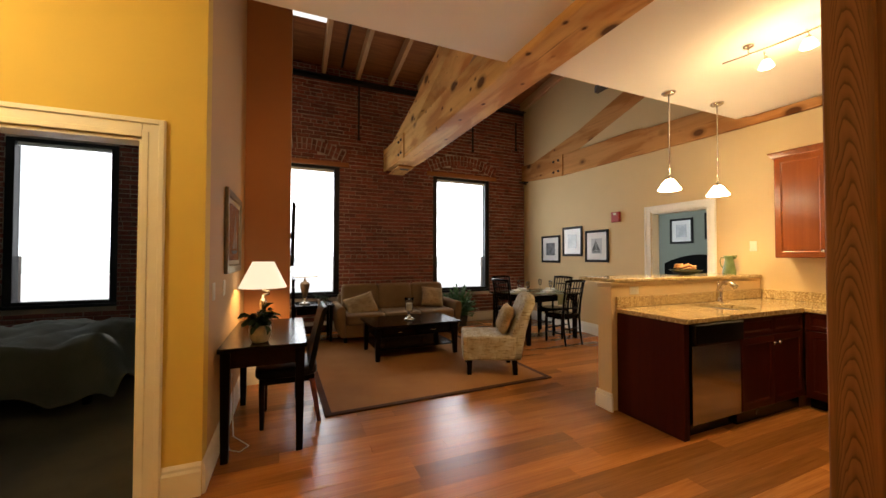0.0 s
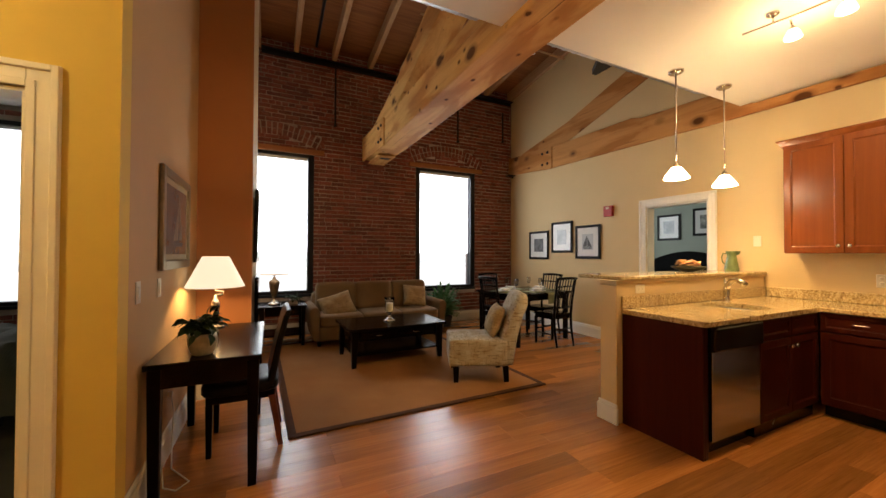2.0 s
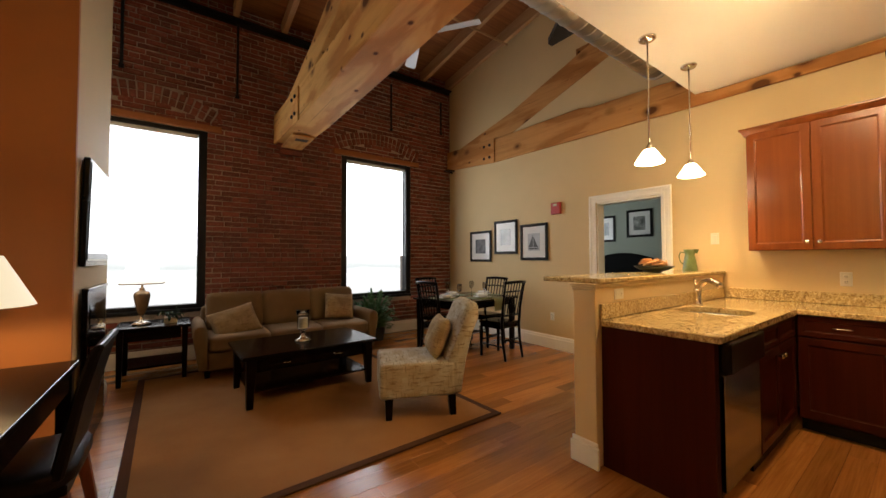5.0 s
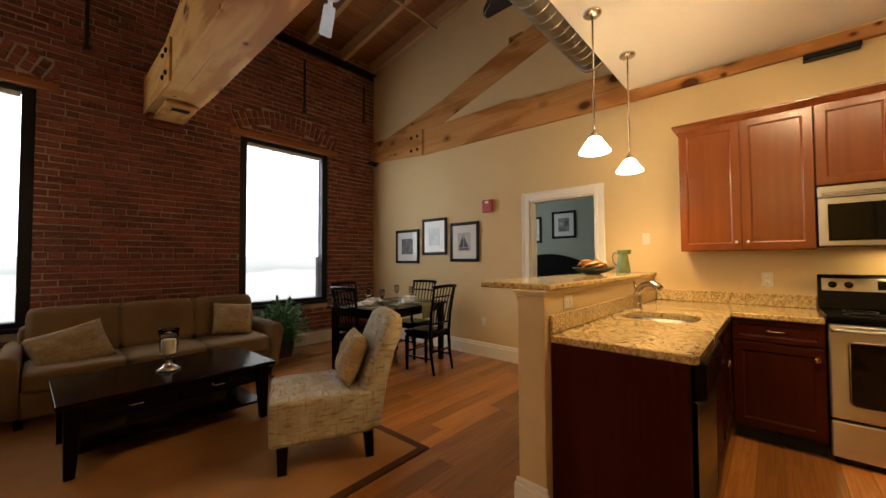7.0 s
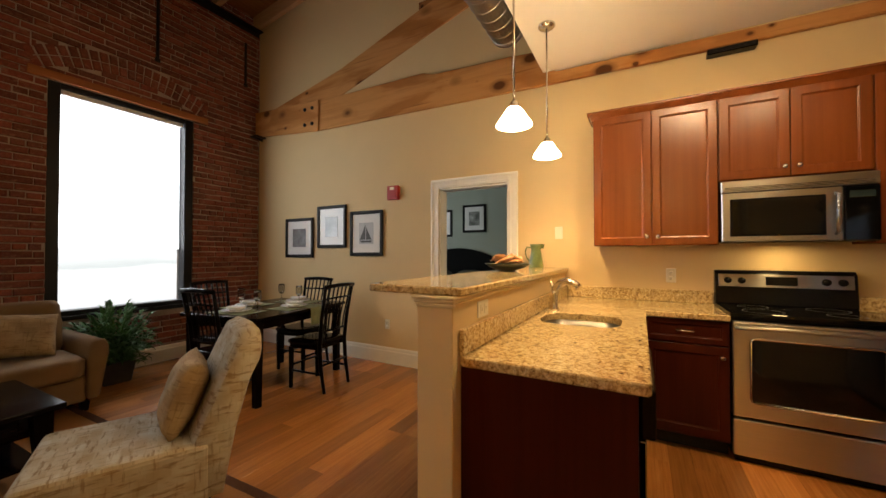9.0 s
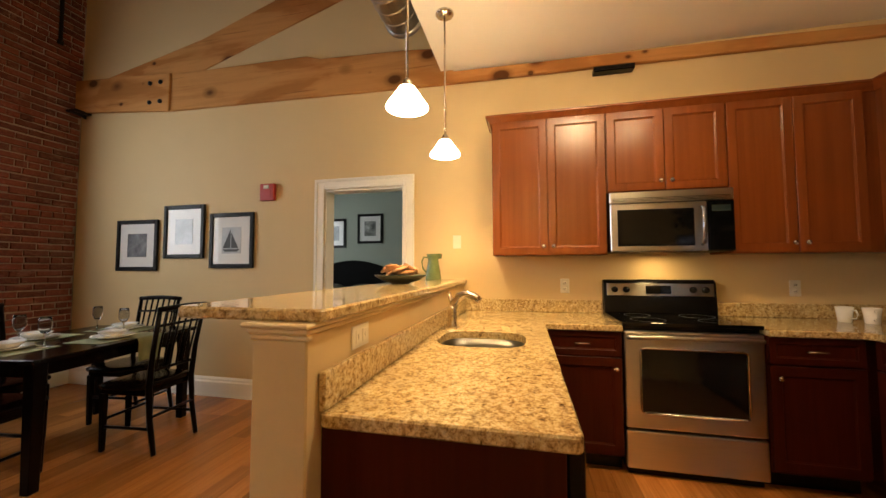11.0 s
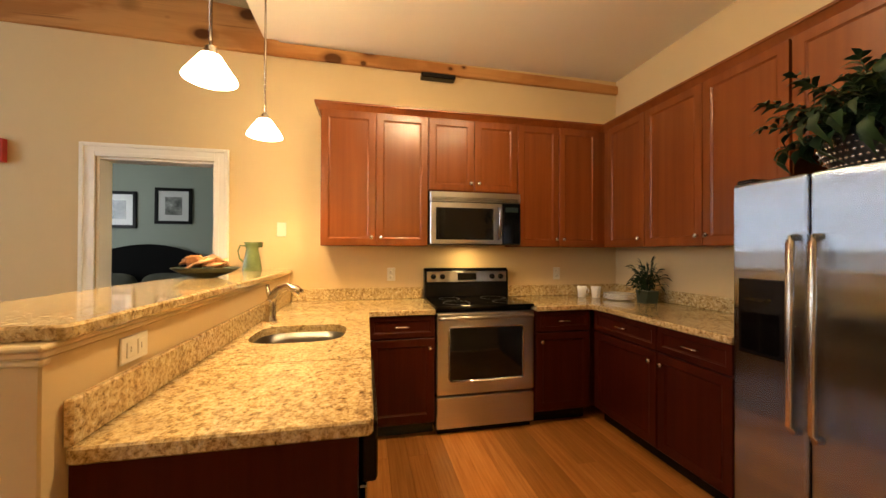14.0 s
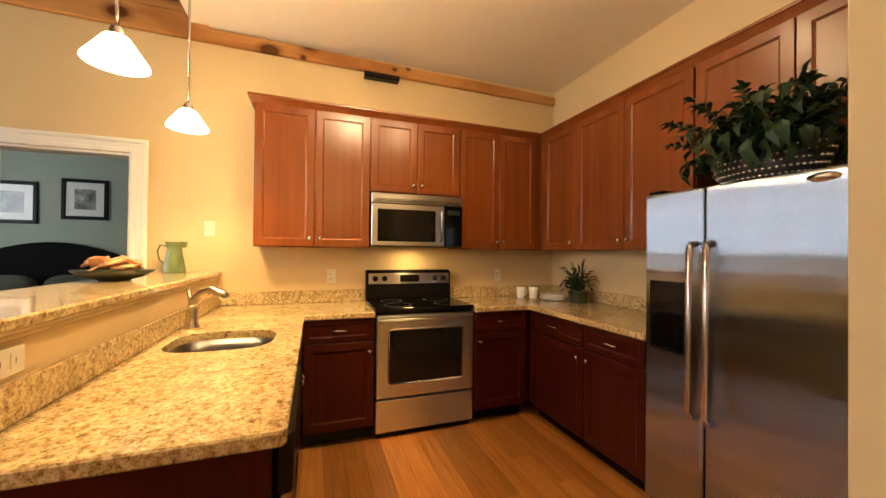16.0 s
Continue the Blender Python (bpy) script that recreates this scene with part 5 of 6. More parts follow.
M_SAIL = plain("faded_sepia_ink", (0.17, 0.105, 0.055), 0.6, var=0.2, scale=12)
M_INK = plain("brown_sepia_ink", (0.045, 0.027, 0.016), 0.6, var=0.2, scale=12)
part("sail", B().prism([(0.30, 0.19), (0.43, 0.20), (0.46, 0.50), (0.42, 0.40)], 1, -0.0178, -0.0167).prism([(0.47, 0.20), (0.56, 0.20), (0.475, 0.47)], 1, -0.0178, -0.0167), M_SAIL, sepia)
part("hull", B().prism([(0.27, 0.18), (0.31, 0.155), (0.55, 0.155), (0.59, 0.185)], 1, -0.0178, -0.0167).prism([(0.455, 0.185), (0.462, 0.185), (0.468, 0.515), (0.464, 0.515)], 1, -0.0182, -0.0179), M_INK, sepia)
fl = [picture_mat("flower_print_a", (0.02, 0.025, 0.02), (0.55, 0.55, 0.50), 7, 2.2), picture_mat("flower_print_b", (0.10, 0.12, 0.12), (0.45, 0.47, 0.46), 7, 7.7)]
framed_picture("picture", pose(10.399, 7.43, 1.76, 0, 0, -90), 0.55, 0.60, 0.05, 0.10, M_PFR, fl[0], "black-framed flower print on the green wall", group="framed prints in the bedroom")
framed_picture("picture", pose(10.399, 8.24, 1.68, 0, 0, -90), 0.55, 0.60, 0.05, 0.10, M_PFR, fl[1], "black-framed pale flower print on the green wall", group="framed prints in the bedroom")

al = thing("fire_alarm", pose(WX - 0.001, 6.562, 2.013, 0, 0, -90), "red fire alarm box on the tan wall", "alarm")
part("housing", B().box(-0.078, 0.078, -0.045, 0, -0.083, 0.083, 0.008, 2), M_RED, al)
part("grille", B().box(-0.05, 0.05, -0.049, -0.0455, -0.06, 0.02, 0.003), M_RED, al)
part("strobe", B().box(-0.03, 0.03, -0.055, -0.0455, 0.03, 0.065, 0.004), M_WHITEPL, al, "clear strobe lens")


def wall_plate(name, m, kind, label):
    p = thing(name, m, label, "switch" if kind == "switch" else "outlet")
    w = 0.115 if kind == "double" else 0.07
    part("plate", B().box(-w / 2, w / 2, -0.006, 0, -0.057, 0.057, 0.003), M_WHITEPL, p)
    if kind == "switch":
        part("rocker", B().box(-0.016, 0.016, -0.009, -0.0062, -0.033, 0.033, 0.002), M_WHITEPL, p)
    elif kind == "double":
        for sx_ in (-0.023, 0.023):
            part("rocker", B().box(sx_ - 0.016, sx_ + 0.016, -0.009, -0.0062, -0.033, 0.033, 0.002), M_WHITEPL, p)
            part("slot", B().box(sx_ - 0.003, sx_ - 0.001, -0.0098, -0.0088, -0.012, 0.012), M_NICKEL, p)
    else:
        for sx_ in (0,):
            for sz in (-0.022, 0.022):
                part("socket", B().lathe([(0.016, 0), (0.016, 0.0025), (0, 0.003)], n=16, m=pose(sx_, -0.006, sz, 90)), M_WHITEPL, p)
                part("slot", B().box(sx_ - 0.007, sx_ - 0.004, -0.0095, -0.0088, sz - 0.004, sz + 0.006).box(sx_ + 0.004, sx_ + 0.007, -0.0095, -0.0088, sz - 0.004, sz + 0.006), M_BLACK, p)


wall_plate("light_switch", pose(WX - 0.001, 4.68, 1.49, 0, 0, -90), "switch", "ivory light switch on the tan wall")
wall_plate("wall_outlet", pose(WX - 0.001, 3.80, 1.12, 0, 0, -90), "outlet", "ivory wall outlet above the worktop")
wall_plate("wall_outlet", pose(WX - 0.001, 2.245, 1.115, 0, 0, -90), "outlet", "ivory wall outlet above the worktop")
wall_plate("wall_outlet", pose(WX - 0.001, 6.66, 0.46, 0, 0, -90), "outlet", "ivory wall outlet low on the dining wall")
wall_plate("wall_outlet", pose(4.70, HY0 - 0.001, 1.058, 0, 0, 0) @ Matrix.Diagonal((1, 1, 0.62, 1)), "double", "ivory double outlet on the half wall")
wall_plate("light_switch", pose(1.336, 5.365, 1.13, 0, 0, 90), "switch", "ivory light switch below the picture")
wall_plate("light_switch", pose(1.336, 4.975, 1.137, 0, 0, 90), "switch", "ivory light switch by the corner")
th = thing("thermostat", pose(1.787, 7.75, 1.45, 0, 0, 90), "small ivory thermostat on the wall", "thermostat")
part("case", B().box(-0.05, 0.05, -0.022, 0, -0.04, 0.04, 0.006), M_WHITEPL, th)

tv = thing("television", pose(1.802, 7.16, 1.62, 0, 0, 90) @ pose(0, 0, 0, 1.2, 0, 0), "black flat television on a wall arm", "television")
part("screen", B().box(-0.41, 0.41, -0.035, -0.030, -0.33, 0.34), M_BLACKGLASS, tv)
part("bezel", B().box(-0.44, 0.44, -0.030, 0.008, -0.37, 0.37, 0.01, 2), M_BLACK, tv)
part("wall_arm", B().box(-0.10, 0.10, 0.0085, 0.0155, -0.03, 0.03), M_BLACKMET, tv)
mc = thing("media_cabinet", pose(1.807, 6.74, 0), "shallow black glass-fronted cabinet below the television", "cabinet")
part("body", B().box(0, 0.03, 0, 0.75, 0, 1.08, 0.004), M_ESP, mc)
part("top", B().box(0, 0.04, -0.02, 0.77, 1.081, 1.10, 0.004), M_ESP, mc)
part("glass_door", B().box(0.031, 0.034, 0.08, 0.67, 0.10, 0.98), M_BLACKGLASS, mc)

# ---- desk corner ----
def tapered_leg(x, y, h, s0, s1, dx=0.0, dy=0.0):
    """A square leg, wider at the top, its foot shifted by dx, dy."""
    bm = bmesh.new()
    vs = []
    for z, s, ox, oy in ((0, s1, dx, dy), (h, s0, 0, 0)):
        vs.append([bm.verts.new((x + ox + a * s / 2, y + oy + c * s / 2, z)) for a, c in ((-1, -1), (1, -1), (1, 1), (-1, 1))])
    for i in range(4):
        bm.faces.new((vs[0][i], vs[0][(i + 1) % 4], vs[1][(i + 1) % 4], vs[1][i]))
    bm.faces.new(vs[0][::-1])
    bm.faces.new(vs[1])
    bmesh.ops.bevel(bm, geom=bm.edges[:], offset=0.003, segments=1, affect='EDGES')
    return B().add(bm)


M_ESPY = wood("espresso_wood_lengthwise", (0.006, 0.0025, 0.0018), (0.003, 0.0015, 0.001), 1, 0.18, 12, 0.0, 0.02, spec=0.16)
M_ESPZ = wood("espresso_wood_upright", (0.005, 0.0022, 0.0016), (0.0025, 0.0012, 0.001), 2, 0.3, 12, 0.0, 0.02, spec=0.08)
dk = thing("desk", pose(1.358, 4.97, 0), "espresso wood writing desk with square legs", "desk")
part("tabletop", B().box(0, 0.55, 0, 1.12, 0.728, 0.76, 0.005, 2), M_ESPY, dk)
for q in ((0.02, 0.53, 0.03, 0.05), (0.02, 0.53, 1.07, 1.09), (0.02, 0.04, 0.05, 1.07), (0.51, 0.53, 0.05, 1.07)):
    part("apron", B().box(*q, 0.62, 0.7275, 0.003), M_ESPY, dk)
for x in (0.045, 0.505):
    for y in (0.055, 1.065):
        part("leg", tapered_leg(x, y, 0.7275, 0.062, 0.045), M_ESPZ, dk)

dch = thing("desk_chair", pose(1.775, 5.63, 0, 0, 0, 90), "black leather dining chair pushed under the desk", "chair")
# local: the chair faces +y, its back at -y
part("seat", B().blob(0, 0.0, 0.43, 0.235, 0.235, 0.045, 6), M_LEATHER, dch)
part("seat_frame", B().box(-0.21, 0.21, -0.21, 0.20, 0.345, 0.40, 0.006), M_ESPZ, dch)
bk = B()
prof = [(-0.20, 0.42), (-0.225, 0.55), (-0.255, 0.72), (-0.30, 0.90), (-0.315, 0.94), (-0.285, 0.945), (-0.26, 0.90), (-0.215, 0.72), (-0.18, 0.55), (-0.155, 0.42)]
bk.prism([(y, z) for y, z in prof], 0, -0.225, 0.225, 0.010)
part("backrest", bk, M_LEATHER, dch)
M_REDLEG = wood("reddish_brown_chair_leg", (0.20, 0.045, 0.02), (0.11, 0.026, 0.012), 2, 0.3)
for x in (-0.19, 0.19):
    part("leg", tapered_leg(x, 0.18, 0.35, 0.042, 0.03), M_ESPZ, dch)
    part("leg", tapered_leg(x, -0.19, 0.36, 0.045, 0.032, 0, -0.06), M_REDLEG, dch)

co = thing("power_cord", pose(1.36, 5.30, 0.0), "pale loose power cord hanging under the desk", "cord")
part("cable", B().tube([(0.0, 0.30, 0.40), (0.02, 0.27, 0.30), (0.03, 0.18, 0.12), (0.05, 0.08, 0.012), (0.12, -0.02, 0.006), (0.17, -0.10, 0.006), (0.12, -0.17, 0.006), (0.05, -0.12, 0.008), (0.02, -0.02, 0.10), (0.0, 0.0, 0.33)], 0.004, 6), M_WHITEPL, co)
for y, z in ((0.30, 0.40), (0.0, 0.33)):
    part("plug", B().box(-0.022, 0.008, y - 0.014, y + 0.014, z - 0.014, z + 0.018, 0.004), M_WHITEPL, co)
lp = thing("table_lamp", pose(1.56, 5.99, 0.76), "lit table lamp with a cream shade on a nickel swing-arm base", "lamp")
part("base", B().lathe([(0.065, 0), (0.068, 0.008), (0.05, 0.022), (0.02, 0.035), (0.014, 0.05), (0.02, 0.075), (0.03, 0.15), (0.032, 0.185), (0.022, 0.21), (0.012, 0.22), (0.012, 0.25)], n=24), M_NICKEL, lp)
part("swing_arm", B().tube([(0, 0, 0.25), (0.05, -0.02, 0.255), (0.055, -0.02, 0.275), (0, 0, 0.285), (0, 0, 0.36)], 0.007, 8), M_NICKEL, lp)
part("shade", B().lathe([(0.203, 0.315), (0.204, 0.318), (0.092, 0.555), (0.089, 0.555), (0.199, 0.318), (0.2005, 0.315)], n=36, cap=False), M_SHADE, lp, "lit cream fabric shade")


def foliage(n, r, h, ln, wd, droop, rnd, base_z=0.0, upright=0.5, frond=False):
    """Many single leaves on thin stems, rising from one point."""
    st = B()
    verts, faces = [], []

    def leaf(p, d, ln, wd):
        d = d.normalized()
        sd = d.cross(Vector((0, 0, 1)))
        sd = sd.normalized() if sd.length > 1e-3 else Vector((1, 0, 0))
        sd = (Matrix.Rotation(rnd.uniform(-0.7, 0.7), 3, d) @ sd)
        up = sd.cross(d)
        o = len(verts)
        for t, w, s in ((0, 0.08, 0), (0.3, 0.85, 0.06), (0.62, 0.8, 0.04), (1.0, 0.0, -droop * 0.35)):
            c = p + d * (ln * t) + up * (ln * s)
            if w == 0:
                verts.append(tuple(c))
            else:
                verts.append(tuple(c - sd * (wd * w / 2) + up * (wd * 0.15)))
                verts.append(tuple(c))
                verts.append(tuple(c + sd * (wd * w / 2) + up * (wd * 0.15)))
        faces.extend([(o, o + 1, o + 4, o + 3), (o + 1, o + 2, o + 5, o + 4), (o + 3, o + 4, o + 7, o + 6), (o + 4, o + 5, o + 8, o + 7), (o + 6, o + 7, o + 9), (o + 7, o + 8, o + 9)])

    for _ in range(n):
        a = rnd.uniform(0, 2 * math.pi)
        k = rnd.uniform(0.25, 1.0)
        tip = Vector((math.cos(a) * r * k, math.sin(a) * r * k, base_z + h * (rnd.uniform(0.35, 1.0) if rnd.random() < upright else rnd.uniform(0.05, 0.6)) * (1.15 - 0.5 * k)))
        root = Vector((math.cos(a) * r * 0.12, math.sin(a) * r * 0.12, base_z))
        mid = (root + tip) / 2 + Vector((0, 0, h * 0.14))
        pts = [(1 - t) ** 2 * root + 2 * t * (1 - t) * mid + t * t * tip for t in (0, 0.35, 0.7, 1.0)]
        st.tube(pts, 0.0022, 4)
        if frond:
            for t in (0.3, 0.42, 0.54, 0.66, 0.78, 0.9, 1.0):
                p = (1 - t) ** 2 * root + 2 * t * (1 - t) * mid + t * t * tip
                dd = (tip - root).normalized()
                for sgn in (-1, 1):
                    sdv = dd.cross(Vector((0, 0, 1))) * sgn
                    leaf(p, dd * 0.6 + sdv * 0.9 + Vector((0, 0, rnd.uniform(-0.3, 0.2))), ln * rnd.uniform(0.7, 1.1), wd)
            leaf(tip, tip - mid, ln, wd)
        else:
            d = (tip - mid)
            d.z -= droop * d.length
            leaf(tip, d, ln * rnd.uniform(0.7, 1.2), wd * rnd.uniform(0.7, 1.2))
            for t in (0.55, 0.8):
                p = (1 - t) ** 2 * root + 2 * t * (1 - t) * mid + t * t * tip
                leaf(p, Vector((rnd.uniform(-1, 1), rnd.uniform(-1, 1), rnd.uniform(-0.5, 0.6))), ln * rnd.uniform(0.6, 1.0), wd * rnd.uniform(0.7, 1.0))
    lv = B()
    lv.v, lv.f, lv.s = verts, faces, [True] * len(faces)
    return lv, st


def plant(m, label, pot, pot_mat, fol, leaf_mat, pot_name="pot"):
    p = thing("potted_plant", m, label, "plant")
    pt = part(pot_name, pot, pot_mat, p)
    lv, st = fol
    part("leaves", lv, leaf_mat, p)["kind"] = "stuff"
    part("stem", st, leaf_mat, p)["kind"] = "stuff"
    return p, pt


rnd = random.Random(5)
plant(pose(1.60, 5.115, 0.76), "broad-leaved plant in a mottled cream pot on the desk",
      B().lathe([(0.044, 0), (0.056, 0.01), (0.071, 0.055), (0.074, 0.09), (0.066, 0.122), (0.062, 0.122), (0.066, 0.09), (0.05, 0.10), (0, 0.10)], n=24), M_POT,
      foliage(38, 0.088, 0.15, 0.068, 0.046, 0.7, rnd, 0.10), M_LEAFD)
rnd = random.Random(11)
stand = B().prism([(-0.11, 0), (0.11, 0), (0.15, 0.20), (-0.15, 0.20)], 1, -0.12, 0.12, 0.006)
# leaf colour is raised to carry the window light on the fronds
plant(pose(4.86, 8.72, 0), "leafy green fern in a dark square planter by the window", stand, M_DARKPOT, foliage(150, 0.36, 0.60, 0.085, 0.026, 0.9, rnd, 0.18, 0.7, True), plain("backlit_fern_leaf", (0.065, 0.175, 0.045), 0.45, var=0.35, scale=20), "planter")

# ---- living room ----
RUG = pose(2.075, 5.465, 0, 0, 0, 1.6)
rug = thing("area_rug", RUG, "tan sisal rug with a dark brown border", "rug")
RW_, RL_ = 2.44, 2.95
part("field", B().box(0.058, RW_ - 0.058, 0.058, RL_ - 0.058, 0.0005, 0.012), M_RUG, rug)
for q in ((0, RW_, 0, 0.058), (0, RW_, RL_ - 0.058, RL_), (0, 0.058, 0.058, RL_ - 0.058), (RW_ - 0.058, RW_, 0.058, RL_ - 0.058)):
    part("border", B().box(*q, 0.0005, 0.0135, 0.003), M_RUGB, rug)

ctb = thing("coffee_table", pose(2.765, 6.79, 0.0128, 0, 0, 2.0), "dark espresso coffee table with two drawers and a shelf", "coffee table")
TW, TD, THH = 1.25, 0.80, 0.455
part("tabletop", B().box(0, TW, 0, TD, THH - 0.032, THH, 0.005, 2), M_ESP, ctb)
for x in (0.08, TW - 0.08):
    for y in (0.08, TD - 0.08):
        part("leg", tapered_leg(x, y, THH - 0.033, 0.085, 0.05, -0.012 if x < 0.5 else 0.012, -0.012 if y < 0.3 else 0.012), M_ESPZ, ctb)
for q in ((0.12, TW - 0.12, TD - 0.085, TD - 0.065), (0.065, 0.085, 0.12, TD - 0.12), (TW - 0.085, TW - 0.065, 0.12, TD - 0.12), (0.12, TW - 0.12, 0.08, 0.10)):
    part("apron", B().box(*q, THH - 0.16, THH - 0.0325), M_ESP, ctb)
for k in range(2):
    x0 = 0.135 + k * 0.485
    d = part("drawer", B().box(x0, x0 + 0.465, 0.062, 0.0795, THH - 0.15, THH - 0.04, 0.004), M_ESP, ctb)
    c = x0 + 0.2325
    part("handle", B().tube([(c - 0.045, 0.062, THH - 0.09), (c - 0.03, 0.042, THH - 0.10), (c + 0.03, 0.042, THH - 0.10), (c + 0.045, 0.062, THH - 0.09)], 0.004, 6), M_NICKEL, d, "nickel bail handle")
part("shelf", B().box(0.07, TW - 0.07, 0.07, TD - 0.07, 0.125, 0.145, 0.003), M_ESP, ctb)

M_WAX = plain("cream_candle_wax", (0.70, 0.58, 0.36), 0.5, var=0.04)
hc = thing("candle_holder", pose(3.36, 7.20, 0.468) @ Matrix.Scale(1.38, 4), "nickel candle holder with a cream candle in glass", "candle holder")
part("stand", B().lathe([(0.055, 0), (0.057, 0.006), (0.03, 0.02), (0.012, 0.04), (0.018, 0.055), (0.012, 0.07), (0.035, 0.085), (0.042, 0.09), (0.0, 0.092)], n=20), M_NICKEL, hc)
part("candle", B().lathe([(0.033, 0.093), (0.034, 0.10), (0.034, 0.165), (0.028, 0.168), (0, 0.160)], n=18), M_WAX, hc)
part("glass", B().lathe([(0.038, 0.093), (0.044, 0.13), (0.042, 0.18), (0.05, 0.222), (0.048, 0.222), (0.040, 0.18), (0.042, 0.13), (0.036, 0.095)], n=22, cap=False), M_GLASS, hc, "clear hurricane glass").visible_shadow = False

so = thing("sofa", pose(2.45, 7.97, 0.0), "tan upholstered three-seat sofa with curved arms", "sofa")
SW, SD = 2.14, 0.90
part("base", B().box(0.13, SW - 0.13, 0.05, SD - 0.06, 0.08, 0.30, 0.03, 2), M_SOFA, so)
for k in range(3):
    w = (SW - 0.30) / 3
    x0 = 0.15 + k * w
    part("seat_cushion", B().blob(x0 + w / 2, 0.32, 0.37, w / 2 + 0.004, 0.34, 0.085, 10, 18), M_SOFA, so)
    part("back_cushion", B().blob(0, 0, 0, w / 2 + 0.004, 0.10, 0.235, 10, 18, m=pose(x0 + w / 2, 0.66, 0.645, -14)), M_SOFA, so)
part("backrest", B().box(0.10, SW - 0.10, SD - 0.20, SD - 0.02, 0.08, 0.72, 0.05, 3), M_SOFA, so)
for sgn, x in ((1, 0.0), (-1, SW)):
    prof = [(0.06, 0.10), (0.02, 0.35), (0.0, 0.48), (0.010, 0.55), (0.05, 0.588), (0.105, 0.580), (0.138, 0.535), (0.145, 0.10)]
    arm = B().prism([(x + sgn * u, z) for u, z in prof], 1, 0.02, SD - 0.05, 0.018)
    arm.s = [True] * len(arm.s)
    part("arm", arm, M_SOFA, so)
for x in (0.14, SW - 0.14):
    for y in (0.09, SD - 0.10):
        part("leg", tapered_leg(x, y, 0.08, 0.06, 0.045), M_ESPZ, so)
for (x, y, z, rz, ry, w) in ((0.42, 0.30, 0.535, 8, -14, 0.25), (SW - 0.42, 0.42, 0.615, -8, 6, 0.20)):
    cu = thing("throw_pillow", pose(2.45 + x, 7.97 + y, z + 0.02, -32, ry, rz), "beige patterned throw pillow on the sofa", "pillow", "sofa pillows")
    part("cover", pillow_shape(w, 0.19, 0.075, x), M_CUSH, cu)


# slipper chair, faces -x turned a little towards the window wall
SC = pose(4.04, 6.08, 0.0128, 0, 0, 66.4)
sc = thing("slipper_chair", SC, "beige armless slipper chair with a tan dash pattern", "chair")
# local: the chair faces +y
part("seat", B().box(-0.282, 0.282, -0.27, 0.345, 0.166, 0.442, 0.028, 3), M_DASH, sc)
prof = [(-0.16, 0.166), (-0.32, 0.166), (-0.375, 0.45), (-0.44, 0.70), (-0.485, 0.84), (-0.482, 0.91), (-0.44, 0.93), (-0.385, 0.905), (-0.335, 0.80), (-0.26, 0.60), (-0.19, 0.43)]
bkr = B()
bm = bmesh.new()
xs = [-0.275, -0.265, -0.24, -0.19, 0.0, 0.19, 0.24, 0.265, 0.275]
rings = []
cyz = Vector((-0.32, 0.55))
for x in xs:
    e = abs(x) / 0.275
    inset = 0.0 if e < 0.8 else 0.035 * ((e - 0.8) / 0.2) ** 2
    ring = []
    for y, z in prof:
        zz = z - (0.035 * max(0, e - 0.55) ** 1.2 * 3 if z > 0.75 else 0)
        v = Vector((y, zz)) - cyz
        q = cyz + v * (1 - inset / max(0.12, v.length))
        ring.append(bm.verts.new((x, q.x, q.y)))
    rings.append(ring)
for a, c in zip(rings, rings[1:]):
    for i in range(len(prof)):
        k = (i + 1) % len(prof)
        bm.faces.new((a[i], a[k], c[k], c[i]))
bm.faces.new(rings[0])
bm.faces.new(rings[-1][::-1])
bmesh.ops.recalc_face_normals(bm, faces=bm.faces[:])
bkr.add(bm, None, True)
part("backrest", bkr, M_DASH, sc)
for x in (-0.24, 0.24):
    part("leg", tapered_leg(x, 0.27, 0.168, 0.065, 0.05), M_ESPZ, sc)
    part("leg", tapered_leg(x, -0.245, 0.168, 0.06, 0.05, 0, -0.01), M_ESPZ, sc)
cu = thing("throw_pillow", SC @ pose(0.02, -0.18, 0.60, 20, 0, 0), "beige patterned pillow on the slipper chair", "pillow")
part("cover", pillow_shape(0.20, 0.175, 0.075, 3), M_CUSH, cu)

et = thing("end_table", pose(1.80, 8.21, 0), "espresso end table with a lower shelf by the window", "side table")
part("tabletop", B().box(0, 0.64, 0, 0.60, 0.565, 0.593, 0.004), M_ESP, et)
for x in (0.05, 0.59):
    for y in (0.05, 0.55):
        part("leg", tapered_leg(x, y, 0.5645, 0.055, 0.04), M_ESPZ, et)
part("shelf", B().box(0.04, 0.60, 0.04, 0.56, 0.16, 0.18), M_ESP, et)
part("drawer", B().box(0.085, 0.555, 0.03, 0.54, 0.45, 0.5645, 0.004), M_ESP, et)
ur = thing("urn_table_lamp", pose(2.005, 8.47, 0.593), "lit table lamp with a bronze urn base and pale shade", "lamp")
part("base", B().lathe([(0.085, 0), (0.085, 0.018), (0.055, 0.03), (0.022, 0.055), (0.016, 0.085), (0.028, 0.10)], n=24), M_NICKEL, ur)
part("urn", B().lathe([(0.024, 0.10), (0.034, 0.125), (0.055, 0.20), (0.070, 0.275), (0.074, 0.315), (0.066, 0.345), (0.030, 0.365), (0.022, 0.38), (0.03, 0.395), (0.012, 0.40), (0.008, 0.47)], n=28), plain("bronze_glaze", (0.20, 0.13, 0.075), 0.22, 0.5, 0.25, 16), ur, "bronze urn body")
m_ls = emitter("lit_pale_shade", (1.0, 0.95, 0.86), 1.15)
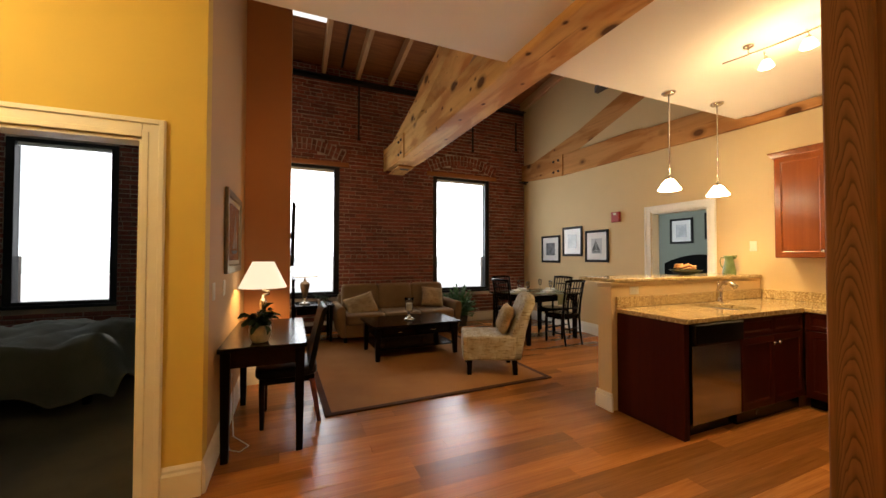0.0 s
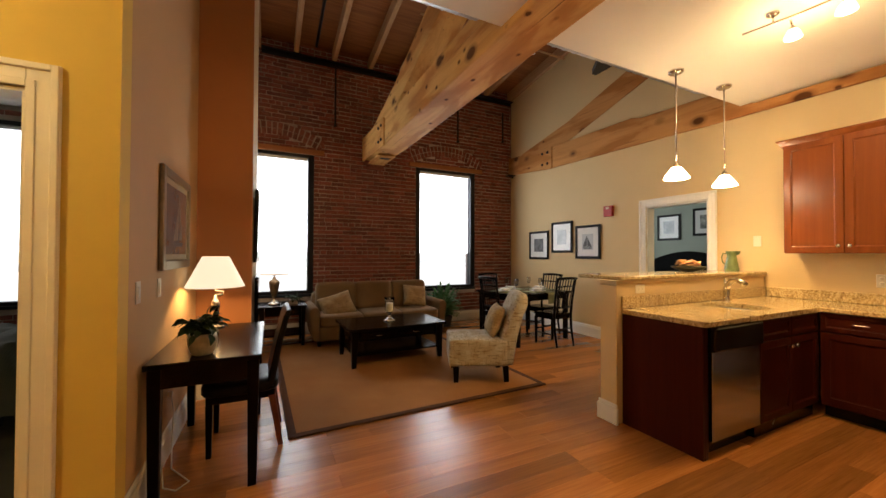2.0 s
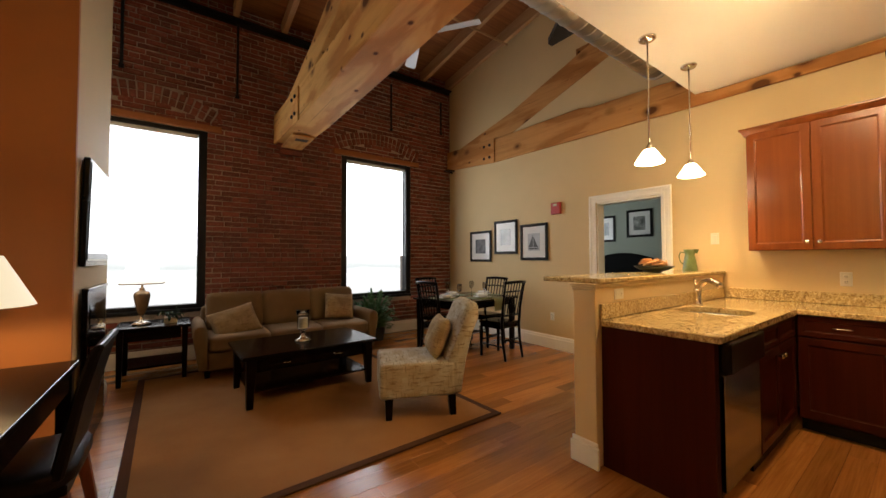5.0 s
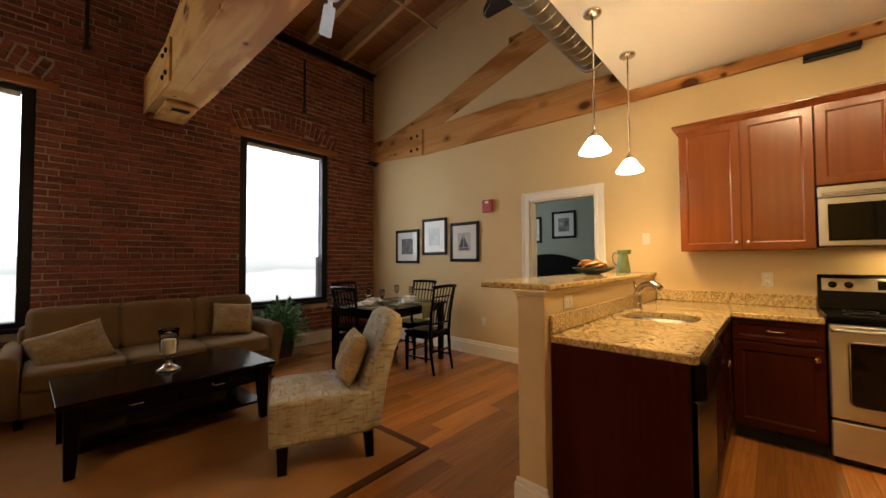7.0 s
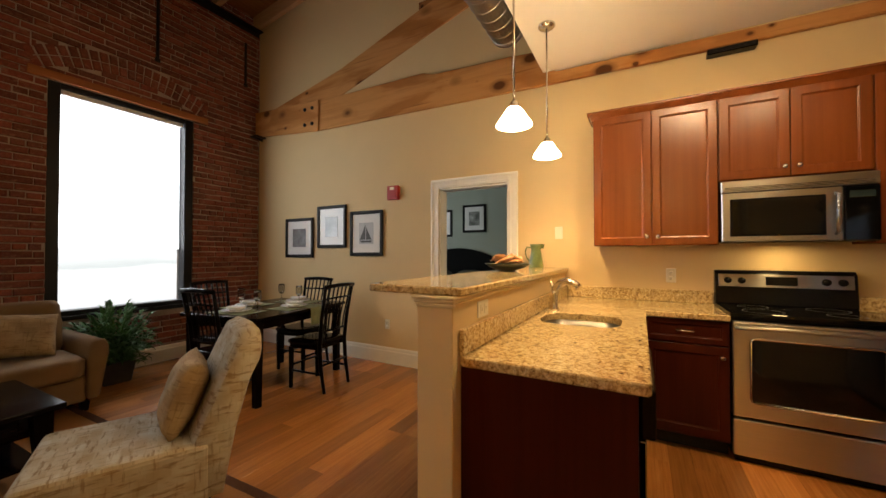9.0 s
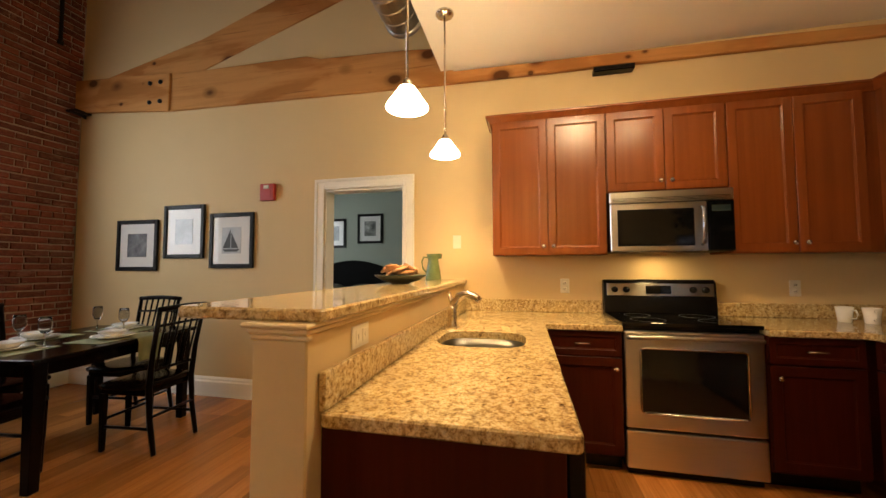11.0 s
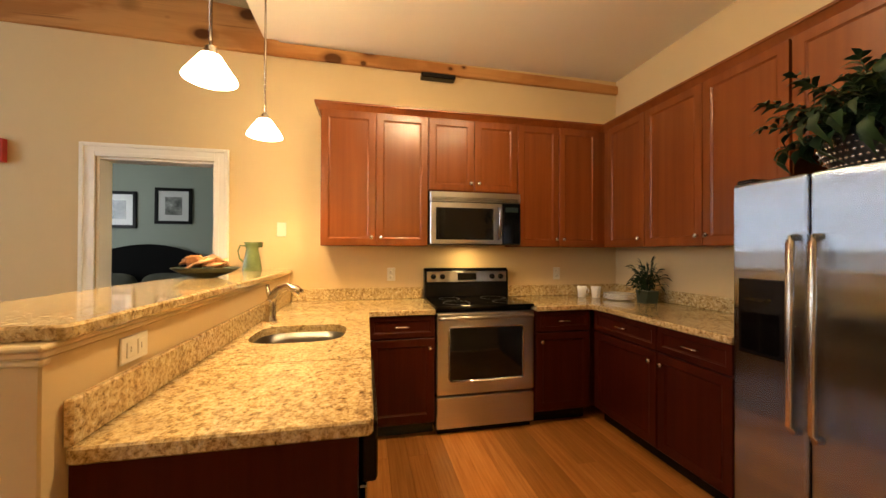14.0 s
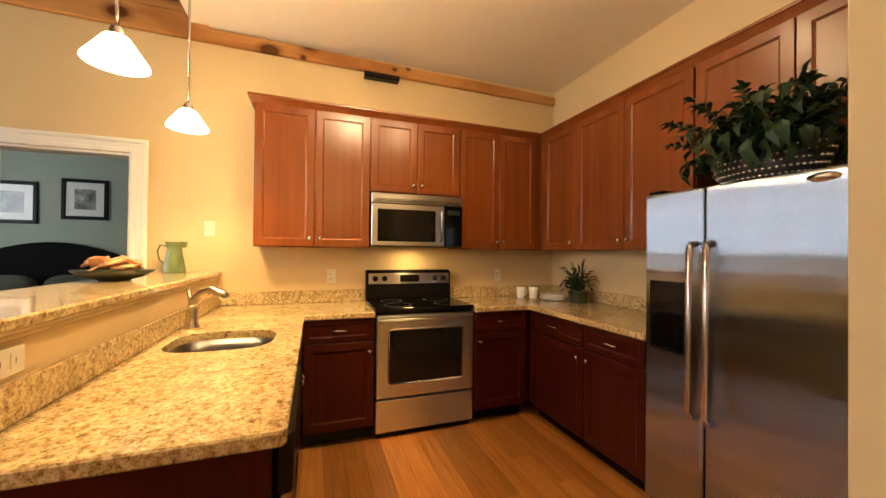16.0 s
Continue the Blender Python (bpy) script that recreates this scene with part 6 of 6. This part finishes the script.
sh_ = part("shade", B().lathe([(0.195, 0.445), (0.105, 0.70)], n=36, cap=False), m_ls, ur, "pale fabric shade")
part("shade_rim", B().lathe([(0.196, 0.440), (0.198, 0.440), (0.198, 0.452), (0.196, 0.452)], n=36, cap=False), plain("tan_shade_braid", (0.40, 0.26, 0.12), 0.8), sh_, "tan braid along the rim")
rnd = random.Random(21)
plant(pose(2.26, 8.40, 0.593), "small trailing plant in a pale box on the end table", B().box(-0.06, 0.06, -0.045, 0.045, 0, 0.07, 0.006), M_POT, foliage(24, 0.13, 0.12, 0.055, 0.03, 0.6, rnd, 0.07), M_LEAFD)

# ---- dining ----
DT = pose(5.64, 7.33, 0, 0, 0, 8)
dt = thing("dining_table", DT, "dark espresso dining table laid for four", "dining table")
part("tabletop", B().box(-0.60, 0.60, -0.47, 0.47, 0.728, 0.758, 0.006, 2), M_ESP, dt)
for q in ((-0.52, 0.52, -0.405, -0.385), (-0.52, 0.52, 0.385, 0.405), (-0.535, -0.515, -0.38, 0.38), (0.515, 0.535, -0.38, 0.38)):
    part("apron", B().box(*q, 0.645, 0.7275), M_ESP, dt)
for x in (-0.53, 0.53):
    for y in (-0.40, 0.40):
        part("leg", tapered_leg(x, y, 0.7275, 0.07, 0.055), M_ESPZ, dt)


def dining_chair():
    c = thing("dining_chair", pose(0, 0, 0), "dark espresso dining chair with a spindle back", "chair", "chairs round the dining table")
    part("seat", B().blob(0, 0.02, 0.45, 0.215, 0.205, 0.022, 6, 12), M_ESP, c)
    part("seat_rail", B().box(-0.185, 0.185, -0.16, 0.19, 0.39, 0.43, 0.005), M_ESP, c)
    for x in (-0.175, 0.175):
        part("leg", tapered_leg(x, 0.175, 0.40, 0.038, 0.028), M_ESPZ, c)
        part("back_post", B().tube([(x, -0.235, 0.0), (x, -0.195, 0.22), (x, -0.18, 0.44), (x * 1.03, -0.205, 0.68), (x * 1.1, -0.265, 1.0)], 0.018, 8, [0.015, 0.018, 0.02, 0.017, 0.014]), M_ESPZ, c)
        part("stretcher", B().tube([(x, 0.17, 0.17), (x, -0.20, 0.17)], 0.010, 6), M_ESPZ, c)
    part("stretcher", B().tube([(-0.175, 0.17, 0.22), (0.175, 0.17, 0.22)], 0.010, 6), M_ESPZ, c)
    part("stretcher", B().tube([(-0.175, -0.20, 0.25), (0.175, -0.20, 0.25)], 0.010, 6), M_ESPZ, c)
    part("top_rail", B().tube([(-0.205, -0.264, 0.985), (-0.1, -0.280, 0.992), (0, -0.285, 0.995), (0.1, -0.280, 0.992), (0.205, -0.264, 0.985)], 0.019, 8), M_ESPZ, c)
    part("cross_rail", B().tube([(-0.19, -0.236, 0.87), (0, -0.252, 0.875), (0.19, -0.236, 0.87)], 0.010, 6), M_ESPZ, c)
    part("lower_rail", B().tube([(-0.175, -0.188, 0.56), (0.175, -0.188, 0.56)], 0.012, 6), M_ESPZ, c)
    for k in range(6):
        x = -0.13 + k * 0.052
        part("spindle", B().tube([(x, -0.188, 0.56), (x * 1.04, -0.21, 0.70), (x * 1.1, -0.277, 0.985)], 0.0075, 6), M_ESPZ, c)
    return c


ch = dining_chair()
ch.matrix_basis = pose(5.81, 6.84, 0, 0, 0, 5)
copy_thing(ch, pose(5.14, 7.24, 0, 0, 0, -84))
copy_thing(ch, pose(6.12, 7.44, 0, 0, 0, 97))
copy_thing(ch, pose(5.47, 7.80, 0, 0, 0, 188))

M_GREENCLOTH = fabric("sage_green_linen", (0.20, 0.22, 0.11), (0.28, 0.29, 0.16), 200, 0.9, 6)
TZ = 0.7585
for k, (lx, ly, rz) in enumerate(((0.05, -0.25, 0), (-0.38, 0.02, -90), (0.40, 0.02, 90), (-0.05, 0.25, 180))):
    m = DT @ pose(lx, ly, TZ, 0, 0, rz)
    pm = thing("placemat", m, "sage green woven placemat on the dining table", "placemat", "placemats")
    mb = B().box(-0.22, 0.22, -0.145, 0.14, 0, 0.003, 0.001)
    part("cloth", mb, M_GREENCLOTH, pm)
    pl = thing("place_setting", m @ pose(0, 0, 0.0032), "stacked white plate and bowl on a placemat", "plate", "place settings")
    part("plate", B().lathe([(0.07, 0), (0.085, 0.004), (0.13, 0.018), (0.128, 0.021), (0.08, 0.008), (0, 0.007)], n=28), M_CERAM, pl)
    part("bowl", B().lathe([(0.04, 0.009), (0.06, 0.018), (0.09, 0.048), (0.087, 0.049), (0.055, 0.022), (0, 0.016)], n=26), M_CERAM, pl)
    wg = thing("wine_glass", m @ pose(0.16, 0.085, 0.0032), "clear wine glass on the dining table", "glass", "wine glasses")
    part("bowl", B().lathe([(0.034, 0), (0.034, 0.003), (0.006, 0.006), (0.004, 0.08), (0.02, 0.095), (0.034, 0.125), (0.033, 0.165), (0.029, 0.195), (0.027, 0.195), (0.031, 0.165), (0.032, 0.125), (0.018, 0.098), (0, 0.092)], n=20), M_GLASS, wg)
nk = thing("draped_napkin", DT @ pose(0.12, -0.475, TZ), "sage green cloth napkin hanging over the table edge", "napkin")
bm = bmesh.new()
gr = [[bm.verts.new((-0.10 + 0.2 * i / 8 * (1 - 0.25 * max(0, j - 3) / 7), 0.06 - 0.02 * j if j < 4 else -0.012 - 0.008 * math.sin(i * 1.7), 0.004 if j < 3 else 0.004 - 0.028 * (j - 3))) for i in range(9)] for j in range(10)]
for a, c in zip(gr, gr[1:]):
    for i in range(8):
        bm.faces.new((a[i], a[i + 1], c[i + 1], c[i]))
ex = bmesh.ops.extrude_face_region(bm, geom=bm.faces[:])
for v in ex["geom"]:
    if isinstance(v, bmesh.types.BMVert):
        v.co.y -= 0.003
        v.co.z += 0.002
bmesh.ops.recalc_face_normals(bm, faces=bm.faces[:])
part("cloth", B().add(bm, None, True), M_GREENCLOTH, nk)

M_LEAFM = plain("mid_green_leaf", (0.014, 0.037, 0.010), 0.5, var=0.5, scale=9, spec=0.3)
# ---- on the bar and the worktops ----
BZ = 1.1685
fbwl = thing("decorative_bowl", pose(5.81, 4.88, BZ), "dark leaf-shaped bowl of peach cloth petals on the bar", "bowl")
part("dish", B().lathe([(0.055, 0), (0.06, 0.005), (0.11, 0.022), (0.155, 0.052), (0.152, 0.056), (0.105, 0.03), (0, 0.018)], n=28, m=Matrix.Diagonal((0.8, 1.1, 1, 1))), plain("dark_bronze_dish", (0.03, 0.035, 0.02), 0.3, 0.2, 0.3, 30), fbwl)
M_PEACH = plain("peach_shell", (0.68, 0.36, 0.17), 0.5, var=0.25, scale=18)
rnd = random.Random(3)
for k in range(11):
    a = k * 1.7
    b_ = B().blob(0, 0, 0, rnd.uniform(0.042, 0.062), rnd.uniform(0.036, 0.052), rnd.uniform(0.008, 0.013), 2.0, 12, m=pose(math.cos(a) * 0.045, math.sin(a) * 0.075, 0.062 + rnd.uniform(0, 0.035), rnd.uniform(-35, 35), rnd.uniform(-35, 35), rnd.uniform(0, 180)), rough=0.5)
    part("shell", b_, M_PEACH, fbwl)
jg = thing("pitcher", pose(6.57, 4.86, BZ), "green glazed metal pitcher on the bar", "pitcher")
M_JUG = plain("green_glaze", (0.15, 0.20, 0.075), 0.22, var=0.25, scale=14, coat=0.4)
part("body", B().lathe([(0.066, 0), (0.068, 0.006), (0.062, 0.05), (0.048, 0.13), (0.043, 0.165), (0.050, 0.195), (0.058, 0.215), (0.055, 0.215), (0.046, 0.19), (0.039, 0.165), (0, 0.03)], n=26), M_JUG, jg)
part("spout", B().prism([(0.0, 0.0), (0.035, 0.045), (-0.035, 0.045)], 1, -0.02, 0.02, 0.004, m=pose(0.0, -0.052, 0.172, 0, 0, 0)), M_JUG, jg)
part("handle", B().tube([(0, 0.048, 0.185), (0, 0.085, 0.19), (0, 0.10, 0.15), (0, 0.088, 0.09), (0, 0.058, 0.06)], 0.006, 8), M_JUG, jg)
for k, (x, y) in enumerate(((6.52, 2.09), (6.46, 1.99))):
    mg = thing("mug", pose(x, y, CT, 0, 0, 200 - 40 * k), "white ceramic mug on the worktop", "mug", "mugs")
    part("cup", B().lathe([(0.03, 0), (0.034, 0.003), (0.038, 0.05), (0.045, 0.10), (0.042, 0.10), (0.035, 0.05), (0, 0.008)], n=22), M_CERAM, mg)
    part("handle", B().tube([(0.038, 0, 0.08), (0.062, 0, 0.082), (0.07, 0, 0.055), (0.06, 0, 0.03), (0.035, 0, 0.025)], 0.005, 8), M_CERAM, mg)
ps = thing("plate_stack", pose(6.30, 1.88, CT), "stack of white plates on the worktop", "plates")
for k in range(4):
    part("plate", B().lathe([(0.06, k * 0.012), (0.08, 0.004 + k * 0.012), (0.125, 0.018 + k * 0.012), (0.123, 0.021 + k * 0.012), (0.07, 0.009 + k * 0.012), (0, 0.009 + k * 0.012)], n=28), M_CERAM, ps)
rnd = random.Random(33)
plant(pose(6.08, 1.79, CT), "dark leafy plant in a small square pot on the worktop", B().prism([(-0.05, 0), (0.05, 0), (0.065, 0.10), (-0.065, 0.10)], 1, -0.055, 0.055, 0.004), plain("dark_green_pot", (0.03, 0.045, 0.025), 0.4),
      foliage(75, 0.13, 0.27, 0.055, 0.018, 0.6, rnd, 0.10, 0.7), M_LEAFD)
rnd = random.Random(41)
bsk = B().lathe([(0.14, 0), (0.15, 0.01), (0.185, 0.09), (0.19, 0.15), (0.175, 0.15), (0, 0.12)], n=30, m=Matrix.Diagonal((1.15, 0.6, 1, 1)))
big_l, big_s = foliage(150, 0.29, 0.27, 0.072, 0.042, 1.3, rnd, 0.13, 0.55)
low_l, low_s = foliage(60, 0.34, 0.10, 0.09, 0.05, 2.6, rnd, 0.12, 0.3)
fro_l, fro_s = foliage(48, 0.36, 0.31, 0.058, 0.024, 0.9, rnd, 0.12, 0.7, True)
for one, more in ((big_l, low_l), (big_l, fro_l), (big_s, low_s), (big_s, fro_s)):
    o = len(one.v)
    one.v += more.v
    one.f += [[o + i for i in t] for t in more.f]
    one.s += more.s
fp, bpt = plant(pose(4.52, 2.13, FH + 0.0005), "large trailing green plant in a black beaded basket on the refrigerator", bsk, plain("black_basket", (0.015, 0.013, 0.012), 0.35), (big_l, big_s), M_LEAFM, "basket")
for r_ in range(5):
    z = 0.02 + r_ * 0.026
    rr = 0.147 + 0.038 * min(1, z / 0.09) + 0.003
    for k in range(26):
        a = math.pi * (0.02 + 0.96 * (k + 0.5 * (r_ % 2)) / 26)
        if r_ == 0 and k == 0:
            bead = B().blob(0, 0, 0, 0.0075, 0.0075, 0.0075, 2, 4).mesh("bead")
            bead.materials.append(M_CHROME)
        part("bead", bead, M_CHROME, bpt, m=pose(1.15 * rr * math.cos(a), 0.6 * rr * math.sin(a), z))

# ---- bedrooms ----
bd = thing("bed", pose(-1.85, 6.50, 0), "bed with a rumpled grey-olive comforter", "bed")
part("mattress", B().box(0, 2.0, 0.05, 1.55, 0.12, 0.46, 0.05, 2), M_BEDDING, bd)
bm = bmesh.new()
nx, ny = 56, 48
gr = []
for j in range(ny):
    row = []
    for i in range(nx):
        u, w = i / (nx - 1), j / (ny - 1)
        x, y = -0.05 + 2.22 * u, -0.14 + 1.85 * w
        edge = min(min(2.12 - x, 1.0), y + 0.10, 1.66 - y)
        z = 0.58 - 0.45 * max(0, 1 - max(edge, 0) / 0.16) ** 1.3
        z += 0.12 * noise.noise(Vector((x * 2.6, y * 2.6, 0))) + 0.035 * noise.noise(Vector((x * 7, y * 7, 2)))
        hang = max(0.0, 1 - max(edge, 0) / 0.22)
        y -= 0.06 * hang * (math.sin(x * 11) + 0.6 * math.sin(x * 5.3 + 1))
        row.append(bm.verts.new((x, y, max(z, 0.04))))
    gr.append(row)
for a, c in zip(gr, gr[1:]):
    for i in range(nx - 1):
        bm.faces.new((a[i], a[i + 1], c[i + 1], c[i]))
part("comforter", B().add(bm, None, True), M_BEDDING, bd)
for x in (0.08, 1.92):
    for y in (0.12, 1.48):
        part("leg", tapered_leg(x, y, 0.12, 0.06, 0.05), M_ESPZ, bd)
M_BLACKCLOTH = plain("black_upholstery", (0.006, 0.006, 0.006), 0.8, spec=0.1)
hb = thing("bed", pose(10.38, 7.50, 0, 0, 0, 90), "bed with a black arched headboard against the green wall", "bed")
poly = [(-0.85, 0.0), (0.85, 0.0), (0.85, 1.20)] + [(0.85 - 1.7 * k / 14, 1.22 + 0.20 * math.sin(math.pi * k / 14)) for k in range(1, 14)] + [(-0.85, 1.20)]
part("headboard", B().prism(poly, 1, 0.0, 0.06, 0.006), M_BLACKCLOTH, hb)
part("mattress", B().box(-0.78, 0.78, 0.07, 2.0, 0.15, 0.62, 0.06, 3), M_BEDDING, hb)
for x in (-0.38, 0.38):
    part("pillow", B().blob(x, 0.26, 0.76, 0.34, 0.11, 0.20, 3, 14), M_BEDDING, hb)

# ---- brick wall ----
for i, q in enumerate((
        (1.22, WINS[0][0], BY + 0.03, BY + 0.40, -0.1, 5.4),
        (WINS[0][1], WINS[1][0], BY + 0.012, BY + 0.40, -0.1, 5.4),
        (WINS[1][1], WX + 0.12, BY + 0.012, BY + 0.40, -0.1, 5.4),
        (WINS[0][0], WINS[0][1], BY + 0.012, BY + 0.40, -0.1, Z0 - 0.046),
        (WINS[1][0], WINS[1][1], BY + 0.012, BY + 0.40, -0.1, Z0 - 0.046),
        (WINS[0][0], WINS[0][1], BY + 0.012, BY + 0.40, Z1 + 0.001, 5.4),
        (WINS[1][0], WINS[1][1], BY + 0.012, BY + 0.40, Z1 + 0.001, 5.4),
        (-3.7, WINS[2][0], BY + 0.012, BY + 0.40, -0.1, 3.4),
        (WINS[2][1], 1.22, BY + 0.012, BY + 0.40, -0.1, 3.4),
        (WINS[2][0], WINS[2][1], BY + 0.012, BY + 0.40, -0.1, Z0 - 0.046),
        (WINS[2][0], WINS[2][1], BY + 0.012, BY + 0.40, Z1 + 0.001, 3.4),
)):
    setting("wall_north_core_%d" % (i + 1), B().box(*q), M_MORTAR, "old grey-brown mortar of the brick wall")
bw = tagged(new("wall_north"), "old red-brown brick wall with arched window heads", "wall", kind="structure")
rnd = random.Random(8)
BLN, BHT, JT = 0.203, 0.058, 0.012


def brick_geo(x0, x1, z0, z1, y, r):
    """Front, sides and worn edges of one brick."""
    e = 0.005
    j = lambda: r.uniform(-0.0025, 0.0025)
    f = [(x0 + e + j(), y + j(), z0 + e + j()), (x1 - e + j(), y + j(), z0 + e + j()), (x1 - e + j(), y + j(), z1 - e + j()), (x0 + e + j(), y + j(), z1 - e + j())]
    m_ = [(x0, y + 0.006, z0), (x1, y + 0.006, z0), (x1, y + 0.006, z1), (x0, y + 0.006, z1)]
    k = [(a, y + 0.03, c) for a, _, c in m_]
    fc = [(0, 1, 2, 3)]
    for o in (0, 4):
        for i in range(4):
            n = (i + 1) % 4
            fc.append((o + i, o + 4 + i, o + 4 + n, o + n))
    return f + m_ + k, fc


ARCH = [((x0 + x1) / 2, (x1 - x0) / 2 + 0.10) for x0, x1 in WINS[:2]]
AZ, AR = Z1 + 0.10, 0.20     # spring and rise


def arch_z(cx, half, x):
    t = (x - cx) / half
    return AZ + AR * (1 - t * t) if abs(t) < 1.0 else None


rest = B()
variants = []
for k in range(8):
    v, f = brick_geo(-BLN / 2, BLN / 2, -BHT / 2, BHT / 2, 0, rnd)
    me = bpy.data.meshes.new("brick")
    me.from_pydata(v, [], f)
    me.materials.append(M_BRICK)
    variants.append(me)
made = 0
for row in range(74):
    z0 = -0.0 + row * (BHT + JT)
    z1 = z0 + BHT
    shift = (row % 2) * (BLN + JT) / 2 + rnd.uniform(-0.012, 0.012)
    header = row % 7 == 5
    ln = 0.095 if header else BLN
    x = -3.6 - shift
    while x < WX:
        a, c = x, x + ln + rnd.uniform(-0.004, 0.004)
        x = c + 0.007
        spans = [(max(a, -3.6), min(c, WX - 0.002))]
        zc = (z0 + z1) / 2
        for (w0, w1) in WINS:
            if z1 > Z0 - 0.05 and z0 < Z1 + 0.003:
                nxt = []
                for p, q in spans:
                    if q <= w0 or p >= w1:
                        nxt.append((p, q))
                    else:
                        if p < w0 - 0.02:
                            nxt.append((p, w0))
                        if q > w1 + 0.02:
                            nxt.append((w1, q))
                spans = nxt
        for p, q in spans:
            if q - p < 0.02 or (1.21 < (p + q) / 2 < 1.33) or ((p + q) / 2 < 1.22 and z1 > 3.2):
                continue
            keep = [(p, q)]
            for cx, half in ARCH:
                if p > cx + half or q < cx - half or not AZ - 0.1 < zc < AZ + AR + 0.25:
                    continue
                nxt, start = [], None
                steps = max(4, int((q - p) / 0.012))
                for i in range(steps + 1):
                    xx = p + (q - p) * i / steps
                    az = arch_z(cx, half, xx)
                    clear = az is None or not az - 0.042 < zc < az + 0.195
                    if clear and start is None:
                        start = xx
                    if start is not None and (not clear or i == steps):
                        if xx - start > 0.016:
                            nxt.append((start, xx - (0 if clear else 0.012)))
                        start = None
                keep = nxt
            if not keep:
                continue
            if len(keep) > 1 or keep[0] != (p, q):
                for p2, q2 in keep:
                    v, f = brick_geo(p2, q2, z0, z1, BY + rnd.uniform(-0.004, 0.003), rnd)
                    o = len(rest.v)
                    rest.v += v
                    rest.f += [[o + i for i in t] for t in f]
                    rest.s += [False] * len(f)
                continue
            y = BY + rnd.uniform(-0.004, 0.003)
            if made < 290 and abs(q - p - BLN) < 0.006 and 2.62 < p and q < 4.46 and 0.85 < z0 < 2.75:
                ob = part("brick", variants[rnd.randrange(8)], M_BRICK, bw, m=pose((p + q) / 2, y, zc, 0, rnd.uniform(-0.5, 0.5), 0))
                made += 1
            else:
                v, f = brick_geo(p, q + rnd.uniform(-0.008, 0.003), z0 + rnd.uniform(-0.003, 0.005), z1 + rnd.uniform(-0.005, 0.003), y, rnd)
                o = len(rest.v)
                rest.v += v
                rest.f += [[o + i for i in t] for t in f]
                rest.s += [False] * len(f)
for cx, half in ARCH:
    n = int(half * 2 / 0.072)
    for i in range(n):
        t = -1 + 2 * (i + 0.5) / n
        xx = cx + t * half
        az = AZ + AR * (1 - t * t)
        ang = math.atan2(-2 * AR * t, half)
        for ring in range(2):
            v, f = brick_geo(-0.032, 0.032, 0.004 + ring * 0.105, 0.098 + ring * 0.105, 0, rnd)
            o = len(rest.v)
            ca, sa = math.cos(ang), math.sin(ang)
            px = [(xx + a * ca - c * sa, BY + b - 0.002 + rnd.uniform(-0.003, 0.003), az - 0.03 + a * sa + c * ca) for a, b, c in v]
            if min(p_[0] for p_ in px) < 1.34 and cx < 3:
                continue
            rest.v += px
            rest.f += [[o + i2 for i2 in t2] for t2 in f]
            rest.s += [False] * len(f)
ob = part("brickwork", rest, M_BRICK, bw)
ob["kind"] = "stuff"

# ---- floor planks ----
rnd = random.Random(17)
PW = 0.128
pm_cache = {}
row = 0
y = 0.54
fixed = 0
while y < BY + 0.02:
    x = -0.6 if y < 4.70 else 1.336
    xe = 3.84 if y < 1.60 else WX - 0.002
    x -= 0
    first = True
    while x < xe - 0.02:
        ln = rnd.choice((0.92, 1.22, 1.53, 1.83))
        if first:
            ln = rnd.choice((0.4, 0.7, 1.0, 1.3))
            first = False
        e = min(x + ln, xe)
        key = round(e - x, 2)
        if key not in pm_cache:
            pm_cache[key] = B().box(0, key - 0.0008, 0, PW - 0.0008, -0.017, 0.0, 0.0006).mesh("plank")
            pm_cache[key].materials.append(M_FLOOR)
        part("plank", pm_cache[key], M_FLOOR, floor, m=pose(x, y, rnd.uniform(-0.0004, 0)))
        x += key
    y += PW
    row += 1
